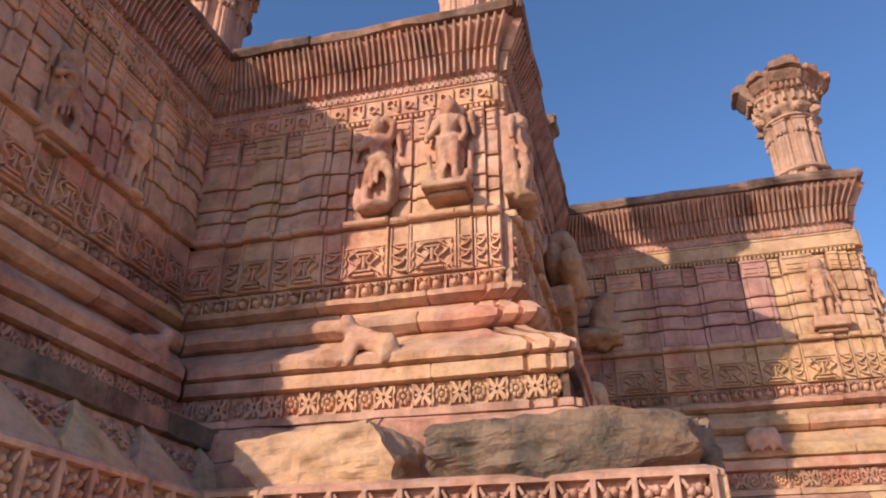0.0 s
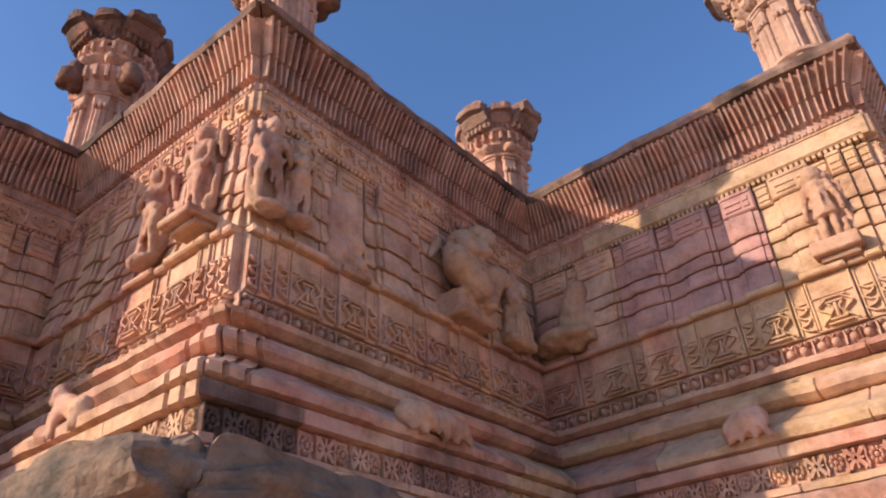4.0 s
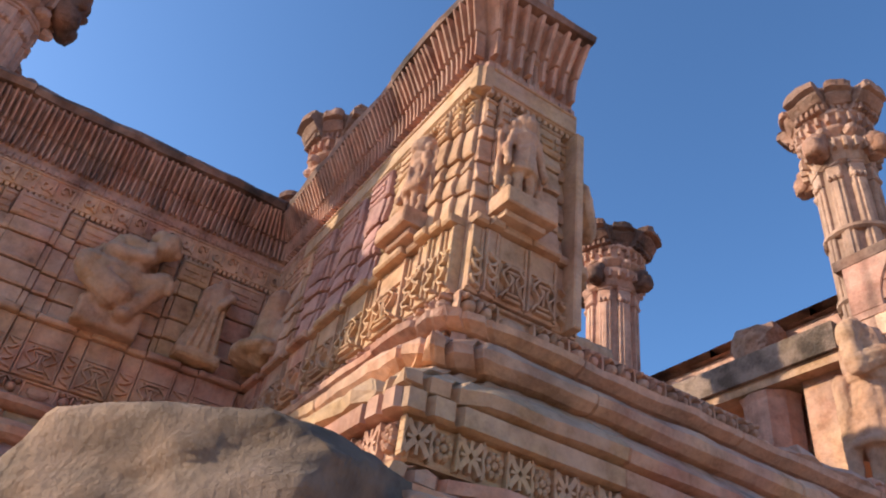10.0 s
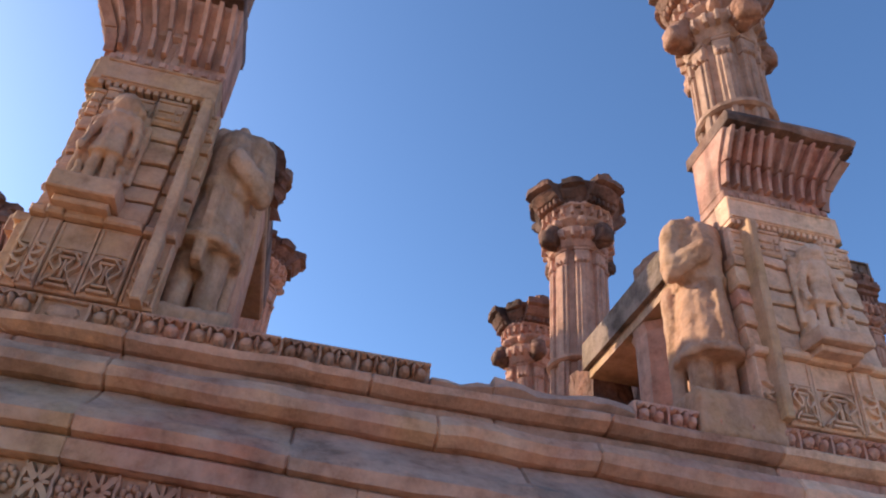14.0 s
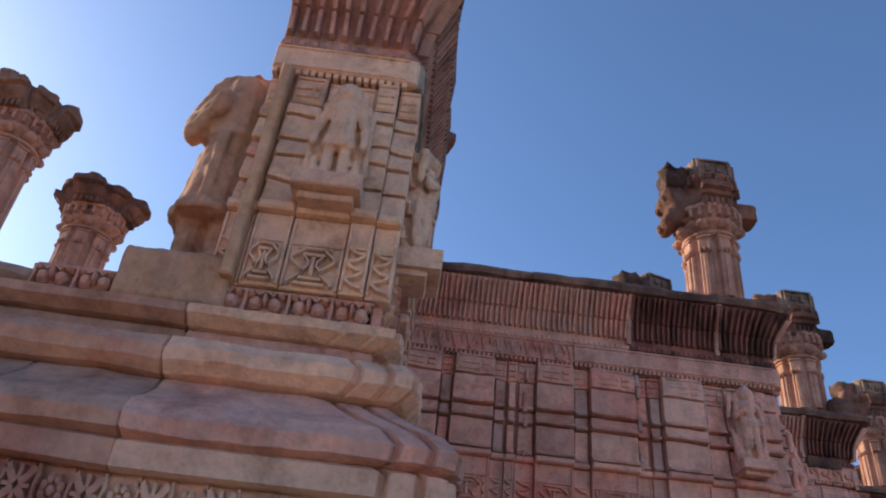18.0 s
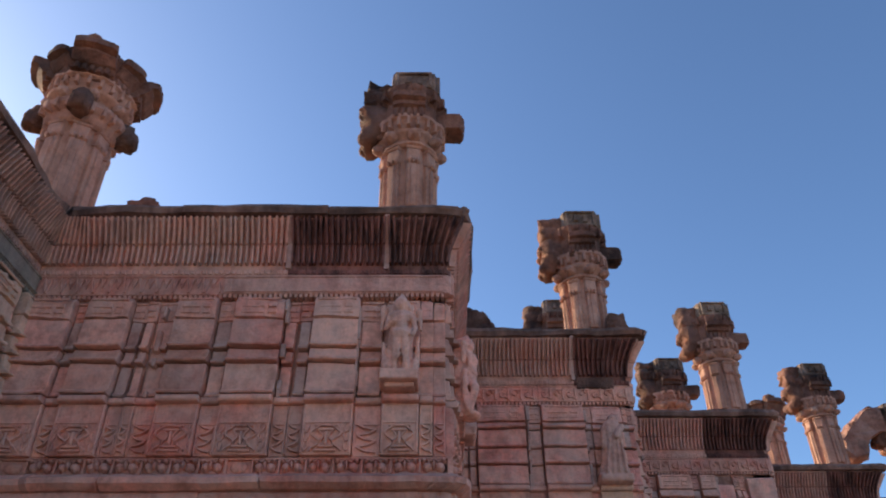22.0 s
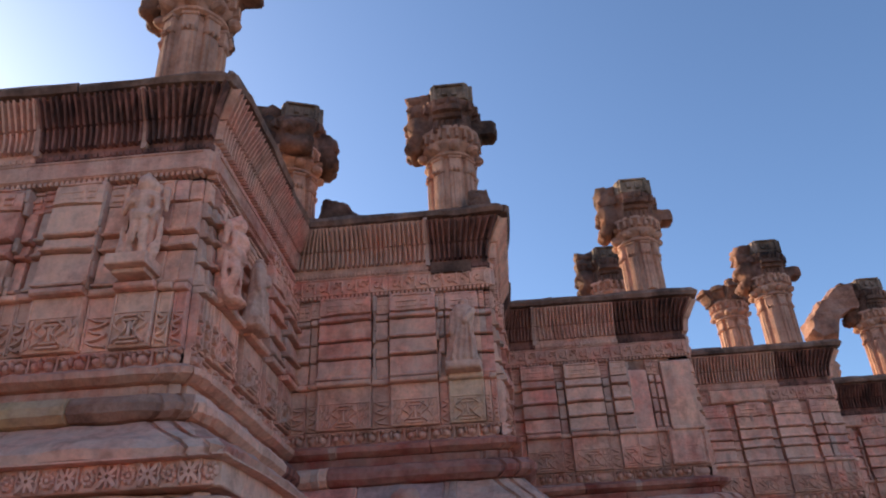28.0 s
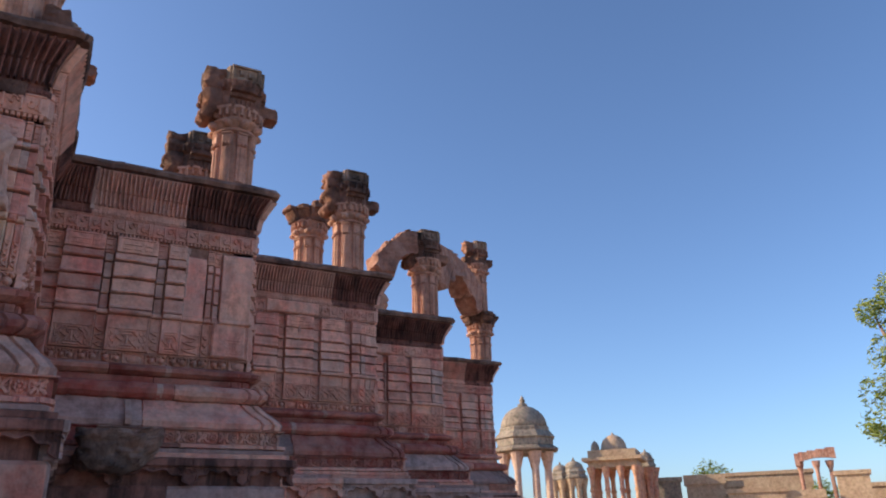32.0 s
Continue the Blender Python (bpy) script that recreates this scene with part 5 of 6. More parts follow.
# ---- carved figures ----
def limb(soup, place, p, q, r0, r1, n=9, flat=1.0):
    """A tapered, round-ended limb between two points of (u, d, z)."""
    p, q = Vector(p), Vector(q)
    ax = (q - p).normalized() if (q - p).length > 1e-6 else Vector((0, 0, 1))
    side = ax.orthogonal().normalized()
    up = ax.cross(side)
    L = (q - p).length
    st = [(-r0 * 0.95, r0 * 0.3), (-r0 * 0.6, r0 * 0.8), (0, r0), (L, r1), (L + r1 * 0.6, r1 * 0.8), (L + r1 * 0.95, r1 * 0.3)]
    vs = []
    for off, rad in st:
        for k in range(n):
            a = 2 * math.pi * k / n
            v = p + ax * off + side * (rad * math.cos(a)) + up * (rad * math.sin(a))
            vs.append(place(v.x, v.y, v.z))
    fs = [tuple(range(n - 1, -1, -1)), tuple(range(5 * n, 6 * n))]
    for i in range(5):
        fs += [(i * n + k, i * n + (k + 1) % n, (i + 1) * n + (k + 1) % n, (i + 1) * n + k) for k in range(n)]
    soup.add(vs, fs)


def ball(soup, place, c, size, seed=0.0, rough=0.0):
    t = Soup()
    lump(t, (0, 0, 0), size, seed, rough, 12, 8, 0.0)
    soup.add([place(c[0] + v[0], c[1] + v[1], c[2] + v[2]) for v in t.v], t.f)


def slab(soup, place, u0, u1, d0, d1, z0, z1, bev=0.01):
    soup.box(place, u0, u1, d0, d1, z0, z1, bev)


def carve(soup, name, label, category, material, voxel, group="", even=3):
    """Melts the gathered limbs into one stone."""
    ob = soup.build(name, material)
    m = ob.modifiers.new("melt", "REMESH")
    m.mode, m.voxel_size, m.use_smooth_shade = "VOXEL", voxel, True
    sm = ob.modifiers.new("wear", "SMOOTH")
    sm.factor, sm.iterations = 0.5, even
    pits = bpy.data.textures.new("pits", "CLOUDS")
    pits.noise_scale, pits.noise_depth = voxel * 5.0, 3
    dm = ob.modifiers.new("pitting", "DISPLACE")
    dm.texture, dm.texture_coords, dm.strength, dm.mid_level = pits, "GLOBAL", voxel * 1.8, 0.5
    return tagged(ob, label, category, group)


def local(place, u, d, z, h=1.0, flip=1):
    return lambda a, b, c: place(u + flip * a * h, d + b * h, z + c * h)


def standing(wall, place, u, d, z, h, label, material=None, flip=1, raised=False, bent=False, crown=True, bracket=0.0, back=False, plump=1.0):
    """A standing relief figure on its bracket, against a slab."""
    slim = local(place, u, d, z, h, flip)
    f = lambda a, b, c: slim(a * 0.86, b, c)
    s = Soup()
    sway = 0.04 if bent else 0.0
    limb(s, f, (-0.075, 0.08, 0.03), (-0.07 - sway, 0.08, 0.27), 0.045, 0.052)
    limb(s, f, (-0.07 - sway, 0.08, 0.27), (-0.06 + sway, 0.08, 0.50), 0.052, 0.075)
    limb(s, f, (0.09 + 2 * sway, 0.09, 0.03), (0.08 + 3.5 * sway, 0.12 + sway, 0.27), 0.045, 0.052)
    limb(s, f, (0.08 + 3.5 * sway, 0.12 + sway, 0.27), (0.06 + sway, 0.08, 0.50), 0.052, 0.075)
    limb(s, f, (-0.05 + sway, 0.08, 0.52), (0.05 + sway, 0.08, 0.52), 0.10 * plump, 0.10 * plump)
    limb(s, f, (sway, 0.08, 0.55), (0, 0.085, 0.72), 0.085 * plump, 0.11 * plump)
    limb(s, f, (-0.11, 0.08, 0.77), (0.11, 0.08, 0.77), 0.065, 0.065)
    limb(s, f, (0, 0.08, 0.8), (0, 0.09, 0.86), 0.045, 0.045)
    ball(s, f, (0.01, 0.10, 0.91), (0.068, 0.075, 0.085))
    if crown:
        limb(s, f, (0, 0.09, 0.95), (0, 0.07, 1.06), 0.065, 0.035)
        limb(s, f, (0, 0.06, 0.93), (0, 0.03, 0.93), 0.12, 0.13)
    if raised:
        limb(s, f, (0.16, 0.08, 0.78), (0.22, 0.12, 0.92), 0.042, 0.036)
        limb(s, f, (0.22, 0.12, 0.92), (0.10, 0.14, 1.0), 0.036, 0.03)
        limb(s, f, (-0.16, 0.08, 0.77), (-0.20, 0.14, 0.66), 0.042, 0.036)
        limb(s, f, (-0.20, 0.14, 0.66), (0.0, 0.18, 0.70), 0.036, 0.03)
    else:
        limb(s, f, (0.16, 0.08, 0.77), (0.2, 0.10, 0.6), 0.042, 0.036)
        limb(s, f, (0.2, 0.10, 0.6), (0.17, 0.16, 0.48), 0.036, 0.032)
        limb(s, f, (-0.16, 0.08, 0.77), (-0.21, 0.10, 0.6), 0.042, 0.036)
        limb(s, f, (-0.21, 0.10, 0.6), (-0.1, 0.17, 0.68), 0.036, 0.03)
    limb(s, f, (-0.22, 0.04, 0.1), (-0.24, 0.03, 0.42), 0.035, 0.03)
    limb(s, f, (0.23, 0.04, 0.1), (0.24, 0.03, 0.5), 0.04, 0.03)
    ball(s, f, (-0.2, 0.06, 0.12), (0.06, 0.05, 0.13))
    ball(s, f, (0.2, 0.06, 0.10), (0.05, 0.05, 0.11))
    # Skirt folds, belt, scarf ends and a narrow back stone.
    limb(s, f, (-0.03, 0.12, 0.5), (-0.02, 0.14, 0.2), 0.03, 0.02)
    limb(s, f, (0.04, 0.12, 0.5), (0.05, 0.14, 0.24), 0.025, 0.018)
    limb(s, f, (-0.11, 0.10, 0.57), (0.11, 0.10, 0.57), 0.035, 0.035)
    limb(s, f, (-0.09, 0.12, 0.81), (0.09, 0.12, 0.70), 0.022, 0.022)
    limb(s, f, (-0.27, 0.02, 0.62), (-0.25, 0.03, 0.9), 0.03, 0.05)
    limb(s, f, (0.27, 0.02, 0.62), (0.25, 0.03, 0.86), 0.03, 0.05)
    slab(s, f, -0.17, 0.17, -0.1, 0.05, 0.0, 0.96, 0.02)
    if back:
        slab(s, f, -0.3, 0.3, -0.1, 0.035, -0.02, 1.02, 0.02)
    if bracket:
        b = Soup()
        b.box(f, -0.25, 0.25, -0.1, 0.27, -bracket * 1.4, 0.0, 0.012)
        b.box(f, -0.2, 0.2, -0.1, 0.17, -bracket * 1.4 - 0.05, -bracket * 1.4 - 0.003, 0.012)
        b.build("figure_bracket", material or STATUE, wall)
    else:
        ball(s, f, (0, 0.1, -0.01), (0.2, 0.13, 0.055))
    return carve(s, "relief_figure", label, "statue", material or STATUE, 0.0065 * h / 0.43, even=2)


def guardian(place, u, d, z, h, label, flip=1, material=None, hem=0.29):
    """A stout headless guardian with one arm across the chest, knee-length skirt and broken shins."""
    material = material or STATUE
    base = local(place, u, d, z, h, flip)
    f = lambda a, b, c: base(a * 0.56, b * 0.74, c)
    s = Soup()
    slab(s, f, -0.29, 0.29, -0.2, 0.24, -0.06, 0.12, 0.02)
    for sg in (-1, 1):
        limb(s, f, (sg * 0.085, 0.03, 0.06), (sg * 0.085, 0.03, hem + 0.08), 0.072, 0.08, 12)
        limb(s, f, (sg * 0.09, 0.06, 0.10), (sg * 0.10, 0.17, 0.09), 0.06, 0.05, 10)
    t = Soup()
    ring_mesh(t, (0, 0, 0), [(0.17, hem), (0.235, hem + 0.005), (0.24, hem + 0.03), (0.21, hem + 0.045), (0.20, hem + 0.12), (0.18, 0.56), (0.16, 0.62), (0.185, 0.625), (0.19, 0.665), (0.155, 0.67)], 32, lambda k, z: 1.0 if k % 4 < 3 else 0.94)
    s.add([f(v[0], v[1] * 0.85 + 0.02, v[2]) for v in t.v], t.f)
    slab(s, f, -0.035, 0.035, 0.1, 0.21, 0.3, 0.62, 0.01)
    limb(s, f, (0, 0.02, 0.6), (0, 0.03, 0.8), 0.145, 0.165, 14)
    limb(s, f, (-0.13, 0.02, 0.88), (0.13, 0.02, 0.88), 0.095, 0.095, 12)
    limb(s, f, (0, 0.0, 0.9), (0, 0.0, 0.97), 0.08, 0.055, 10)
    limb(s, f, (0.19, 0.02, 0.87), (0.25, 0.07, 0.68), 0.075, 0.068)
    limb(s, f, (0.25, 0.07, 0.68), (0.06, 0.2, 0.74), 0.066, 0.055)
    limb(s, f, (-0.2, 0.02, 0.86), (-0.225, 0.03, 0.55), 0.07, 0.055)
    limb(s, f, (-0.225, 0.03, 0.55), (-0.21, 0.1, 0.42), 0.052, 0.045)
    limb(s, f, (0.14, -0.12, 0.1), (0.16, -0.1, 0.62), 0.05, 0.06)
    return carve(s, "guardian_statue", label, "statue", material, 0.008, even=1)


def attendant(wall, place, u, d, z, h, label, material, flip=1, bracket=0.10):
    """A short-legged attendant in a flared tunic with round halo, two small companions at his feet, on a square bracket."""
    full = local(place, u, d, z, h, flip)
    f = lambda a, b, c: full(a * 0.84, b * 0.9, c)
    s = Soup()
    t = Soup()
    ring_mesh(t, (0, 0, 0), [(0.10, 0.33), (0.165, 0.335), (0.17, 0.36), (0.14, 0.48), (0.118, 0.56), (0.13, 0.575), (0.13, 0.60), (0.115, 0.61), (0.125, 0.70), (0.15, 0.76), (0.12, 0.80), (0.05, 0.82)], 24, lambda k, zz: 1.0 if k % 4 < 3 else 0.95)
    s.add([f(v[0], v[1] * 0.7 + 0.10, v[2]) for v in t.v], t.f)
    for sg in (-1, 1):
        limb(s, f, (sg * 0.075, 0.11, 0.02), (sg * 0.07, 0.11, 0.36), 0.05, 0.055)
        limb(s, f, (sg * 0.075, 0.12, 0.03), (sg * 0.085, 0.19, 0.02), 0.045, 0.035)
        limb(s, f, (sg * 0.15, 0.10, 0.76), (sg * 0.215, 0.10, 0.56), 0.05, 0.042)
        limb(s, f, (sg * 0.215, 0.10, 0.56), (sg * 0.23, 0.14, 0.40), 0.042, 0.035)
        ball(s, f, (sg * 0.235, 0.15, 0.37), (0.04, 0.045, 0.05))
        limb(s, f, (sg * 0.19, 0.10, 0.02), (sg * 0.19, 0.09, 0.15), 0.05, 0.045)
        ball(s, f, (sg * 0.19, 0.10, 0.21), (0.042, 0.045, 0.05))
        limb(s, f, (sg * 0.27, 0.04, 0.15), (sg * 0.26, 0.03, 0.75), 0.03, 0.035)
        ball(s, f, (sg * 0.135, 0.08, 0.87), (0.055, 0.05, 0.06))
    ball(s, f, (0, 0.14, 0.90), (0.095, 0.09, 0.10))
    limb(s, f, (0, 0.06, 0.90), (0, 0.02, 0.90), 0.155, 0.16, 14)
    limb(s, f, (0.02, 0.20, 0.60), (0.03, 0.21, 0.40), 0.028, 0.02)
    slab(s, f, -0.24, 0.24, -0.1, 0.04, 0.0, 0.9, 0.02)
    k = Soup()
    k.box(f, -0.30, 0.30, -0.1, 0.30, -bracket * 1.9, 0.0, 0.014)
    k.box(f, -0.24, 0.24, -0.1, 0.20, -bracket * 1.9 - 0.06, -bracket * 1.9 - 0.003, 0.014)
    k.build("figure_bracket", material, wall)
    return carve(s, "relief_figure", label, "statue", material, 0.006, even=2)


def squatting(place, u, d, z, h, label):
    """A heavy squatting figure, head turned aside, one forearm laid across to a raised knee."""
    full = local(place, u, d, z, h)
    f = lambda a, b, c: full(a * 0.86 + 0.04, b * 0.9, c)
    s = Soup()
    ball(s, f, (0.27, 0.26, 0.87), (0.13, 0.13, 0.135))
    ball(s, f, (0.20, 0.22, 0.93), (0.12, 0.12, 0.085))
    limb(s, f, (0.34, 0.28, 0.84), (0.385, 0.29, 0.81), 0.06, 0.04)
    limb(s, f, (0.14, 0.2, 0.74), (0.22, 0.22, 0.80), 0.09, 0.085)
    ball(s, f, (-0.06, 0.2, 0.74), (0.16, 0.16, 0.13))
    limb(s, f, (0.0, 0.2, 0.70), (0.02, 0.2, 0.42), 0.17, 0.18, 14)
    ball(s, f, (0.04, 0.26, 0.42), (0.17, 0.15, 0.15))
    ball(s, f, (-0.04, 0.14, 0.56), (0.24, 0.14, 0.24))
    limb(s, f, (-0.14, 0.26, 0.74), (-0.22, 0.34, 0.60), 0.085, 0.075, 12)
    limb(s, f, (-0.22, 0.34, 0.60), (0.14, 0.38, 0.64), 0.075, 0.058, 12)
    limb(s, f, (0.14, 0.38, 0.64), (0.12, 0.30, 0.80), 0.055, 0.05, 12)
    limb(s, f, (0.02, 0.26, 0.40), (-0.36, 0.34, 0.42), 0.15, 0.125, 14)
    limb(s, f, (-0.36, 0.34, 0.40), (-0.06, 0.36, 0.22), 0.125, 0.135, 14)
    ball(s, f, (0.0, 0.36, 0.24), (0.13, 0.12, 0.13))
    limb(s, f, (0.06, 0.26, 0.36), (0.34, 0.34, 0.48), 0.12, 0.10, 12)
    limb(s, f, (0.34, 0.34, 0.46), (0.12, 0.34, 0.12), 0.095, 0.075, 12)
    ball(s, f, (0.40, 0.38, 0.44), (0.065, 0.06, 0.075))
    ball(s, f, (0.10, 0.36, 0.08), (0.09, 0.1, 0.06))
    limb(s, f, (-0.40, 0.05, 0.55), (-0.28, 0.05, 0.72), 0.04, 0.06)
    slab(s, f, -0.30, 0.30, -0.05, 0.32, -0.06, 0.18, 0.03)
    return carve(s, "squatting_statue", label, "statue", STATUE, 0.008, even=2)


def worn_bust(place, u, d, z, h, label):
    """A worn head and neck rising from a broad half-round slab."""
    f = local(place, u, d, z, h)
    s = Soup()
    ball(s, f, (-0.12, 0.26, 0.22), (0.52, 0.34, 0.15))
    slab(s, f, -0.55, 0.36, -0.05, 0.34, 0.08, 0.2, 0.05)
    limb(s, f, (0.02, 0.2, 0.25), (0.06, 0.2, 0.72), 0.26, 0.2, 16)
    limb(s, f, (0.06, 0.2, 0.7), (0.16, 0.22, 0.9), 0.18, 0.17, 14)
    ball(s, f, (0.17, 0.22, 0.96), (0.16, 0.15, 0.12))
    limb(s, f, (0.22, 0.1, 0.3), (0.3, 0.1, 0.55), 0.14, 0.1, 10)
    return carve(s, "broken_statue", label, "statue", STATUE, 0.009, even=2)


def worn_torso(place, u, d, z, h, label, material=None, defaced=False):
    """A headless figure in a robe that widens to its hem; defaced: only a flat, battered ghost of one."""
    f = local(place, u, d, z, h)
    s = Soup()
    if defaced:
        slab(s, f, -0.26, 0.22, -0.05, 0.10, 0.0, 0.98, 0.04)
        for k, (a, c, g) in enumerate(((-0.1, 0.2, 0.2), (0.08, 0.4, 0.16), (-0.06, 0.6, 0.19), (0.03, 0.82, 0.17), (-0.16, 0.85, 0.1), (0.15, 0.15, 0.12))):
            ball(s, f, (a, 0.07, c), (g, 0.07, g), 2.0 + k, 0.2)
        return carve(s, "worn_statue", label, "statue", material or STATUE, 0.010, even=3)
    t = Soup()
    ring_mesh(t, (0, 0, 0), [(0.10, 0.02), (0.235, 0.03), (0.235, 0.07), (0.20, 0.2), (0.165, 0.45), (0.15, 0.58), (0.165, 0.7), (0.155, 0.78), (0.10, 0.86), (0.03, 0.88)], 24, lambda k, zz: 1.0 if k % 3 else 0.93)
    s.add([f(v[0] - 0.05 * (1 - v[2]), v[1] * 0.62 + 0.13, v[2]) for v in t.v], t.f)
    slab(s, f, -0.28, 0.2, -0.05, 0.28, -0.08, 0.04, 0.03)
    ball(s, f, (0.01, 0.13, 0.90), (0.07, 0.07, 0.06))
    limb(s, f, (0.13, 0.2, 0.74), (0.02, 0.26, 0.58), 0.05, 0.045)
    limb(s, f, (-0.14, 0.16, 0.74), (-0.17, 0.2, 0.45), 0.045, 0.04)
    for k in range(4):
        limb(s, f, (-0.17 + 0.09 * k, 0.27, 0.06), (-0.08 + 0.055 * k, 0.22, 0.55), 0.022, 0.014)
    return carve(s, "worn_statue", label, "statue", material or STATUE, 0.007, even=2)


def beast(place, u, d, z, h, label, material, kind="lion", flip=1):
    f = local(place, u, d, z, h, flip)
    s = Soup()
    if kind == "lion":
        limb(s, f, (-0.5, 0.3, 0.85), (0.4, 0.25, 0.55), 0.30, 0.32, 12)
        ball(s, f, (-0.75, 0.35, 1.15), (0.3, 0.28, 0.28))
        ball(s, f, (-0.95, 0.42, 1.02), (0.15, 0.16, 0.13))
        ball(s, f, (0.5, 0.3, 0.45), (0.38, 0.32, 0.42))
        for a in (-0.45, 0.55):
            limb(s, f, (a, 0.45, 0.5), (a - 0.15, 0.5, 0.08), 0.17, 0.12)
        limb(s, f, (-0.65, 0.45, 0.6), (-0.9, 0.45, 0.15), 0.15, 0.11)
        limb(s, f, (0.8, 0.25, 0.3), (1.5, 0.25, 0.1), 0.12, 0.09)
        ball(s, f, (1.6, 0.28, 0.2), (0.16, 0.14, 0.14))
        limb(s, f, (-1.6, 0.3, 0.2), (-0.9, 0.35, 0.3), 0.18, 0.22)
        ball(s, f, (-1.3, 0.4, 0.35), (0.3, 0.2, 0.24))
    elif kind == "elephant":
        for k in (-1, 1):
            limb(s, f, (k * 0.75 - 0.4, 0.3, 0.7), (k * 0.75 + 0.3, 0.3, 0.7), 0.38, 0.36, 12)
            ball(s, f, (k * 0.75 + 0.55, 0.4, 0.62), (0.28, 0.3, 0.32))
            for a in (-0.35, 0.2):
                limb(s, f, (k * 0.75 + a, 0.42, 0.5), (k * 0.75 + a, 0.45, 0.3), 0.18, 0.17)
            limb(s, f, (k * 0.75 + 0.7, 0.5, 0.5), (k * 0.75 + 0.72, 0.55, 0.25), 0.13, 0.09)
    else:
        ball(s, f, (0, 0.2, 0.75), (0.75, 0.4, 0.4), 3.0, 0.3)
        for a in (-0.6, -0.2, 0.25, 0.65):
            limb(s, f, (a * 0.6, 0.4, 0.7), (a, 0.5, 0.25), 0.15, 0.11)
        ball(s, f, (-0.55, 0.4, 0.5), (0.25, 0.2, 0.3))
    return carve(s, f"carved_{kind}" if kind != "paw" else "carved_lion_remnant", label, "carving", material, 0.012, even=2)


_, pS1, _l = W["s1"]
pS1, pA, pAS, pB, pP, pQ, pQS, pR, pRS, pS_ = (W[k][1] for k in ("s1", "a", "as", "b", "p", "q", "qs", "r", "rs", "s"))
REL = "pinkish sandstone relief figure carved in a parapet niche"
standing(W["s1"][0], pS1, 0.42, 0.03, 2.80, 0.40, REL, PINK, 1, bent=True, bracket=0.1)
standing(W["s1"][0], pS1, 0.88, 0.03, 2.80, 0.38, REL, PINK, -1, plump=1.2)
standing(W["a"][0], pA, 1.005, 0.045, 2.86, 0.50, "dancing sandstone figure with raised arm on a lotus base", PINK, 1, raised=True, bent=True)
standing(W["a"][0], pA, 1.375, 0.06, 2.90, 0.50, "slender standing sandstone deity on a small bracket", PINK, 1, bracket=0.05)
standing(W["as"][0], pAS, 0.04, 0.06, 2.88, 0.46, "weathered corner figure of pink sandstone", PINK, -1, bent=True)
standing(W["as"][0], pAS, 0.20, 0.05, 2.90, 0.42, "weathered standing figure with bulging arms", PINK, 1, raised=True, plump=1.2)
worn_torso(pAS, 0.54, 0.0, 2.81, 0.46, "defaced relief figure worn smooth on the wall", PINK, True)
squatting(pAS, 1.30, 0.02, 2.83, 0.60, "large squatting sandstone figure with folded arms")
worn_torso(pAS, 1.81, 0.02, 2.86, 0.50, "headless worn standing figure beside the inner corner")
worn_bust(pB, 0.30, 0.0, 2.82, 0.40, "broken sandstone bust on a thick slab in the inner corner")
attendant(W["b"][0], pB, 1.755, 0.040, 2.90, 0.43, "ochre sandstone attendant in a tunic on a square bracket", STATUE, 1, bracket=0.085)
attendant(W["p"][0], pP, 0.16, 0.050, 2.89, 0.43, "ochre sandstone attendant in a tunic on a square bracket", STATUE, -1, bracket=0.085)
attendant(W["q"][0], pQ, 0.315, 0.065, 2.87, 0.43, "buff sandstone attendant in a tunic on a square bracket", BUFF, 1, bracket=0.07)
standing(W["qs"][0], pQS, 0.15, 0.08, 2.78, 0.45, "weathered buff figure on a bracket at the pier's return", BUFF, 1, bracket=0.12)
standing(W["r"][0], pR, 2.10, 0.085, 2.90, 0.44, "slender tan sandstone figure standing on a shaped bracket", TAN, 1, bracket=0.09)
standing(W["rs"][0], pRS, 0.18, 0.09, 2.80, 0.44, "eroded red sandstone figure in shade", RED, -1, bent=True, plump=1.2)
worn_torso(pRS, 0.55, 0.06, 2.82, 0.42, "eroded remnant of a relief figure in shade", RED)
worn_torso(pS_, 1.17, 0.055, 2.84, 0.47, "draped headless relief figure before a dark hollow", TAN)
px, _l = facer((1.52, 5.86), (1.52, 6.36))
guardian(px, 0.02, -0.10, 2.46, 1.08, "grey-stained headless guardian statue in a skirt beside the pier", 1, GREYGUARD, 0.38)
px, _l = facer((1.52, 7.3), (1.52, 7.9))
guardian(px, 0.57, -0.03, 2.47, 1.04, "ochre headless guardian statue in a skirt beside the pier", -1)

# Carved beasts on the plinth's sloping course.
beast(pA, 1.10, 0.25, 2.055, 0.138, "crouching carved lion on the plinth moulding", PINK, "lion")
beast(pAS, 0.76, 0.275, 2.05, 0.13, "pair of carved elephants on the plinth moulding", PINK, "elephant")
beast(pB, 1.19, 0.275, 2.05, 0.14, "broken carved lion on the plinth moulding", PINK, "paw")
beast(pS1, 0.95, 0.22, 2.045, 0.13, "worn carved beasts on the plinth moulding", PINK, "lion", -1)
beast(pS_, 0.80, 0.25, 2.04, 0.12, "small carved lion on the shaded plinth", RED, "paw")

# Jamb strips at the porch opening.
for pl, u in ((pP, 0.42), (pQ, 0.07)):
    s = Soup()
    s.box(pl, u - 0.018, u + 0.018, 0.0, 0.10, 2.508, 3.40, 0.006)
    tagged(s.build("door_jamb", OCHRE), "square ochre stone jamb strip at the porch opening", "jamb", "", "structure")

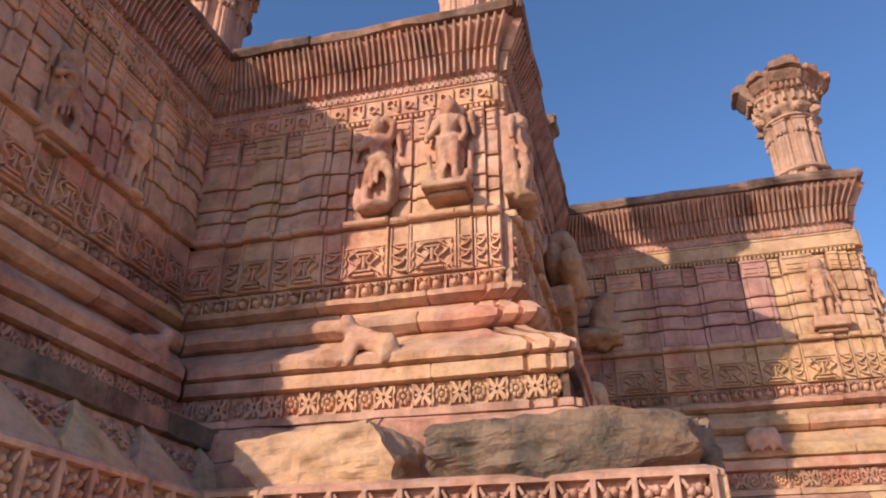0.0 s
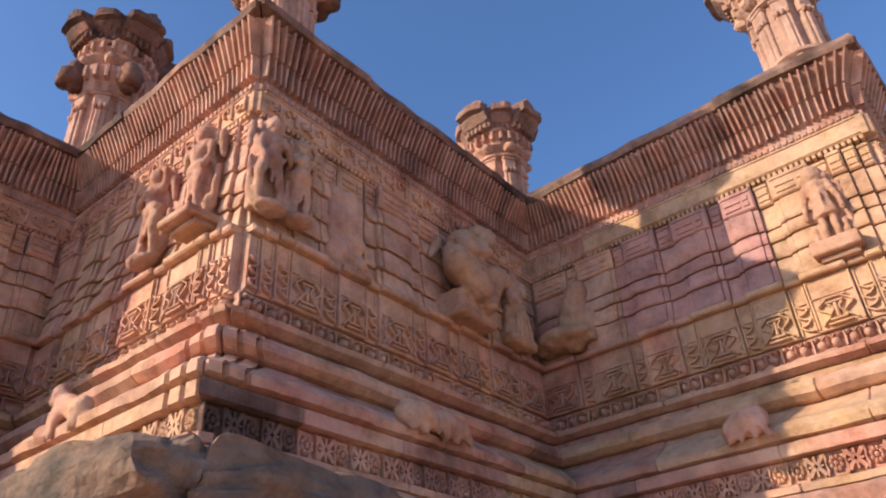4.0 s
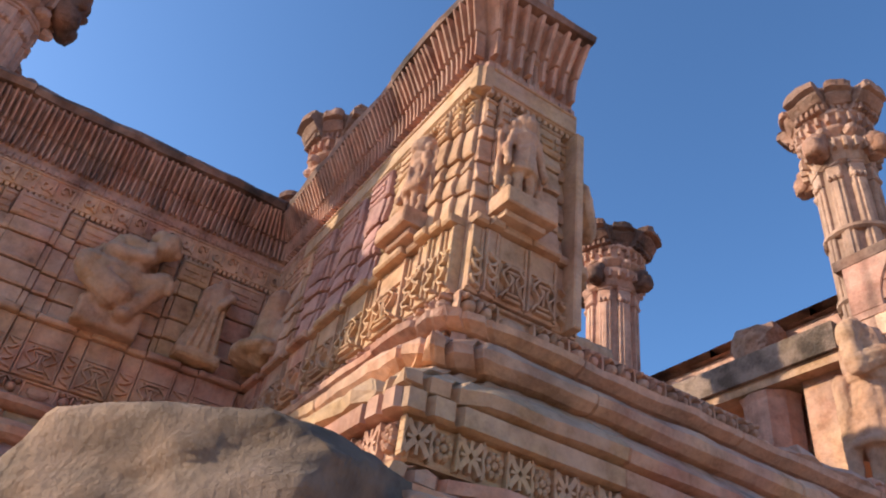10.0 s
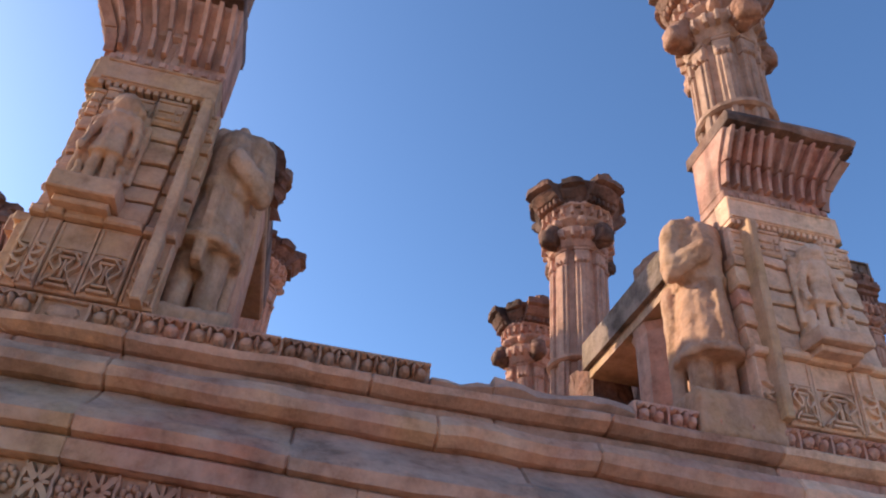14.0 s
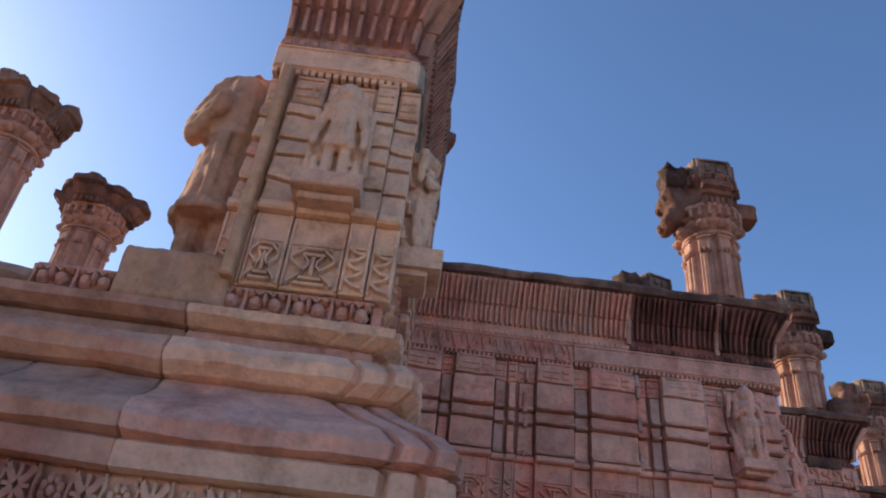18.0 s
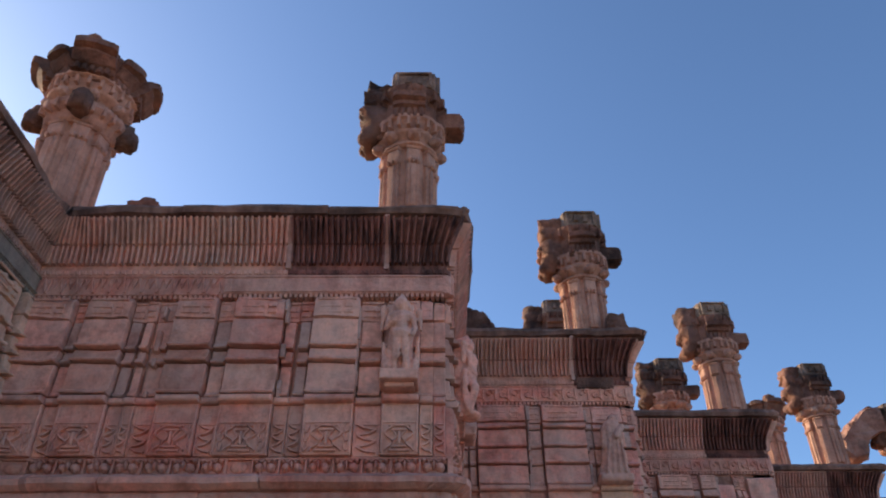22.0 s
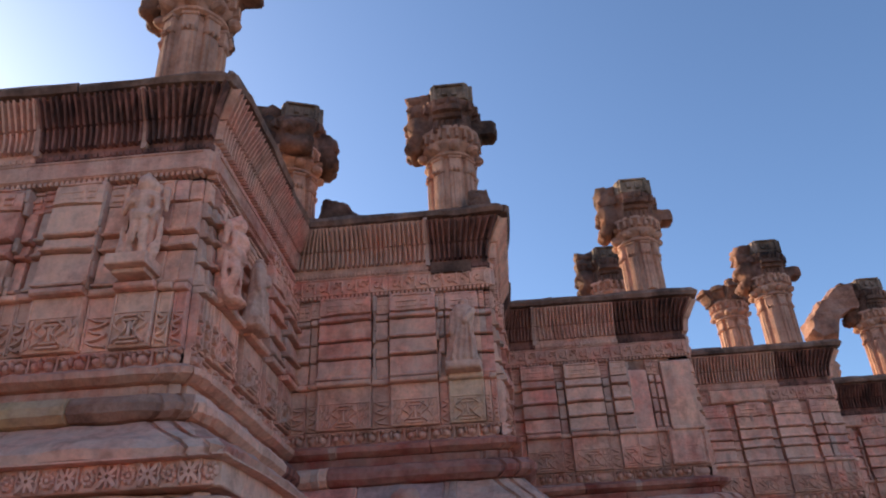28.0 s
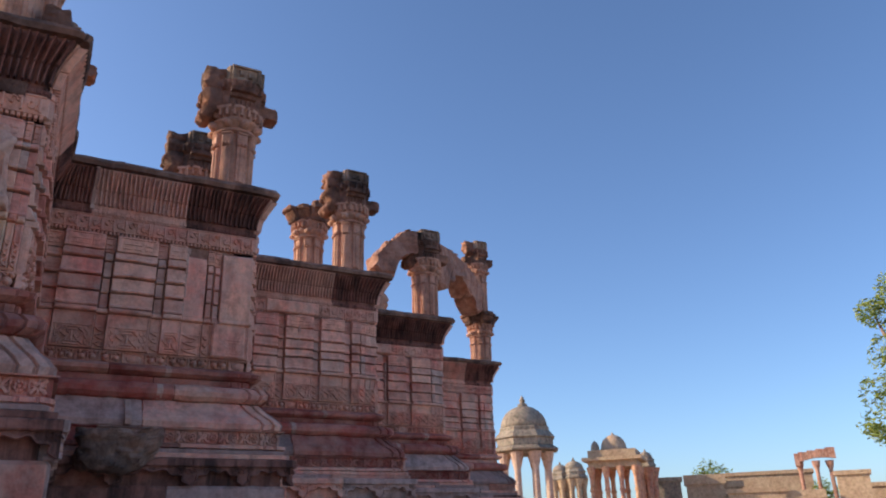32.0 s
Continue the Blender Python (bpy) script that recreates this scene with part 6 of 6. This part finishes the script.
for x, y, z, a, b, c, sd in ((1.12, 5.86, 3.53, 0.18, 0.20, 0.09, 41), (1.15, 5.80, 3.40, 0.14, 0.14, 0.07, 42)):
    s = Soup()
    lump(s, (x, y, z), (a, b, c), sd, 0.3, 24, 16, 0.7)
    tagged(s.build("bracket_stone", CROWN), "dark broken bracket stone projecting behind the pier", "bracket")

# ---- porch eaves ----
for y0, y1, nm in ((7.90, 8.30, "n"), (5.50, 6.02, "s")):
    s = Soup()
    s.box(lambda u, d, z: (u, d, z), 0.12, 1.36, y0, y1, 3.41, 3.58, 0.025)
    e = tagged(s.build("eave_slab", TOPSTONE), "weathered flat stone eave slab inside the porch", "eave")
    # Underside in ochre: warm bounced light put into its colour.
    s = Soup()
    s.box(lambda u, d, z: (u, d, z), 0.15, 1.36, y0 + 0.03, y1, 3.35, 3.41, 0.01)
    s.build("eave_beam", OCHRE, e)
    yc = (y0 + y1) / 2
    s = Soup()
    ring_mesh(s, (0.78, yc, 2.41), [(0.17, 0), (0.16, 0.6), (0.17, 0.89), (0.19, 0.93)], 20, star, 0.08, 3)
    s.build("dwarf_column", SHAFT, e)
    s = Soup()
    s.box(lambda u, d, z: (u, d, z), 1.05, 1.30, y0 + 0.12, y1, 2.41, 3.35, 0.02)
    s.build("dwarf_pier", PINK, e)

# ---- loose and broken stones ----
def rock(c, size, seed, rough, label, material, square=0.75, name="boulder", smooth=False, cuts=14, relief=0.02, turn=0.0):
    """A broken stone: a squared ball, split by fracture planes and roughened."""
    r = random.Random(int(seed * 10))
    s = Soup()
    lump(s, (0, 0, 0), (1, 1, 1), seed, rough, 64, 40, square)
    planes = []
    for _ in range(cuts):
        v = Vector((r.gauss(0, 1), r.gauss(0, 1), r.gauss(0, 0.8))).normalized()
        planes.append((v, r.uniform(0.8, 1.02) * (abs(v.x) + abs(v.y) + abs(v.z)) * 0.72))
    out = []
    for q in s.v:
        v = Vector(q)
        for pn, lim in planes:
            k = v.dot(pn) - lim
            if k > 0:
                v -= pn * k * 0.92
        ex, ey = v.x * size[0], v.y * size[1]
        x, y, z = c[0] + ex * math.cos(turn) - ey * math.sin(turn), c[1] + ex * math.sin(turn) + ey * math.cos(turn), c[2] + v.z * size[2]
        f = relief
        k = 1 - abs(noise.noise(Vector((x * 6 + seed, y * 6, z * 9)))) * 2
        x += v.x * k * f * 0.8 + wear(x, y, z, f * 0.6, 21.0)
        y += v.y * k * f * 0.8 + wear(x + 5, y, z, f * 0.6, 21.0)
        z += v.z * k * f * 0.5 + wear(x, y + 5, z, f * 0.6, 16.0)
        out.append((x, y, z))
    s.v = out
    return tagged(s.build(name, material, smooth=smooth), label, "rock")


rock((-0.87, 2.68, 1.585), (0.29, 0.20, 0.105), 5.0, 0.08, "broken ochre stone block on the plinth shelf", OCHRE, 0.95, "stone_block", cuts=6, relief=0.012)
rock((-0.07, 2.68, 1.585), (0.40, 0.22, 0.125), 2.2, 0.15, "rough grey-green boulder lying on the plinth shelf", BOULDER)
rock((0.19, 3.10, 1.53), (0.20, 0.44, 0.13), 8.1, 0.16, "dark rough boulder lying along the plinth shelf", BOULDER)
rock((2.21, 4.68, 1.50), (0.38, 0.21, 0.135), 12.4, 0.14, "rounded weathered brown boulder lying on the plinth corner", BROWNROCK, 0.6, smooth=True, cuts=7, turn=0.68, relief=0.02)
rock((2.44, 5.12, 1.51), (0.10, 0.26, 0.05), 4.9, 0.14, "low pale stone lying on the plinth shelf beside a boulder", PINK, 0.7, "stone_block", smooth=True, cuts=6)

# The near plinth's sloping course with its row of pointed leaves under a grey slab.
wl, pl, L = W["s1"]
r = random.Random(77)
for u0, u1 in spans(L, 0.4, 0.7, r):
    s = Soup()
    sweep(s, pl, [(0.62, 1.607), (0.60, 1.63), (0.54, 1.69), (0.485, 1.75), (0.47, 1.785)], u0, u1, 1 if u0 < 0.01 else 0, -1 if u1 > L - 0.01 else 0, 0.08, 0.006, back=0.2)
    for k in range(int((u1 - u0) / 0.055)):
        c = u0 + 0.03 + k * 0.055
        for q in range(3):
            s.bar(lambda u, d, z: pl(u, 0.62 - (z - 1.61) * 0.86 + d, z), [(c + 0.018 * math.cos(a + q), 1.70 + 0.026 * q + 0.012 * math.sin(a + q)) for a in (0, 0.9, 1.8, 2.7, 3.6, 4.5)], 0.008, -0.004, 0.012)
    s.build("leaf_course_block", PINK, wl)
for u0, u1 in spans(L, 0.3, 0.55, r):
    s = Soup()
    sweep(s, pl, [(0.47, 1.785), (0.50, 1.79), (0.505, 1.855), (0.45, 1.866)], u0, u1, 1 if u0 < 0.01 else 0, -1 if u1 > L - 0.01 else 0, 0.07, 0.012, back=0.2)
    s.build("slab_block", chooser(BOULDER, COPING, 0.4, r), wl)
for u in (0.06, 0.39, 0.71, 1.06):
    s = Soup()
    pts = [(-0.165, 0.0), (-0.15, 0.22), (-0.12, 0.34), (-0.085, 0.52), (-0.05, 0.70), (-0.02, 0.92), (0.0, 1.02), (0.02, 0.92), (0.05, 0.70), (0.085, 0.52), (0.12, 0.34), (0.15, 0.22), (0.165, 0.0)]

    def onslope(v, f, d, u=u):
        return pl(u + v, 0.62 - 0.155 * f + d, 1.607 + 0.178 * f)

    n = len(pts)
    rim = [onslope(v + 0.008 * (-1) ** k, f, -0.02) for k, (v, f) in enumerate(pts)]
    edge = [onslope(v, f, 0.03) for v, f in pts]
    inner = [onslope(v * 0.86, f * 0.9, 0.032) for v, f in pts]
    dish = [onslope(v * 0.6, f * 0.72, 0.05) for v, f in pts]
    s.add(rim + edge + inner + dish, [tuple(range(3 * n, 4 * n))] + [(o + k, o + (k + 1) % n, o + n + (k + 1) % n, o + n + k) for o in (0, n, 2 * n) for k in range(n)])
    s.build("leaf_stone", OCHRE, wl, "ochre leaf-shaped carving")

# Added in place of a far pillar's capital that should rise above the eave.
rock((0.70, 8.17, 3.75), (0.15, 0.12, 0.18), 5.7, 0.2, "brown lump on the porch eave slab, standing in for a far pillar's capital", BROWNCAP, 0.8, "stone_lump")
rock((-0.06, 8.12, 2.965), (0.21, 0.16, 0.55), 6.3, 0.08, "dark broken stone stump standing behind the porch eave", CROWN, 0.95, "stone_block", cuts=8, relief=0.02)

rock((-2.3, 11.06, 4.11), (0.13, 0.17, 0.19), 7.7, 0.2, "dark broken capital stone lying on the parapet top", CROWN, 0.8, "stone_lump")

rock((-1.3, 11.56, 1.62), (0.17, 0.14, 0.12), 9.3, 0.25, "broken carved stone in the corner of the shaded shelf", SLATE, 0.9, "stone_block", cuts=8, relief=0.03)
rock((-3.28, 12.86, 1.76), (0.13, 0.24, 0.12), 3.6, 0.2, "dark broken scroll stone on the shaded shelf", COPING, 0.9, "stone_block", cuts=8, relief=0.03)

rock((-2.01, 12.13, 4.02), (0.09, 0.09, 0.1), 6.6, 0.2, "broken stone beside a pillar on the parapet corner", CROWN, 0.8, "stone_lump")

# Broken lumps along the parapet top.
for x, y, z, a, b, c, sd in ((-0.60, 10.1, 3.99, 0.16, 0.12, 0.05, 1), (-0.5, 4.35, 3.99, 0.2, 0.12, 0.06, 6)):
    rock((x, y, z), (a, b, c), sd, 0.25, "broken dark stone lump on the parapet top", COPING, name="stone_lump")

# ---- torana arch ----
def arch_limb(x, y, ang, outline, half, seed, name, label):
    """A cusped limb of an arch: its outline of (out, up) given a worn thickness."""
    s = Soup()
    arm(s, ang, outline, half, seed, 0.03, (x, y, 0))
    return tagged(s.build(name, TORANA, smooth=False), label, "arch")


arch_limb(-6.75, 16.96, math.atan2(2.16, -2.09), [(0.15, 5.22), (0.15, 4.62), (0.42, 4.54), (0.6, 4.62), (0.66, 4.78), (0.84, 4.78), (0.95, 4.95), (1.4, 5.06), (1.72, 4.98), (1.86, 4.86), (2.05, 4.92), (2.2, 4.8), (2.42, 4.7), (2.72, 4.82), (2.72, 5.22), (2.2, 5.36), (1.5, 5.40), (0.8, 5.34)], 0.17, 3, "torana_arch", "cusped stone arch springing between two pillars")
arch_limb(-6.75, 16.96, -math.pi / 2, [(0.15, 5.28), (0.4, 5.22), (0.65, 5.04), (0.82, 4.8), (0.86, 4.62), (0.72, 4.52), (0.54, 4.56), (0.47, 4.76), (0.3, 4.9), (0.15, 4.92)], 0.17, 5, "arch_stub", "broken springer of a stone arch on a pillar")
rock((-6.74, 16.05, 4.16), (0.2, 0.3, 0.24), 4.4, 0.25, "fallen arch stone on the parapet", SHAFT, name="stone_block")

# ---- far pavilions, walls and trees ----
def chhatri(x, y, z, w, eave, top, label, mats, n=8, turn=0.0, dome_mat=None):
    """A domed kiosk: plinth, ring of pillars, wide eave, drum, dome and finial."""
    e = new("domed_pavilion")
    e.location = (x, y, z)
    e.rotation_euler = (0, 0, turn)
    tagged(e, label, "pavilion", "domed pavilions")
    h = eave - z
    t = top - eave
    r0 = w / 2
    s = Soup()
    ring_mesh(s, (0, 0, 0), [(r0 * 1.25, -0.3), (r0 * 1.25, h * 0.32), (r0 * 1.18, h * 0.34), (r0 * 1.18, h * 0.38)], n, None, 0.01)
    s.build("plinth", mats[0], e)
    for k in range(n):
        a = 2 * math.pi * (k + 0.5) / n
        s = Soup()
        c = (r0 * 0.82 * math.cos(a), r0 * 0.82 * math.sin(a), h * 0.38)
        ring_mesh(s, c, [(0.25, 0), (0.25, 0.25), (0.18, 0.3), (0.165, h * 0.46), (0.27, h * 0.54), (0.36, h * 0.6)], 10)
        s.build("pillar", mats[0], e)
    s = Soup()
    ring_mesh(s, (0, 0, h * 0.97), [(r0 * 0.95, 0), (r0 * 0.97, h * 0.03), (r0 * 1.22, h * 0.02), (r0 * 1.24, h * 0.035), (r0 * 1.0, h * 0.075)], n)
    s.build("eave", mats[1], e)
    s = Soup()
    ring_mesh(s, (0, 0, h * 1.04), [(r0 * 1.06, 0), (r0 * 1.06, t * 0.12), (r0 * 1.14, t * 0.14), (r0 * 1.1, t * 0.17), (r0 * 0.94, t * 0.27), (r0 * 0.94, t * 0.33), (r0 * 0.86, t * 0.35)], n)
    s.build("drum", mats[1], e)
    s = Soup()
    R = r0 * 0.84
    ring_mesh(s, (0, 0, h * 1.04 + t * 0.34), [(R * math.cos(q * math.pi / 18), t * 0.42 * math.sin(q * math.pi / 18)) for q in range(9)] + [(R * 0.06, t * 0.425)], 24)
    s.build("dome", dome_mat or mats[1], e, smooth=True)
    s = Soup()
    ring_mesh(s, (0, 0, h * 1.04 + t * 0.74), [(R * 0.2, 0), (R * 0.22, t * 0.05), (R * 0.1, t * 0.08), (R * 0.13, t * 0.13), (R * 0.02, t * 0.22)], 10)
    s.build("finial", mats[1], e)
    return e


chhatri(-30.8, 34.95, -0.4, 2.9, 5.18, 7.92, "large grey-domed pavilion of pale stone pillars", (LIMEPINK, GREYSTONE), 8, 0.2)
def pavilion(x, y, z, w, roof, top, turn, label):
    """A square kiosk on rows of pillars, with a flat stone roof, a central dome and small corner domes."""
    e = new("domed_pavilion")
    e.location = (x, y, z)
    e.rotation_euler = (0, 0, radians(turn))
    tagged(e, label, "pavilion", "domed pavilions")
    h, r0 = roof - z, w / 2
    ident = lambda u, d, zz: (u, d, zz)
    s = Soup()
    s.box(ident, -r0 - 0.2, r0 + 0.2, -r0 - 0.2, r0 + 0.2, -0.3, h * 0.24, 0.05)
    s.build("plinth", PINK, e)
    for i in range(4):
        for j in range(4):
            if i in (1, 2) and j in (1, 2):
                continue
            s = Soup()
            ring_mesh(s, ((i - 1.5) * w / 3, (j - 1.5) * w / 3, h * 0.24), [(0.18, 0), (0.18, 0.25), (0.125, 0.32), (0.115, h * 0.48), (0.155, h * 0.5), (0.115, h * 0.53), (0.115, h * 0.62), (0.2, h * 0.7), (0.22, h * 0.74)], 10)
            s.build("pillar", PINK, e)
    s = Soup()
    s.box(ident, -r0 - 0.12, r0 + 0.12, -r0 - 0.12, r0 + 0.12, h * 0.97, h * 1.04, 0.03)
    s.build("beam", CREAM, e)
    s = Soup()
    s.box(ident, -r0 - 0.38, r0 + 0.38, -r0 - 0.38, r0 + 0.38, h * 1.04, h * 1.075, 0.05)
    s.build("eave", CREAM, e)
    s = Soup()
    s.box(ident, -r0 - 0.1, r0 + 0.1, -r0 - 0.1, r0 + 0.1, h * 1.075, h * 1.15, 0.05)
    s.build("parapet", CREAM, e)
    t = top - z - h * 1.15
    for cx, cy, R, tt, mat in ((0, 0, r0 * 0.6, t, CREAM), (-r0 * 0.8, -r0 * 0.55, r0 * 0.2, t * 0.6, GREYSTONE)):
        s = Soup()
        ring_mesh(s, (cx, cy, h * 1.15), [(R * 1.06, 0), (R * 1.06, tt * 0.14), (R, tt * 0.15)] + [(R * math.cos(q * math.pi / 18), tt * (0.15 + 0.72 * math.sin(q * math.pi / 18))) for q in range(1, 9)] + [(R * 0.1, tt * 0.87), (R * 0.12, tt * 0.92), (R * 0.02, tt)], 20)
        s.build("dome", mat, e, smooth=True)
    return e


pavilion(-28.25, 38.65, -0.4, 2.15, 4.29, 5.94, 42, "square sunlit pavilion on reddish pillars with cream dome")
chhatri(-28.9, 41.3, -0.4, 0.85, 4.36, 5.1, "small kiosk with grey dome beside a square pavilion", (PINK, GREYSTONE), 6, 0.0)
chhatri(-42.6, 45.9, -0.4, 1.3, 4.75, 5.8, "distant grey-domed pavilion behind the others", (CREAM, GREYSTONE), 6, 0.0)
chhatri(-42.0, 46.65, -0.4, 1.6, 4.82, 6.05, "distant grey-domed pavilion behind the others", (CREAM, GREYSTONE), 8, 0.1)


def far_house(x, y, w, d, z1, turn, label, material, opening=True, parapet=0.2):
    e = new("ruined_building")
    e.location = (x, y, -0.6)
    e.rotation_euler = (0, 0, radians(turn))
    tagged(e, label, "building", "far ruined walls")
    h = z1 + 0.6
    s = Soup()
    s.box(lambda u, dd, z: (u, dd, z), -w / 2, w / 2, -d / 2, d / 2, 0, h - parapet, 0.05)
    s.build("wall", material, e)
    s = Soup()
    s.box(lambda u, dd, z: (u, dd, z), -w / 2 - 0.1, w / 2 + 0.1, -d / 2 - 0.1, d / 2 + 0.1, h - parapet, h, 0.05)
    s.build("parapet", material, e)
    if opening:
        # No opening is cut: the unlit inside is a dark-coloured panel.
        s = Soup()
        s.box(lambda u, dd, z: (u, -dd, z), -0.3 * w, -0.3 * w + 0.9, d / 2 - 0.3, d / 2 + 0.012, h * 0.35, h * 0.62, 0.0)
        s.build("window", COPING, e)
    return e


far_house(-29.4, 42.95, 1.6, 1.6, 3.8, 46, "grey rubble wall of a ruined building", GREYSTONE)
far_house(-27.9, 44.35, 1.9, 1.4, 3.86, 43, "cream broken masonry block", CREAM, False, 0.5)
far_house(-27.1, 45.3, 1.2, 1.2, 3.5, 43, "broken end of a cream masonry wall", CREAM, False, 0.3)
far_house(-29.3, 51.1, 4.6, 3.0, 4.2, 39, "long low cream ruin house", CREAM)
far_house(-24.8, 44.5, 2.6, 1.6, 2.97, 40, "low cream ruin wall in sun", CREAM, False)
far_house(-23.2, 45.85, 1.8, 1.2, 2.8, 38, "low broken cream wall", CREAM, False, 0.4)
far_house(-21.65, 47.65, 1.4, 1.2, 3.62, 36, "tall cream pedestal beside a standing gateway", CREAM, False)
far_house(-21.5, 51.8, 4.2, 2.0, 3.15, 33, "low ruin wall at the edge of the site", CREAM, False)

gate = new("ruined_gateway")
gate.location = (-24.3, 48.65, -0.6)
gate.rotation_euler = (0, 0, radians(36))
gate.scale = (0.76, 0.76, 1.32)
tagged(gate, "roofless stone gateway with a carved lintel on three posts", "gateway")
for u in (-0.95, 0.1, 0.95):
    s = Soup()
    ring_mesh(s, (u, 0.3 * abs(u), 0), [(0.22, 0), (0.2, 0.2), (0.15, 0.3), (0.14, 3.4), (0.26, 3.6), (0.3, 3.75)], 8)
    s.build("post", PIERST, gate)
for k in range(9):
    q = k / 8
    s = Soup()
    s.box(lambda u, d, z: (u, d, z), -1.2 + 2.3 * q, -1.2 + 2.3 * q + 0.3, -0.25, 0.3, 3.70 + 0.10 * math.sin(math.pi * q) - 0.12 * (q < 0.1) + 0.12 * q, 4.06 + 0.16 * q + 0.03 * (k % 2), 0.03)
    s.build("lintel_stone", PIERST, gate)

m = bpy.data.materials.new("sunlit_foliage")
m.use_nodes = True
nt = m.node_tree
geo = nt.nodes.new("ShaderNodeNewGeometry")
leafc = ramp(nt, [(0.0, (0.06, 0.10, 0.02)), (0.5, (0.17, 0.25, 0.05)), (1.0, (0.33, 0.38, 0.09))])
nt.links.new(geo.outputs["Random Per Island"], leafc.inputs[0])
nt.links.new(leafc.outputs[0], nt.nodes["Principled BSDF"].inputs["Base Color"])
nt.nodes["Principled BSDF"].inputs["Roughness"].default_value = 0.6
nt.nodes["Principled BSDF"].inputs["Transmission Weight"].default_value = 0.0
LEAF = m
BARK = stone("grey_bark", (0.16, 0.12, 0.085), (0.11, 0.085, 0.06), 0.1, 0.2)


def tree(x, y, z, clumps, trunk_h, label, seed, leaf=0.11, count=240):
    """A tapered trunk, limbs to each clump, and clumps of small leaves with gaps between."""
    r = random.Random(seed)
    e = new("tree")
    e.location = (x, y, z)
    tagged(e, label, "tree")
    ident = lambda a, b, c: (a, b, c)
    s = Soup()
    limb(s, ident, (0, 0, -1.2), (0.1, 0.05, trunk_h * 0.5), 0.2, 0.15)
    limb(s, ident, (0.1, 0.05, trunk_h * 0.5), (0, 0, trunk_h), 0.15, 0.1)
    for cx, cy, cz, rr in clumps:
        limb(s, ident, (0, 0, min(trunk_h, cz * 0.8)), (cx * 0.6, cy * 0.6, (cz + min(trunk_h, cz * 0.8)) / 2), 0.07, 0.05)
        limb(s, ident, (cx * 0.6, cy * 0.6, (cz + min(trunk_h, cz * 0.8)) / 2), (cx, cy, cz), 0.05, 0.02)
    s.build("trunk", BARK, e)
    s = Soup()
    for cx, cy, cz, rr in clumps:
        for k in range(int(count * rr)):
            v = Vector((r.gauss(0, 1), r.gauss(0, 1), r.gauss(0, 0.8))).normalized() * rr * r.random() ** 0.45
            if noise.noise((v + Vector((cx, cy, cz))) * 2.2) < -0.12:
                continue
            c = Vector((cx, cy, cz)) + v
            a = Vector((r.gauss(0, 1), r.gauss(0, 1), r.gauss(0, 1))).normalized()
            b = a.orthogonal().normalized()
            q = leaf * r.uniform(0.6, 1.3)
            w = b.cross(a) * q * 0.35
            s.add([tuple(c - a * q), tuple(c + w), tuple(c + a * q), tuple(c - w)], [(0, 1, 2, 3)])
    s.build("crown", LEAF, e)
    return e


tree(-10.1, 33.85, 0.15, [(-0.9, -0.3, 3.6, 0.55), (-0.7, 0.2, 4.6, 0.75), (0.2, -0.2, 5.4, 0.9), (-0.5, 0.1, 2.6, 0.45), (-0.45, 0, 6.9, 0.5), (0.4, 0.2, 7.4, 0.7), (0.9, 0.0, 4.3, 1.0), (0.6, 0.2, 6.1, 0.9)], 5.5, "leafy green tree with open sunlit clumps", 3, 0.085, 1500)
tree(-31.8, 49.1, 0.65, [(0, 0, 3.5, 1.1), (-0.9, 0, 3.1, 0.9), (0.9, 0, 3.1, 0.9), (0.2, 0.2, 2.5, 1.2)], 2.4, "round green tree behind a ruined wall", 4, 0.12, 900)
tree(-26.0, 51.35, 0.55, [(0, 0, 2.6, 0.6), (0.5, 0, 2.3, 0.5)], 2.0, "small bush behind a ruined wall", 5, 0.1, 800)
